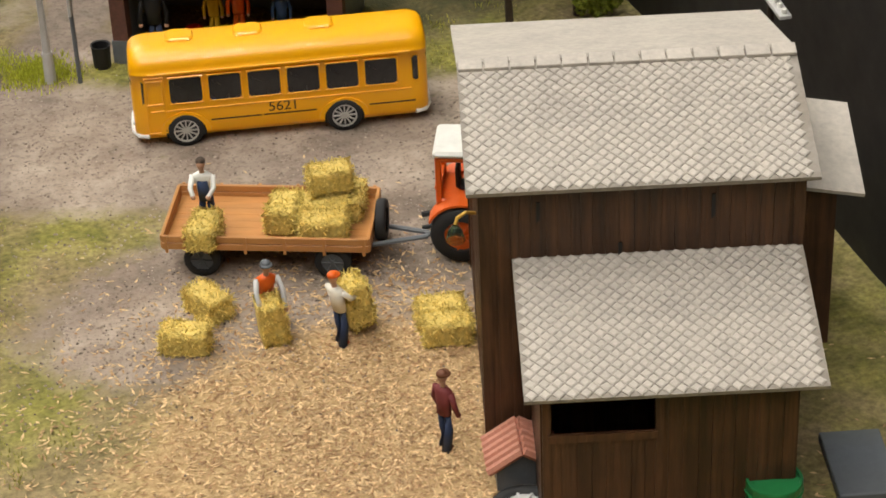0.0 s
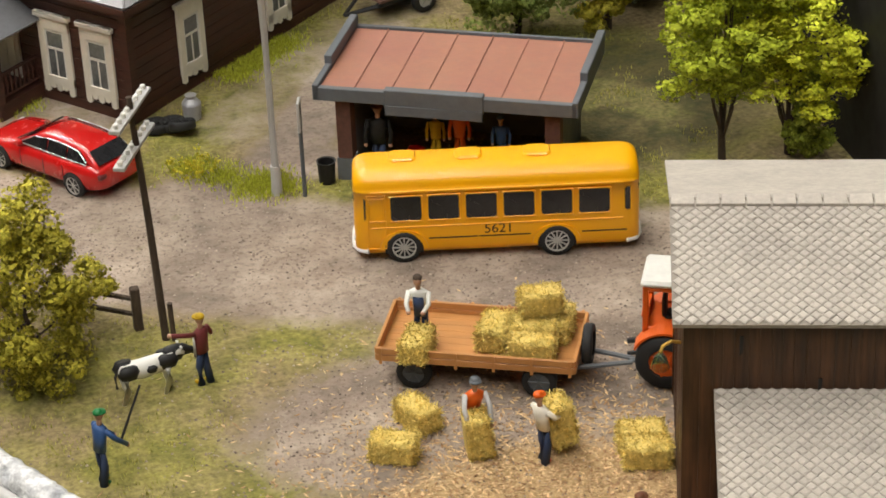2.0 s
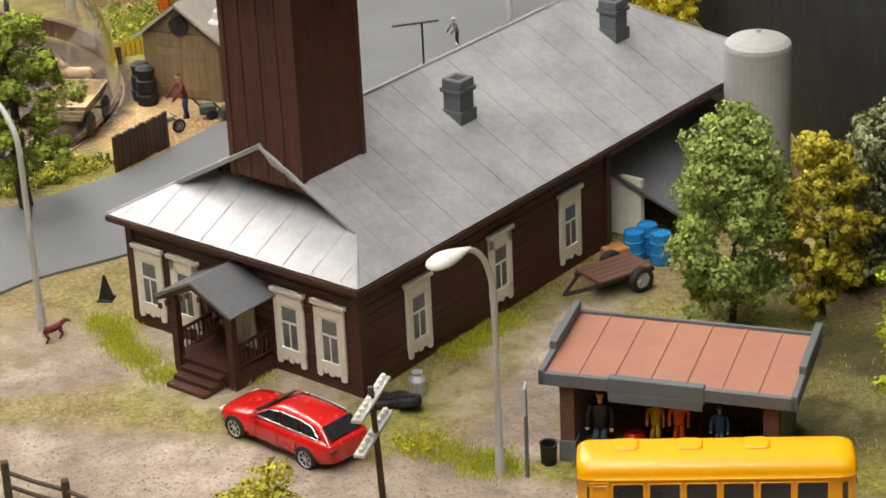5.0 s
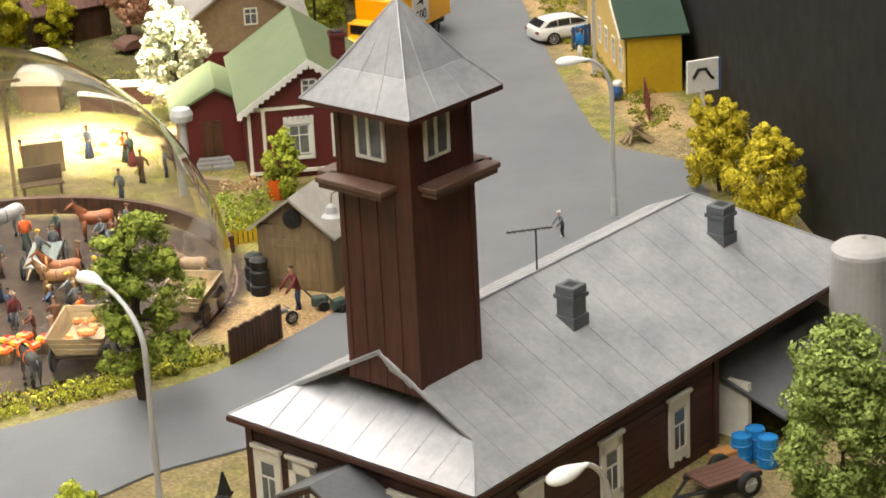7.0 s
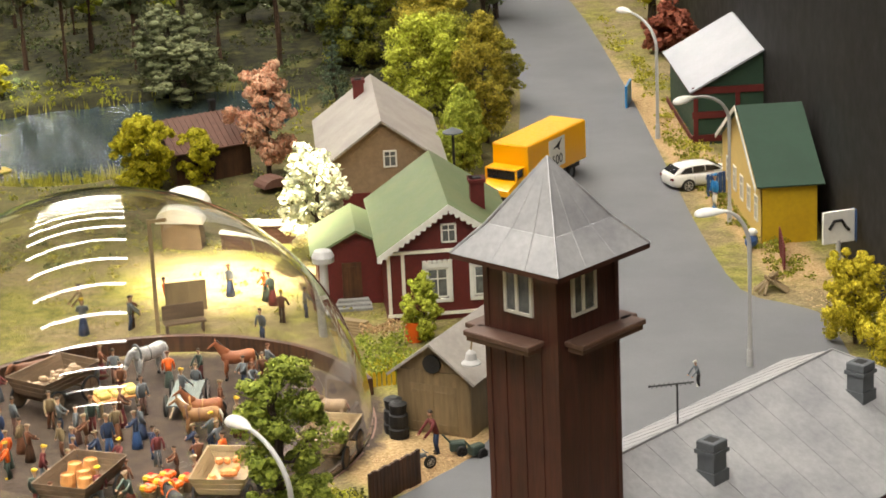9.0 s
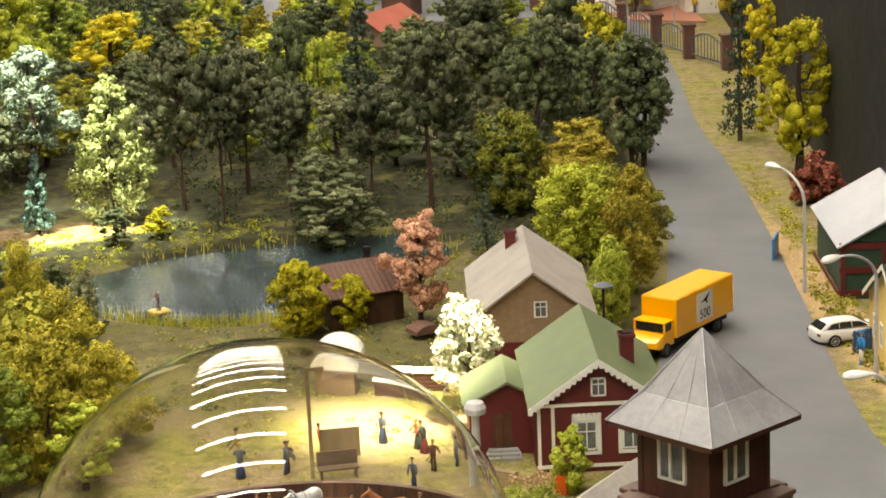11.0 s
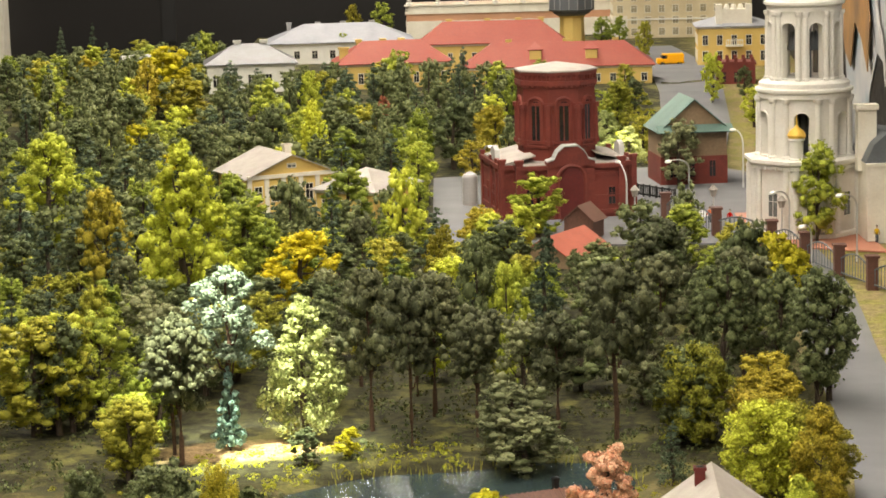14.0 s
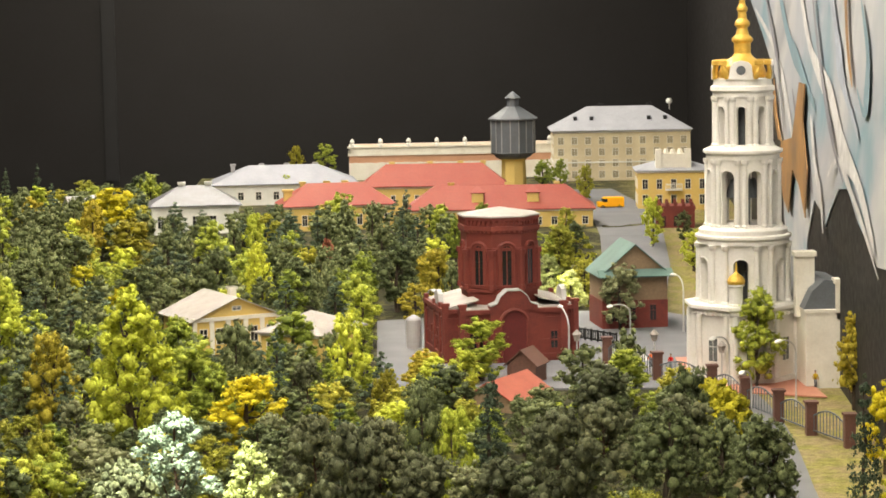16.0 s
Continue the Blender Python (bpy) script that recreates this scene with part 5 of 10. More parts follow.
for x, z0, z1 in ((2.0, 8.1, 8.75), (6.9, 7.95, 8.75), (4.3, 6.9, 7.3)):
    bm = B()
    ext(bm, [(x - 0.05, 0.36, z0), (x + 0.05, 0.36, z0 + 0.1), (x + 0.06, 0.36, z1), (x - 0.05, 0.36, z1)], (0, 0.06, 0))
    part("air_slot", bm, "black", barn, "narrow dark air slot")
bm = B()
plate(bm, [(0, 0, BE), (BL, 0, BE), (BL, BRY, BR), (0, BRY, BR)], 0.14)
roof_main = part("roof", bm, "slatebed", barn, "pale grey diamond-patterned slate roof")
bm = B()
plate(bm, [(0, BRY, BR), (BL, BRY, BR), (BL, BD, BB), (0, BD, BB)], 0.14)
part("rear_roof", bm, "slate", barn, "smooth pale grey rear slope")
for k in range(13):
    x0 = k * BL / 13
    bm = B()
    box(bm, x0 + 0.03, x0 + BL / 13 - 0.02, BRY - 0.42, BRY + 0.05, 0.0, 0.13, 0, 0.02, Matrix.Translation((0, 0, BR - 0.0)) @ Matrix.Translation((0, BRY, 0)) @ Matrix.Rotation(math.atan2(BR - BE, BRY) * 0.8, 4, "X") @ Matrix.Translation((0, -BRY, 0)))
    part("ridge_tile", bm, "slate", barn)


def diamond_mesh(s):
    """One thin slate laid on its point, its lower tip raised."""
    bm = B()
    top = [(0, s * 0.97, 0.01), (s * 0.96, 0, 0.024), (0, -s * 0.97, 0.038), (-s * 0.96, 0, 0.024)]
    rings(bm, [[(x, y, z - 0.035) for x, y, z in top], top, [(x * 0.6, y * 0.6, z + 0.026) for x, y, z in top]])
    return mesh_of("slate", bm, "slate")


SLATE = diamond_mesh(0.185)


def slates(parent, name, p0, length, run, rise, skip=0):
    """Slates in staggered rows up a slope that starts at p0 and climbs towards +y."""
    slope = math.hypot(run, rise)
    tilt = math.degrees(math.atan2(rise, run))
    s, r = 0.185, random.Random(int(length * 31 + rise * 7))
    rows = int((slope - 0.1) / s)
    rest, made = [], 0
    for j in range(rows):
        d = 0.18 + j * s
        off = s if j % 2 else 0.0
        n = int((length - 0.12 - off) / (2 * s))
        for i in range(n + 1):
            x = s + 0.02 + off + i * 2 * s
            if x > length - s:
                continue
            m = P(p0[0] + x, p0[1] + d * run / slope, p0[2] + d * rise / slope + 0.005 + r.uniform(0, 0.006), tilt + r.uniform(-1, 1), r.uniform(-1.5, 1.5), r.uniform(-2, 2))
            if made >= 300:
                rest.append(m)
            else:
                piece("slate", SLATE, parent, m)
                made += 1
    src = [v.co.copy() for v in SLATE.vertices]
    fs = [tuple(p.vertices) for p in SLATE.polygons]
    vs, faces = [], []
    for m in rest:
        b = len(vs)
        vs += [tuple((m @ c) / U) for c in src]
        faces += [tuple(b + i for i in f) for f in fs]
    if vs:
        tagged(link_mesh("slating", raw_mesh("slating", vs, faces, ["slate"]), parent), kind="stuff")


lean_to = thing("barn_lean_to", 25.98, 58.18, 0, -21.5, "dark plank lean-to with slate roof against the barn", "shed")
bm = B()
plate(bm, [(1.24, 0.52, 6.95), (9.47, 0.52, 6.95), (9.47, -4.53, 5.58), (1.24, -4.53, 5.58)], 0.13)
lean_roof = part("roof", bm, "slatebed", lean_to, "pale grey diamond-patterned slate roof")
bm = B()
box(bm, 1.7, 2.0, -3.8, 0.4, 0, 5.3)
part("side_wall", bm, "barnwood", lean_to)
bm = B()
box(bm, 8.6, 8.8, -3.8, 0.4, 0, 5.3)
part("side_wall", bm, "barnwood", lean_to)
plank_wall("front_wall", 3.9, 0, 5.1, 8, "barnwood", lean_to, P(4.9, -3.7, 0))
dr_ = plank_wall("door", 3.0, 0, 3.9, 9, "barnwood", lean_to, P(1.9, -3.75, 0), "plank door, its top open to a dark inside")
bm = B()
box(bm, 0, 3.0, -0.26, -0.17, 3.7, 3.95)
part("crossbar", bm, "barnwood", dr_)
for jx in (1.75, 4.85):
    bm = B()
    box(bm, jx, jx + 0.22, -3.95, -3.6, 0, 5.15)
    part("post", bm, "barnwood", lean_to)
# a low wing behind the barn
wing = thing("barn_wing", 38.6, 62.2, 0, -23.4, "low dark wing of the barn with a slate roof", "shed")
bm = B()
plate(bm, [(-1.6, -3.5, 6.3), (2.0, -3.5, 5.7), (2.0, 0.5, 6.6), (-1.6, 0.5, 7.2)], 0.13)
part("roof", bm, "slate", wing)
bm = B()
box(bm, -1.3, 1.2, -3.2, 0.3, 0, 5.7)
part("wall", bm, "barnwood", wing)
# wall lamp with a green glass shade, on the barn's end
wl = thing("wall_lamp", 27.0, 60.9, 0, 0, "small brass wall lamp with a greenish glass shade", "lamp")
bm = B()
tube(bm, [(0.5, 0.2, 6.7), (0.1, 0.0, 6.95), (-0.2, -0.1, 6.9), (-0.3, -0.15, 6.72)], 0.055, 7)
part("bracket", bm, "gold", wl)
bm = B()
lathe(bm, [(0.06, 6.75), (0.22, 6.5), (0.3, 6.2), (0.28, 6.18), (0.19, 6.48), (0.04, 6.7)], 14, 0, -0.3, -0.15)
part("shade", bm, "lampglass", wl)
# kennel, wheel, drum, slab, by the barn
kn = thing("kennel", 26.9, 57.0, 0, -23.4 + 5, "small grey kennel with a pink tiled roof", "kennel")
bm = B()
box(bm, -0.75, 0.75, -0.6, 0.6, 0, 1.0)
ext(bm, [(-0.75, -0.6, 1.0), (0.75, -0.6, 1.0), (0, -0.6, 1.5)], (0, 1.2, 0))
part("body", bm, "slategrey", kn)
for s in (1, -1):
    for j in range(5):
        for i in range(6):
            bm = B()
            tube(bm, [(0.0, -0.75 + i * 0.3, 0.0), (0.24, -0.75 + i * 0.3, 0.0)], 0.14, 6)
            ob = part("tile", bm, "tilepink", kn)
            ob.matrix_basis = P(s * (0.02 + j * 0.2), 0, 1.52 - j * 0.135 + 0.02, 0, s * 30 if s > 0 else 180 - 30, 0) if s > 0 else P(-0.02 - j * 0.2, 0, 1.52 - j * 0.135 + 0.02, 0, 150, 0)
ow = thing("loose_wheel", 26.1, 55.2, 0.35, 0, "grey tractor wheel lying on the straw", "wheel")
wh = wheel(ow, 0, 0, 0, 0.95, 0.6, 1, "lampgrey", 8)
wh.rotation_euler = (radians(82), 0, radians(30))
bm = B()
lathe(bm, [(0.78, 0), (0.82, 0.05), (0.8, 0.8), (0.84, 0.85), (0.8, 0.9), (0.8, 1.6), (0.84, 1.65), (0.8, 1.7), (0.82, 1.95), (0.8, 2.0), (0.72, 2.0), (0.7, 1.9), (0.1, 1.92)], 24)
solo("oil_drum", bm, "green", 32.20, 51.60, 0, 0, "glossy green steel drum beside the barn", "drum")
bm = B()
box(bm, -0.9, 0.9, -1.5, 1.5, 0, 0.35, 0, 0.04)
solo("concrete_slab", bm, "slategrey", 35.9, 52.9, 0, -20, "weathered dark grey slab beside the drum", "slab")

# ------------------------------------------------------------------ yellow bus
bus = thing("bus", 28.0, 80.15, 0, -16.2, "glossy yellow vintage bus with dark windows", "bus")
prof = [(-1.18, 0.36), (-1.25, 0.55), (-1.27, 1.0), (-1.26, 1.48), (-1.23, 2.2), (-1.2, 2.9), (-1.24, 2.93), (-1.24, 3.02), (-1.2, 3.05)]
prof += [(-1.2 * math.cos(a) ** 0.75, 3.05 + 0.72 * math.sin(a) ** 0.9) for a in np.linspace(0.12, 1.5, 9)]
prof = prof + [(-y, z) for y, z in reversed(prof)]
LX = 5.4
bm = B()
st = []
for d in (0.0, 0.05, 0.14, 0.28, 0.46, 0.7, 1.0):  # both ends rounded in plan and at the roof
    k = math.sqrt(max(1 - (1 - d) ** 2.6, 0.0))
    st.append((-LX + d * 0.75, 0.72 + 0.28 * k, 0.34 * (1 - k)))
st += [(-x, sy, dz) for x, sy, dz in reversed(st)]
rings(bm, [[(x, y * sy, z - dz * ramp01(z, 2.9, 3.7) + 0.5 * dz * (z < 0.6)) for y, z in prof] for x, sy, dz in st])
part("body", bm, "busyellow", bus, smooth=True)
for s in (-1, 1):  # belt moulding and gutter, left and right
    bm = B()
    box(bm, -LX + 0.65, LX - 0.65, s * 1.265 - 0.03, s * 1.265 + 0.03, 1.44, 1.5, 0, 0.012)
    part("belt_moulding", bm, "busyellow", bus)
    bm = B()
    box(bm, -LX + 0.65, LX - 0.65, s * 1.245 - 0.045, s * 1.245 + 0.045, 2.93, 3.02, 0, 0.015)
    part("gutter", bm, "busyellow", bus)
for x in (-3.4, -0.9, 1.7):  # raised hatches on the roof
    bm = B()
    rings(bm, [[(x + 0.62 * q * math.cos(a) - 0.1, 0.1 + 0.55 * q * math.sin(a), z) for a in (0.5, 0.9, 2.24, 2.64, 3.64, 4.04, 5.38, 5.78)] for q, z in ((1.0, 3.62), (0.98, 3.8), (0.86, 3.86))])
    part("roof_hatch", bm, "busyellow", bus)
for x in (-4.6, -2.2, 0.4, 3.0):
    bm = B()
    box(bm, x - 0.02, x + 0.02, -0.45, 0.45, 3.6, 3.775)
    part("roof_seam", bm, "busyellow", bus)
for s, name in ((-1, "skirt"), (1, "skirt")):
    for wx in (-3.55, 2.25):  # raised wheel arches
        bm = B()
        pts = [(wx + 0.92 * math.cos(a), 0.55 + 0.8 * math.sin(a)) for a in np.linspace(0.0, math.pi, 11)]
        inn = [(wx + 0.74 * math.cos(a), 0.55 + 0.65 * math.sin(a)) for a in np.linspace(0.0, math.pi, 11)]
        rings(bm, [[(px_, s * 1.24, pz), (px_, s * 1.33, pz), (qx_, s * 1.33, qz), (qx_, s * 1.24, qz)] for (px_, pz), (qx_, qz) in zip(pts, inn)])
        part("wheel_arch", bm, "busyellow", bus)
    for wx in (-3.55, 2.25):
        bm = B()
        pts = [(wx + 0.74 * math.cos(a), s * 1.262, 0.5 + 0.68 * math.sin(a)) for a in np.linspace(-0.25, math.pi + 0.25, 13)]
        ext(bm, pts, (0, -s * 0.2, 0))
        part("wheel_well", bm, "black", bus)
for wx in (-3.55, 2.25):
    for s in (-1, 1):
        wheel(bus, wx, s * 1.19, 0.63, 0.66, 0.38, s, "rim", 12, "silver spoked rim", 0.7)


def win_pane(w, h):
    bm = B()
    c = 0.08
    pts = [(-w / 2 + c, -h / 2), (w / 2 - c, -h / 2), (w / 2, -h / 2 + c), (w / 2, h / 2 - c), (w / 2 - c, h / 2), (-w / 2 + c, h / 2), (-w / 2, h / 2 - c), (-w / 2, -h / 2 + c)]
    ext(bm, [(x, 0, z) for x, z in pts], (0, 0.05, 0))
    return mesh_of("window", bm, "darkglass")


def win_rim(w, h):
    bm = B()
    t = 0.05
    for x0, x1, z0, z1 in ((-w / 2 - t, w / 2 + t, -h / 2 - t, -h / 2), (-w / 2 - t, w / 2 + t, h / 2, h / 2 + t), (-w / 2 - t, -w / 2, -h / 2, h / 2), (w / 2, w / 2 + t, -h / 2, h / 2)):
        box(bm, x0, x1, -0.035, 0.03, z0, z1, 0, 0.012)
    return mesh_of("window_rim", bm, "busyellow")


BW, BWR = win_pane(1.16, 1.0), win_rim(1.16, 1.0)
for s in (-1, 1):
    for k in range(6):
        x = -3.42 + k * 1.42
        m = P(x, s * 1.25, 2.26, -2.2, 0, 0 if s < 0 else 180)
        w_ = piece("window", BW, bus, m)
        piece("window_rim", BWR, w_, Matrix())
FW = win_pane(0.95, 1.0)
for y in (-0.52, 0.52):
    piece("windscreen", FW, bus, P(-LX + 0.07, y, 2.3, 9, 0, -90))
    piece("rear_window", FW, bus, P(LX - 0.06, y, 2.3, 6, 0, 90))
piece("window", win_pane(0.36, 0.95), bus, P(-5.1, -1.13, 2.25, -2.2, 0, -38))
piece("window", win_pane(0.42, 0.95), bus, P(5.03, -1.2, 2.28, -2.2, 0, 30))
door_ = piece("door", win_rim(0.62, 2.2), bus, P(-4.55, -1.26, 1.72, -1.0))
piece("door_frame", win_rim(0.5, 0.9), door_, P(0, -0.01, 0.52))
bm = B()
for x0, x1 in ((-2.6, -0.75), (-0.7, 1.25), (3.2, 4.9)):
    box(bm, x0, x1, -1.27, -1.22, 0.92, 0.98)
part("trim_line", bm, "black", bus, "thin black line along the side")
for s in (-1, 1):
    bm = B()
    tube(bm, [(s * (LX - 0.5), -1.24, 0.46), (s * (LX - 0.15), -1.08, 0.46), (s * (LX + 0.04), -0.7, 0.46), (s * (LX + 0.06), 0, 0.46), (s * (LX + 0.04), 0.7, 0.46), (s * (LX - 0.15), 1.08, 0.46), (s * (LX - 0.5), 1.24, 0.46)], 0.09, 8)
    part("bumper", bm, "lampwhite", bus, "white bumper")
for y in (-0.8, 0.8):
    bm = B()
    cyl(bm, (-LX - 0.05, y, 0.95), (-LX + 0.1, y, 0.95), 0.17, None, 14)
    part("headlight", bm, "lampwhite", bus)
writing("fleet_number", "5621", 0.56, "black", bus, P(0.05, -1.262, 1.24, 90, 0, 0), "black fleet number 5621")

# ------------------------------------------------------------------ tractor and trailer
tr = thing("farm_trailer", 24.6, 71.65, 0, -28.8, "orange-brown flatbed farm trailer loaded with straw", "trailer")
tl, tw, tb = 3.45, 1.62, 1.25
n = 8
for k in range(n):
    y0 = -tw + 2 * tw * k / n
    bm = B()
    box(bm, -tl, tl, y0 + 0.004, y0 + 2 * tw / n - 0.004, tb - 0.12, tb, 0)
    part("floor_plank", bm, "trailerwood", tr)
for s in (-1, 1):
    bm = B()
    for z in (0, 0.27):
        box(bm, -tl, tl, s * tw - 0.06, s * tw + 0.06, tb - 0.1 + z, tb + 0.15 + z, 0, 0.02)
    for k in range(6):
        x = -tl + 0.15 + k * (2 * tl - 0.3) / 5
        box(bm, x - 0.05, x + 0.05, s * (tw + 0.06) - 0.04, s * (tw + 0.06) + 0.04, tb - 0.2, tb + 0.44)
    part("side_board", bm, "trailerwood", tr)
    bm = B()
    for z in (0, 0.27):
        box(bm, s * tl - 0.06, s * tl + 0.06, -tw, tw, tb - 0.1 + z, tb + 0.15 + z, 0, 0.02)
    part("end_board", bm, "trailerwood", tr)
bm = B()
for s in (-1, 1):
    box(bm, -tl + 0.2, tl - 0.2, s * 0.7 - 0.08, s * 0.7 + 0.08, tb - 0.4, tb - 0.12)
for x in (-2.2, 2.2):
    cyl(bm, (x, -1.3, 0.62), (x, 1.3, 0.62), 0.1, None, 8)
    box(bm, x - 0.15, x + 0.15, -0.7, 0.7, 0.6, tb - 0.15)
part("chassis", bm, "black", tr)
for x in (-2.2, 2.2):
    for s in (-1, 1):
        wheel(tr, x, s * 1.35, 0.62, 0.62, 0.42, s, "slategrey", 6)
bm = B()
for s in (-1, 1):
    tube(bm, [(tl - 0.3, s * 0.7, 0.8), (tl + 1.8, s * 0.12, 0.85)], 0.09, 7)
tube(bm, [(tl + 1.7, 0, 0.85), (tl + 2.6, 0, 0.9)], 0.1, 7)
part("drawbar", bm, "slategrey", tr, "dark steel drawbar")
sp = wheel(tr, tl + 0.25, 0.1, 1.35, 0.72, 0.34, 1, "black", 6)
sp.rotation_euler = (0, 0, radians(90))
for k, (x, y, z, rz_, ry, sc) in enumerate(((0.45, -0.15, tb, 85, 0, 1.05), (1.85, 0.1, tb, 3, 0, 1.05), (2.55, 0.75, tb, 88, 0, 1.0), (1.95, 0.6, tb + 1.0, 20, 0, 0.95), (1.9, -0.95, tb, 2, 0, 1.0), (-2.05, -1.35, tb + 0.05, 85, 0, 0.98))):
    c, s = math.cos(radians(-28.8)), math.sin(radians(-28.8))
    bale(k, 24.6 + x * c - y * s, 71.65 + x * s + y * c, z, rz_ - 28.8, 0, ry, "yellow straw bale stacked on the farm trailer", sc)

tc_ = thing("tractor", 30.9, 69.4, 0, -28.8, "orange farm tractor with white cab roof", "tractor")
for s in (-1, 1):
    wheel(tc_, -0.2, s * 1.2, 1.05, 1.05, 0.6, s, "orange", 7, "orange wheel disc", 0.55)
    wheel(tc_, 3.1, s * 1.0, 0.65, 0.65, 0.42, s, "orange", 6, "orange wheel disc", 0.55)
bm = B()
box(bm, 0.6, 3.7, -0.5, 0.5, 0.9, 1.95, 0, 0.15)
box(bm, 3.6, 3.75, -0.45, 0.45, 0.8, 1.9, 0, 0.05)
part("bonnet", bm, "orange", tc_)
for s in (-1, 1):
    arc = [(-0.2 + 1.2 * math.cos(a), 1.05 + 1.2 * math.sin(a)) for a in np.linspace(0.35, 2.7, 12)]
    bm = B()
    rings(bm, [[(q, s * 0.75, z), (q, s * 1.45, z), (q * 0.97, s * 1.45, z - 0.08), (q * 0.97, s * 0.75, z - 0.08)] for q, z in arc])
    part("mudguard", bm, "orange", tc_)
bm = B()
for x in (-0.95, 0.65):
    for s in (-1, 1):
        box(bm, x - 0.1, x + 0.1, s * 0.82 - 0.1, s * 0.82 + 0.1, 1.9, 3.75, 0, 0.03)
box(bm, -1.05, 0.75, -0.92, 0.92, 1.6, 2.15, 0, 0.05)
box(bm, -1.05, 0.75, -0.92, 0.92, 3.55, 3.75, 0, 0.05)
box(bm, -1.02, -0.9, -0.8, 0.8, 1.7, 2.5)
part("cab", bm, "orange", tc_)
bm = B()
box(bm, -1.12, 0.82, -1.0, 1.0, 3.72, 3.98, 0, 0.1)
part("cab_roof", bm, "white", tc_, "white cab roof")
bm = B()
box(bm, -0.35, 0.2, -0.3, 0.3, 1.9, 2.3, 0, 0.08)
box(bm, -0.45, -0.3, -0.3, 0.3, 2.2, 3.0, 0, 0.05)
tube(bm, [(0.6, 0, 1.8), (0.3, 0, 2.6)], 0.05, 6)
part("seat", bm, "black", tc_)
bm = B()
cyl(bm, (1.6, 0.35, 1.9), (1.6, 0.35, 3.9), 0.09, None, 8)
part("exhaust", bm, "black", tc_)
bm = B()
tube(bm, [(-1.0, 0.3, 0.9), (-1.7, 0.25, 0.8)], 0.1, 7)
tube(bm, [(-1.0, -0.5, 0.9), (-1.6, -0.5, 0.75)], 0.08, 7)
box(bm, -1.0, 0.6, -0.4, 0.4, 0.6, 1.6)
part("hitch", bm, "black", tc_)

# straw bales on the yard
bale(0, 21.4, 69.2, 0, 110)
bale(1, 20.1, 67.6, 0, 150)
bale(0, 27.95, 65.3, 0, -16)
bale(1, 27.8, 64.35, 0, -19)
# helpers with bales in hand
figure(22.88, 67.6, -95, "orange", "denim", "slategrey", 0.35, "reach", label="toy farmhand in orange vest bending over a bale", sleeve="lampgrey")
bale(2, 22.35, 66.95, 0.75, -8, 0, 86, "straw bale held upright by a toy farmhand")
figure(24.7, 65.75, 25, "cream", "denim", "orange", -0.15, "carry", label="toy farmhand in cream shirt carrying a bale")
bale(0, 24.9, 66.1, 1.1, 5, 0, 80, "straw bale carried by a toy farmhand", 1.05)
c, s = math.cos(radians(-28.8)), math.sin(radians(-28.8))
figure(24.6 - 2.1 * c + 0.3 * s, 71.65 - 2.1 * s - 0.3 * c, -118, "white", "denim", None, 0.3, "carry", z=tb * 1.0, label="toy farmhand in white shirt standing on the trailer", apron="denim")
figure(25.5, 59.3, 20, "maroon", "denim", "horsebrown", 0, "down", label="toy visitor in brown jacket and blue trousers")
figure(15.2, 74.4, 130, "maroon", "denim", "mustard", 0, "point", apron="white", label="toy boy in yellow cap pointing across the lane")
figure(10.7, 69.7, 25, "blue", "denim", "green", 0.1, "reach", label="toy herdsman in blue overalls with a green cap")
bm = B()
cyl(bm, (0, 0, 0), (1.1, 0.35, 1.5), 0.05, 0.04, 6)
solo("stick", bm, "black", 11.5, 70.2, 1.2, 20, "thin dark stick of the herdsman", "stick")
beast("cow", 13.2, 74.4, 8, "white", 1.75, "black and white toy cow on the grass", "black")
beast("cow", 5.3, 80.6, -5, "black", 1.7, "dark toy cow with white face by the fence", "black")


# ------------------------------------------------------------------ bus shelter
sh = thing("bus_shelter", 22.9, 87.3, 0, -31.0, "brick bus shelter with red seamed roof and grey parapet", "shelter")
SL, SD = 10.6, 5.9
bm = B()
box(bm, 0.9, SL - 0.9, SD - 0.6, SD - 0.2, 0, 4.0)
box(bm, 0.9, 1.3, 0.5, SD - 0.3, 0, 4.0)
box(bm, SL - 1.3, SL - 0.9, 0.5, SD - 0.3, 0, 4.0)
part("wall", bm, "slategrey", sh, "dark painted inside walls")
for x in (0.75, SL - 1.35):
    bm = B()
    box(bm, x, x + 0.6, 0.3, 0.95, 1.0, 3.9)
    box(bm, x - 0.05, x + 0.65, 0.25, 1.0, 0, 1.0, 1)
    part("pier", bm, ["pierbrick", "slategrey"], sh, "dark brick pier on a grey foot")
bm = B()
box(bm, 0.1, SL - 0.1, 0.1, SD, 3.95, 4.2)
part("roof", bm, "shelterroof", sh, "flat red-brown roof with seams")
for k in range(1, 7):
    bm = B()
    x = 0.1 + (SL - 0.2) * k / 7
    box(bm, x - 0.025, x + 0.025, 0.12, SD - 0.02, 4.2, 4.25)
    part("seam", bm, "shelterroof", sh)
bm = B()
box(bm, 0.0, SL, -0.1, 0.16, 3.72, 4.3, 0, 0.03)
box(bm, 2.9, 6.9, -0.18, 0.2, 3.62, 4.42, 0, 0.03)
part("front_parapet", bm, "slategrey", sh, "blue-grey stepped parapet")
bm = B()
box(bm, 2.95, 6.85, -0.22, -0.15, 3.35, 3.75)
part("sign_board", bm, "slategrey", sh)
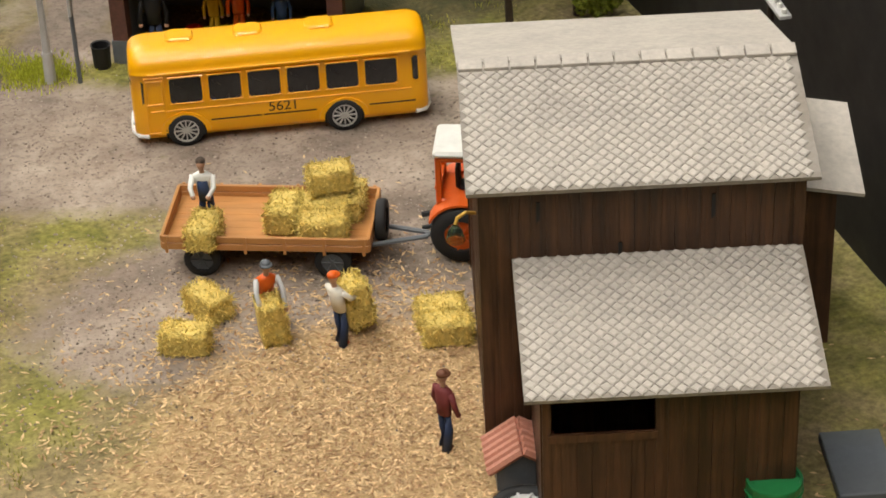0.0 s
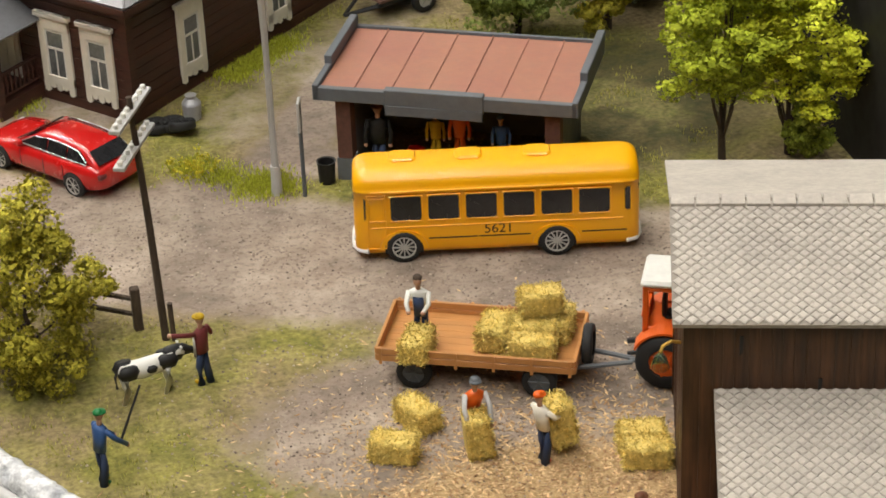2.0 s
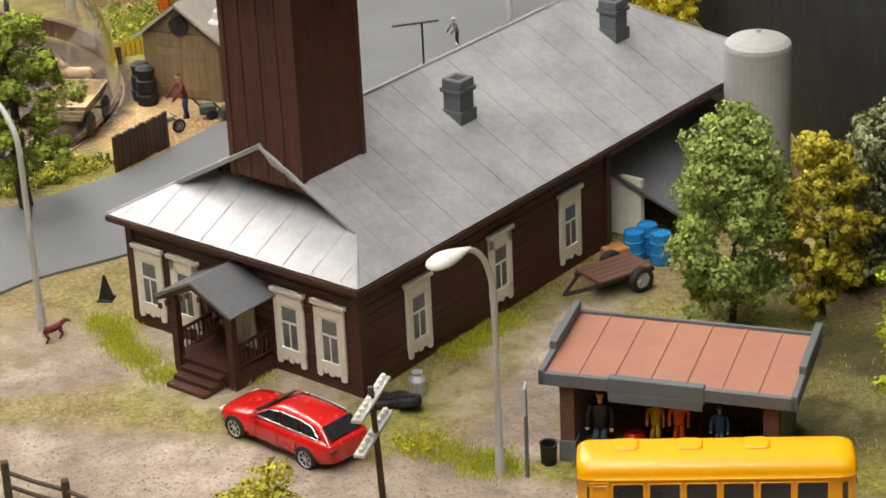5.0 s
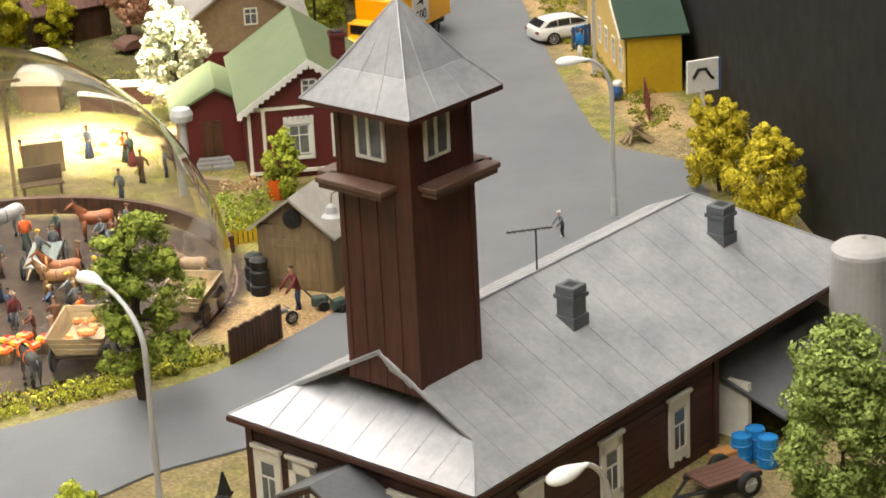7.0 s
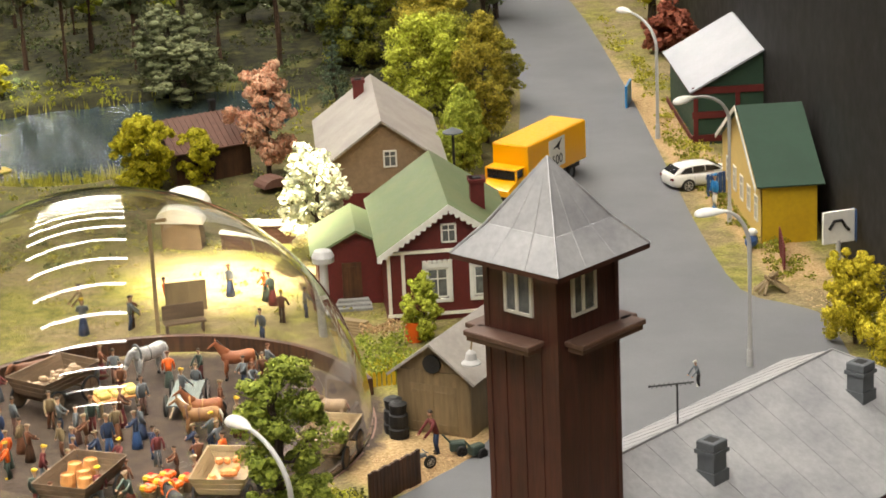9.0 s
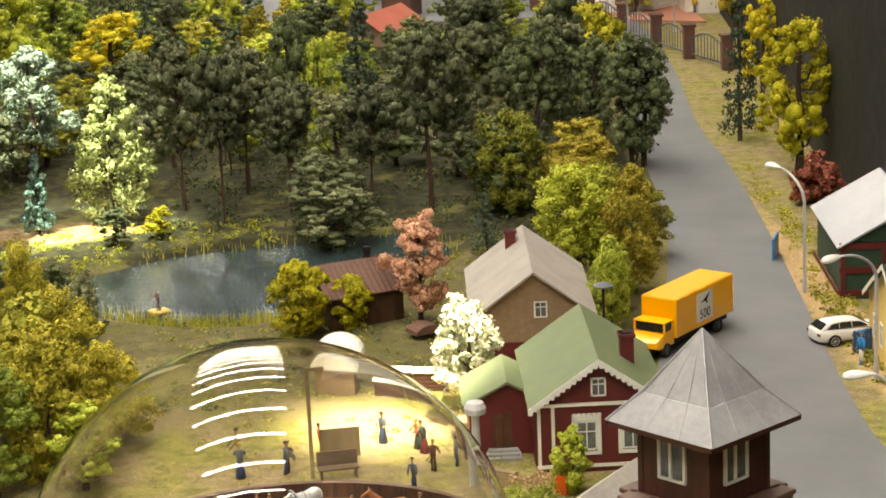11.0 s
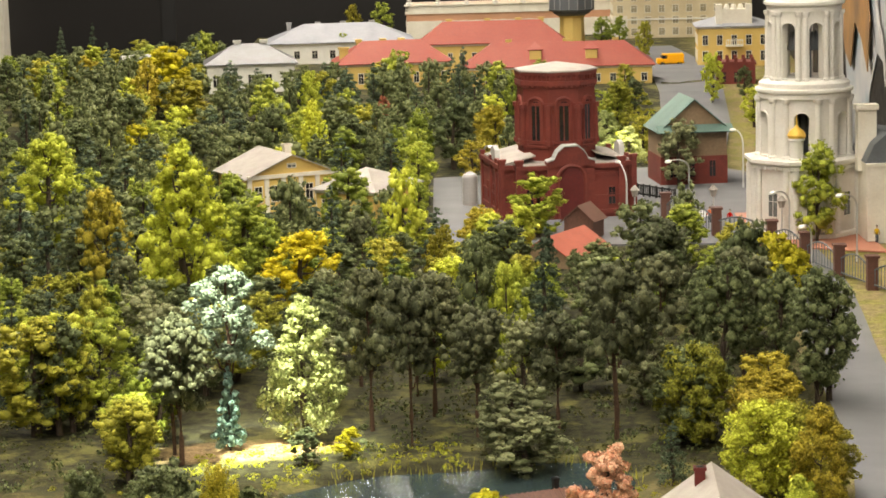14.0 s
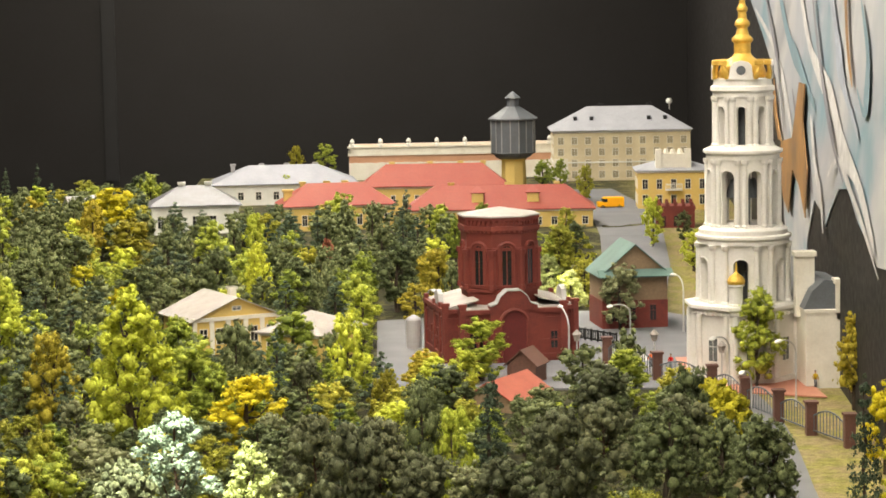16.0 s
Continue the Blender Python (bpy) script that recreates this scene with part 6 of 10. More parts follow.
for x in (-0.05, SL - 0.2):
    bm = B()
    box(bm, x, x + 0.26, -0.1, SD + 0.1, 3.72, 4.4, 0, 0.03)
    box(bm, x - 0.03, x + 0.29, 1.9, SD + 0.1, 4.3, 4.75, 0, 0.03)
    part("side_parapet", bm, "slategrey", sh, "blue-grey stepped parapet")
bm = B()
box(bm, 0, SL, SD - 0.1, SD + 0.08, 3.9, 4.32)
part("rear_parapet", bm, "slategrey", sh)
bm = B()
box(bm, 1.8, SL - 1.6, 1.2, 2.1, 0.35, 0.5)
box(bm, 2.2, 2.4, 1.4, 1.8, 0, 0.35)
box(bm, SL - 2.2, SL - 2.0, 1.4, 1.8, 0, 0.35)
part("bench", bm, "barnwood", sh)
c, s = math.cos(radians(-31)), math.sin(radians(-31))
for x, y, top, hat, hh, z, lab in ((2.3, 0.9, "black", "horsebrown", 3.2, 0, "toy passenger in black coat waiting in the shelter"), (4.5, 1.6, "mustard", "mustard", 2.2, 0.5, "toy passenger in mustard sitting on the bench"), (5.5, 1.6, "orange", "orange", 2.5, 0.5, "toy passenger in orange sitting on the bench"), (7.2, 1.6, "blue", "blue", 2.2, 0.5, "toy passenger in blue sitting on the bench")):
    figure(22.9 + x * c - y * s, 87.3 + x * s + y * c, -115, top, "denim" if z == 0 else top, hat, 0, "down", hh, z, lab)
bm = B()
blob(bm, (0, 0, 0.3), (0.5, 0.35, 0.3), 10)
solo("bag", bm, "red", 22.9 + 3.6 * c - 1.6 * s, 87.3 + 3.6 * s + 1.6 * c, 0.5, 0, "red bag on the shelter bench", "bag")

# ------------------------------------------------------------------ red estate car and other cars
def car(x, y, rz_, key, label, sc=1.0, estate=True):
    t = thing("car", x, y, ground_z(x, y), rz_, label, "car")
    bm = B()
    secs = ((3.58, 0.62, 0.55, 0.82), (3.5, 1.02, 0.4, 0.98), (3.2, 1.28, 0.34, 1.1), (2.5, 1.4, 0.32, 1.22), (1.4, 1.42, 0.3, 1.34), (0.2, 1.42, 0.3, 1.4), (-1.4, 1.43, 0.3, 1.44), (-2.7, 1.42, 0.33, 1.46), (-3.3, 1.3, 0.4, 1.44), (-3.55, 1.05, 0.5, 1.36), (-3.62, 0.7, 0.62, 1.2))
    loft(bm, [[(px, q * w, z0 + (z1 - z0) * h) for q, h in ((-0.7, 0.0), (-0.95, 0.12), (-1.0, 0.38), (-0.985, 0.66), (-0.95, 0.84), (-0.84, 0.97), (-0.45, 1.03), (0.45, 1.03), (0.84, 0.97), (0.95, 0.84), (0.985, 0.66), (1.0, 0.38), (0.95, 0.12), (0.7, 0.0))] for px, w, z0, z1 in secs])
    part("body", bm, key, t, smooth=True)
    tail = -3.3 if estate else -2.4
    bm = B()
    top = ((1.55, 1.2, 1.36, 1.36), (0.95, 1.14, 1.36, 1.68), (0.3, 1.06, 1.38, 1.98), (-0.5, 1.02, 1.4, 2.12), (-1.6, 1.0, 1.42, 2.12), (tail + 0.75, 0.98, 1.43, 2.0), (tail + 0.25, 1.02, 1.43, 1.7), (tail - 0.1, 1.06, 1.42, 1.44))
    loft(bm, [[(px, q * (wb + (0.86 - wb) * h * (z1 - z0) / 0.74), z0 + (z1 - z0) * h - 0.03) for q, h in ((-1.05, 0.0), (-1.06, 0.3), (-1.06, 0.62), (-1.0, 0.88), (-0.7, 1.0), (0.7, 1.0), (1.0, 0.88), (1.06, 0.62), (1.06, 0.3), (1.05, 0.0))] for px, wb, z0, z1 in top])
    part("roof", bm, key, t, smooth=True)
    for s in (-1, 1):
        line = [(1.05, 1.5), (0.35, 1.86), (-0.5, 1.98), (-1.6, 1.98), (tail + 1.0, 1.9), (tail + 0.5, 1.56)]
        for a, b in ((1.0, -0.42), (-0.52, -1.58), (-1.68, tail + 0.55)):
            bm = B()
            up = [(a, np.interp(a, [q[0] for q in line[::-1]], [q[1] for q in line[::-1]]))] + [q for q in line if b < q[0] < a] + [(b, np.interp(b, [q[0] for q in line[::-1]], [q[1] for q in line[::-1]]))]
            ext(bm, [(px, s * (1.205 - (pz - 1.4) * 0.36), pz) for px, pz in up + [(b, 1.5), (a, 1.5)]], (0, -s * 0.12, 0))
            part("side_window", bm, "darkglass", t)
        bm = B()
        tube(bm, [(px, s * (1.2 - (pz - 1.4) * 0.36), pz + 0.03) for px, pz in line], 0.026, 5)
        tube(bm, [(1.05, s * 1.18, 1.47), (-1.0, s * 1.19, 1.48), (tail + 0.5, s * 1.17, 1.5)], 0.022, 5)
        part("window_trim", bm, "chrome", t, "bright metal strip round the side windows")
        bm = B()
        blob(bm, (0.95, s * 1.34, 1.52), (0.12, 0.17, 0.11), 8)
        part("door_mirror", bm, key, t)
        for px in (2.25, -2.2):
            bm = B()
            ext(bm, [(px + 0.62 * math.cos(q), s * 1.44, 0.5 + 0.58 * math.sin(q)) for q in np.linspace(-0.35, math.pi + 0.35, 15)], (0, -s * 0.3, 0))
            part("wheel_arch", bm, "black", t)
        for px in (0.9, -0.47, -1.63):
            bm = B()
            box(bm, px - 0.012, px + 0.012, s * 1.435 - 0.01, s * 1.435 + 0.01, 0.55, 1.3)
            part("door_joint", bm, "maroon" if key == "red" else "grey", t)
    bm = B()
    ext(bm, [(1.42, -1.0, 1.44), (1.42, 1.0, 1.44), (0.5, 0.84, 1.95), (0.5, -0.84, 1.95)], (0.03, 0, 0.05))
    part("windscreen", bm, "darkglass", t)
    bm = B()
    ext(bm, [(tail + 0.02, -0.92, 1.5), (tail + 0.02, 0.92, 1.5), (tail + 0.58, 0.82, 1.96), (tail + 0.58, -0.82, 1.96)], (-0.1, 0, 0.05))
    part("rear_window", bm, "darkglass", t)
    for px in (2.25, -2.2):
        for s in (-1, 1):
            wheel(t, px, s * 1.31, 0.5, 0.53, 0.34, s, "rim", 7, "silver alloy rim", 0.74)
    for s in (-1, 1):
        bm = B()
        box(bm, 3.3, 3.5, s * 0.95 - 0.22, s * 0.95 + 0.22, 0.85, 1.02, 0, 0.04)
        part("headlight", bm, "lampwhite", t)
        bm = B()
        box(bm, -3.62, -3.42, s * 1.0 - 0.2, s * 1.0 + 0.2, 1.0, 1.22, 0, 0.04)
        part("tail_light", bm, "maroon", t)
    t.scale = (sc, sc, sc)
    return t


car(13.25, 92.35, 124, "red", "glossy red estate car parked on the dirt lane", 0.98)
car(43.9, 184.4, 12, "white", "small white car parked on the verge", 0.98)


# ------------------------------------------------------------------ street furniture near the lane
def street_lamp(x, y, hx, hy, hz=10.9, style="cup"):
    t = thing("street_lamp", x, y, ground_z(x, y) - 0.1, 0, "light grey street lamp with curved arm and white head", "street lamp", "street lamps")
    dx, dy = hx - x, hy - y
    bm = B()
    cyl(bm, (0, 0, 0), (0, 0, 1.4), 0.24, 0.2, 10)
    pts = [(0, 0, 1.3), (0, 0, hz - 2.6)] + [(dx * 0.72 * (1 - math.cos(a)), dy * 0.72 * (1 - math.cos(a)), hz - 2.6 + 2.6 * math.sin(a)) for a in np.linspace(0.2, 1.5, 8)]
    tube(bm, pts, 0.16, 8, 0, 0.11)
    part("post", bm, "lampgrey", t)
    d = Vector((dx, dy, 0)).normalized()
    side = Vector((-d.y, d.x, 0))
    c = Vector((dx * 0.7, dy * 0.7, hz))
    bm = B()
    loft(bm, [[c + d * q + side * (w * math.cos(k)) + Vector((0, 0, 0.75 * w * math.sin(k) * (1.0 if math.sin(k) > 0 else 0.55) - 0.06 * q)) for k in np.linspace(0, 2 * math.pi, 15)[:-1]] for q, w in ((-0.25, 0.1), (0.0, 0.17), (0.5, 0.36), (1.1, 0.5), (1.6, 0.44), (1.85, 0.28), (1.95, 0.06))], 3)
    part("head", bm, "lampwhite", t, "white drop-shaped lamp head", True)
    return t


street_lamp(21.0, 86.9, 19.2, 85.9, 10.8)
street_lamp(3.6, 106.9, 1.2, 111.5, 11.8)
street_lamp(36.0, 141.8, 33.7, 142.0, 10.9)
street_lamp(43.5, 199.6, 41.4, 205.0, 10.9)
street_lamp(43.0, 173.1, 38.3, 170.5, 10.9)
for bx, by, hx, hy in ((3.4, 420, 4.8, 412.4), (26.0, 378.8, 25.2, 390), (38.1, 395, 32.5, 384.0), (51.8, 427.4, 50.4, 430.4), (48.7, 352.0, 44.5, 345), (58, 346, 54, 341), (46.5, 318, 44.0, 312)):
    street_lamp(bx, by, hx, hy)

pole = thing("utility_pole", 14.5, 77.7, 0, 0, "dark wooden utility pole with two pale crossarms", "utility pole")
bm = B()
tube(bm, [(0, 0, -0.3), (-0.15, 0.05, 5), (-0.35, 0.1, 9.8)], 0.155, 9, 0, 0.11)
tube(bm, [(0.25, -0.2, 0), (0.22, -0.2, 1.6)], 0.1, 7)
part("post", bm, "bark", pole)
for z in (9.3, 7.9):
    bm = B()
    m = Matrix.Translation((-0.35, 0.1, z)) @ Matrix.Rotation(radians(61), 4, "Z")
    box(bm, -1.75, 1.75, -0.21, 0.21, -0.07, 0.07, 0, 0.02, m)
    arm = part("crossarm", bm, "lampgrey", pole, "pale grey crossarm")
    for k in range(8):
        bm = B()
        q = m @ Vector((-1.5 + 0.42 * k + (0.06 if k > 3 else -0.06), 0, 0))
        lathe(bm, [(0.04, q.z + 0.05), (0.1, q.z + 0.08), (0.085, q.z + 0.14), (0.1, q.z + 0.18), (0.09, q.z + 0.24), (0.03, q.z + 0.27)], 9, 0, q.x, q.y)
        part("insulator", bm, "white", arm)
ob = copy_thing(pole, P(41.25, 67.25, 0, 0, 0, 17))
tagged(ob, "dark utility pole with pale crossarms behind the barn")

bm = B()
cyl(bm, (0, 0, 0), (0, 0, 4.0), 0.09, 0.08, 8)
sg = thing("bus_stop_sign", 22.0, 86.3, 0, 0, "thin dark bus stop pole with a small sign", "sign")
part("pole", bm, "slategrey", sg)
bm = B()
box(bm, -0.06, 0.06, -0.35, 0.35, 3.0, 4.3, 0, 0.03, Matrix.Rotation(radians(-20), 4, "Z"))
part("plate", bm, "lampgrey", sg)
bm = B()
lathe(bm, [(0.3, 0), (0.34, 0.1), (0.38, 0.95), (0.41, 1.0), (0.33, 0.98), (0.3, 0.2)], 12)
solo("litter_bin", bm, "black", 23.15, 87.1, 0, 0, "dark grey litter bin at the shelter", "bin")
# fence of dark rails round the meadow
fn = thing("fence", 0, 0, 0, 0, "dark wooden post and rail fence along the lane", "fence")
fpts = [(1.0, 91.2), (3.3, 88.9), (5.2, 86.6), (6.1, 85.3), (8.6, 83.2), (11.2, 81.0), (13.7, 78.8)]
for k, (x, y) in enumerate(fpts):
    bm = B()
    box(bm, x - 0.17, x + 0.17, y - 0.17, y + 0.17, -0.2, 1.75, 0, 0.04)
    part("post", bm, "bark", fn)
for (x0, y0), (x1, y1) in zip(fpts, fpts[1:]):
    for z in (0.6, 1.25):
        bm = B()
        tube(bm, [(x0, y0, z), ((x0 + x1) / 2, (y0 + y1) / 2, z - 0.05), (x1, y1, z)], 0.1, 5)
        part("rail", bm, "bark", fn)
# can and tyres by the house corner
bm = B()
lathe(bm, [(0.38, 0), (0.42, 0.7), (0.38, 0.78), (0.22, 0.96), (0.22, 1.06), (0.27, 1.1)], 14)
solo("milk_can", bm, "tin", 19.3, 94.9, 0, 0, "dull grey milk can at the house corner", "can")
for k, (x, y, rx) in enumerate(((18.3, 94.2, 90), (17.6, 94.3, 90), (18.6, 93.6, 75))):
    ty = thing("tyre", x, y, 0.22 + 0.2 * (k == 2), 0, "old black tyre lying by the house wall", "tyre", "tyres")
    w_ = wheel(ty, 0, 0, 0, 0.58, 0.38, 1, "black", 4)
    w_.rotation_euler = (radians(rx), 0, 0)
# handcart behind the house
ct = thing("cart", 30.8, 102.6, 0, 20, "brown two-wheeled farm cart with a dark frame", "cart")
bm = B()
for k in range(5):
    box(bm, -1.6, 1.6, -1.0 + k * 0.4 + 0.015, -0.6 + k * 0.4 - 0.015, 0.95, 1.08)
part("bed", bm, "brownroof", ct)
bm = B()
for s in (-1, 1):
    box(bm, -1.7, 1.7, s * 0.85 - 0.1, s * 0.85 + 0.1, 0.75, 0.95)
    tube(bm, [(-1.6, s * 0.8, 0.8), (-3.0, 0, 0.5)], 0.1, 6)
cyl(bm, (0.7, -1.2, 0.65), (0.7, 1.2, 0.65), 0.09, None, 7)
part("frame", bm, "black", ct)
for s in (-1, 1):
    wheel(ct, 0.7, s * 1.2, 0.66, 0.66, 0.4, s, "lampgrey", 6)
# white lorry with black spots at the table's edge, a thick crusted pipe along its top
ml = thing("lorry", 5.1, 65.6, 0, -62.0, "white lorry with black spots and a crusted top pipe", "lorry")
bm = B()
box(bm, -7.0, 7.0, -1.5, 1.7, 0.9, 3.5, 0, 0.25)
part("body", bm, "white", ml)
lr = random.Random(3)
for k in range(26):
    bm = B()
    blob(bm, (lr.uniform(-6.5, 6.5), lr.uniform(-1.3, 1.3), 3.48), (lr.uniform(0.3, 0.7), lr.uniform(0.2, 0.5), 0.06), 10)
    part("spot", bm, "black", ml)
for y, z, rad, key in ((2.1, 3.9, 0.5, "crust"), (1.35, 3.75, 0.26, "lampgrey")):
    bm = B()
    rings(bm, [[(-7.0 + k * 0.14, y + rad * (1 + lr.uniform(-0.1, 0.1)) * math.cos(a), z + rad * (1 + lr.uniform(-0.1, 0.1)) * math.sin(a)) for a in np.linspace(0, 2 * math.pi, 13)[:-1]] for k in range(101)])
    part("pipe", bm, key, ml, "crusted white and grey pipe" if key == "crust" else "", True)
bm = B()
box(bm, -6.8, 6.8, -1.2, 1.5, 0.5, 0.95)
part("chassis", bm, "black", ml)
for x in (-4.6, 4.6):
    for s in (-1, 1):
        wheel(ml, x, s * 1.35, 0.65, 0.65, 0.4, s, "slategrey", 6)

# ------------------------------------------------------------------ blades and straw on the ground
gr = np.random.default_rng(21)


def blades(name, leaf, spots, n, spread, h, label):
    """Upright thin grass blades in tufts."""
    v, f = [], []
    for x, y in spots:
        for _ in range(n):
            px, py = x + gr.normal() * spread, y + gr.normal() * spread
            z = ground_z(px, py) - 0.03
            a, q = gr.uniform(0, 6.283), h * gr.uniform(0.5, 1.3)
            dx, dy = gr.normal() * 0.3 * q, gr.normal() * 0.3 * q
            b = len(v)
            v += [(px - 0.028 * math.cos(a), py - 0.028 * math.sin(a), z), (px + 0.028 * math.cos(a), py + 0.028 * math.sin(a), z), (px + dx, py + dy, z + q)]
            f.append((b, b + 1, b + 2))
    return tagged(link_mesh(name, raw_mesh(name, v, f, ["lf:" + leaf])), label, "grass", kind="stuff")


def meadow(n, x0, x1, y0, y1, far=0.25):
    out = []
    for x, y in zip(gr.uniform(x0, x1, n), gr.uniform(y0, y1, n)):
        d, s, w, m = zone_of(x, y)
        if max(d, s, m) < far and seg_dist(x, y, ROAD + ROAD[:1]) > 0.6 and noise.noise((x * 0.35, y * 0.35, 5)) > -0.12 and not (-25 < x < 40 and 124 - 5 < y < 124 + 5 and x > 8):
            out.append((x, y))
    return out


blades("grass_tufts", "grass", meadow(2600, -26, 40, 62, 108) + meadow(900, -26, 14, 120, 200), 16, 0.3, 0.2, "short olive grass tufts on the turf")
blades("bright_tufts", "brightgrass", [(7.8, 102.0), (8.6, 100.2), (7.0, 104.4), (7.3, 103.2), (20.8, 88.3), (21.3, 87.4), (7.0, 105.6), (6.4, 106.6), (22.0, 98.3), (22.9, 99.1), (23.8, 99.9), (24.8, 100.7), (12.4, 98.9), (20.2, 87.6), (19.4, 89.2), (18.2, 90.2)], 800, 0.5, 0.28, "bright yellow-green grass tufts beside the house")
v, f = leaf_quads(gr, [(18.2 + gr.normal() * 0.5, 89.8 + gr.normal() * 0.5, 0.5) for _ in range(26)], [0.2] * 26, 10, 0.08)
tagged(link_mesh("small_flowers", raw_mesh("small_flowers", v, f, ["lf:yellow"])), "small yellow flowers at the house corner", "flowers", kind="stuff")
v, f = [], []
for _ in range(11000):  # coarse grit on the lane and the yard's edge
    t = gr.uniform(0, len(LANE) - 1.001)
    (x0, y0), (x1, y1) = LANE[int(t)], LANE[int(t) + 1]
    q = t - int(t)
    x, y = x0 + (x1 - x0) * q + gr.normal() * 2.2, y0 + (y1 - y0) * q + gr.normal() * 2.6
    if gr.random() < 0.45:
        x, y = 24 + gr.normal() * 5.5, 70 + gr.normal() * 3.6
    z, w = ground_z(x, y), gr.uniform(0.025, 0.08)
    a, b = gr.uniform(0, 6.283), len(v)
    v += [(x + w * math.cos(a + k * 1.57), y + w * math.sin(a + k * 1.57), z - 0.01) for k in range(4)] + [(x, y, z + w * 0.7)]
    f += [(b + k, b + (k + 1) % 4, b + 4) for k in range(4)]
tagged(link_mesh("grit", raw_mesh("grit", v, f, ["lf:grit"])), "coarse brown and grey grit on the dirt lane", "grit", kind="stuff")
v, f = [], []
for _ in range(17000):
    a, q = gr.uniform(0, 6.283), gr.normal(size=2)
    x, y = 24.2 + q[0] * 4.6, 61.0 + q[1] * 4.4
    if gr.random() < 0.1:
        x, y = gr.uniform(10, 17), gr.uniform(127, 133)
    elif gr.random() < 0.1:
        x, y = gr.uniform(43.2, 46.4), gr.uniform(152, 215)
    z, ln, wd = ground_z(x, y) + 0.02, gr.uniform(0.06, 0.2), gr.uniform(0.025, 0.06)
    c, s, b = math.cos(a), math.sin(a), len(v)
    v += [(x - c * ln, y - s * ln, z), (x + s * wd, y - c * wd, z + 0.02), (x + c * ln, y + s * ln, z + gr.uniform(0, 0.09)), (x - s * wd, y + c * wd, z + 0.02)]
    f.append((b, b + 1, b + 2, b + 3))
tagged(link_mesh("loose_straw", raw_mesh("loose_straw", v, f, ["lf:straw"])), "loose yellow straw scattered over the yard", "straw", kind="stuff")


# ------------------------------------------------------------------ village street
def simple_window(w, h, frame="white", cross=True, pane="paneglass", depth=0.08):
    bm = B()
    t = min(0.13, w * 0.14)
    for x0, x1, z0, z1 in ((-w / 2, -w / 2 + t, 0, h), (w / 2 - t, w / 2, 0, h), (-w / 2, w / 2, 0, t), (-w / 2, w / 2, h - t, h)):
        box(bm, x0, x1, -depth, 0.03, z0, z1)
    if cross:
        box(bm, -t * 0.3, t * 0.3, -depth * 0.8, 0.02, 0, h)
        box(bm, -w / 2, w / 2, -depth * 0.8, 0.02, h * 0.62, h * 0.62 + t * 0.6)
    out = {"frame": mesh_of("frame", bm, frame)}
    bm = B()
    box(bm, -w / 2 + t * 0.5, w / 2 - t * 0.5, -depth * 0.4, 0.0, t * 0.5, h - t * 0.5)
    out["pane"] = mesh_of("pane", bm, pane)
    return out


def gable_house(name, x, y, rz_, L, W, H, R, wall, roof, label, over=0.5, z=0.0, base=None, ridge_along="x", thick=0.16):
    """Walls, two roof planes and gables; x runs along the ridge, centred on the plan."""
    t = thing(name, x, y, z, rz_, label, "house")
    bm = B()
    box(bm, -L / 2, L / 2, -W / 2, W / 2, -0.3, H)
    for s in (-1, 1):
        ext(bm, [(s * L / 2, -W / 2, H - 0.02), (s * L / 2, W / 2, H - 0.02), (s * L / 2, 0, R - 0.1)], (-s * 0.2, 0, 0))
    part("wall", bm, wall, t)
    k = (R - H) / (W / 2)
    for s in (-1, 1):
        bm = B()
        plate(bm, [(-L / 2 - over, 0, R + 0.04), (L / 2 + over, 0, R + 0.04), (L / 2 + over, s * (W / 2 + over), H - k * over + 0.04), (-L / 2 - over, s * (W / 2 + over), H - k * over + 0.04)], thick)
        part("roof", bm, roof, t)
    if base:
        bm = B()
        box(bm, -L / 2 - 0.06, L / 2 + 0.06, -W / 2 - 0.06, W / 2 + 0.06, -0.3, 0.5)
        part("plinth", bm, base, t)
    return t


def barge(t, L, W, H, R, key, over=0.5, wdt=0.3, end=-1, scallops=0):
    k = (R - H) / (W / 2)
    for s in (-1, 1):
        bm = B()
        x0 = end * (L / 2 + over)
        ext(bm, [(x0, 0, R + 0.03), (x0, s * (W / 2 + over), H - k * over + 0.03), (x0, s * (W / 2 + over), H - k * over - wdt), (x0, 0, R - wdt)], (end * 0.08, 0, 0))
        part("bargeboard", bm, key, t)
        for j in range(scallops):
            y = s * (W / 2 + over) * (j + 0.5) / scallops
            bm = B()
            cyl(bm, (x0, y, R - k * abs(y) - wdt + 0.02), (x0 + end * 0.07, y, R - k * abs(y) - wdt + 0.02), 0.17, None, 8)
            part("scallop", bm, key, t)


def chimney(t, x, y, z0, z1, key, w=0.9):
    bm = B()
    box(bm, x - w / 2, x + w / 2, y - w / 2, y + w / 2, z0, z1)
    box(bm, x - w * 0.62, x + w * 0.62, y - w * 0.62, y + w * 0.62, z1 - 0.25, z1)
    box(bm, x - w * 0.3, x + w * 0.3, y - w * 0.3, y + w * 0.3, z1, z1 + 0.05, 1)
    part("chimney", bm, [key, "black"], t)


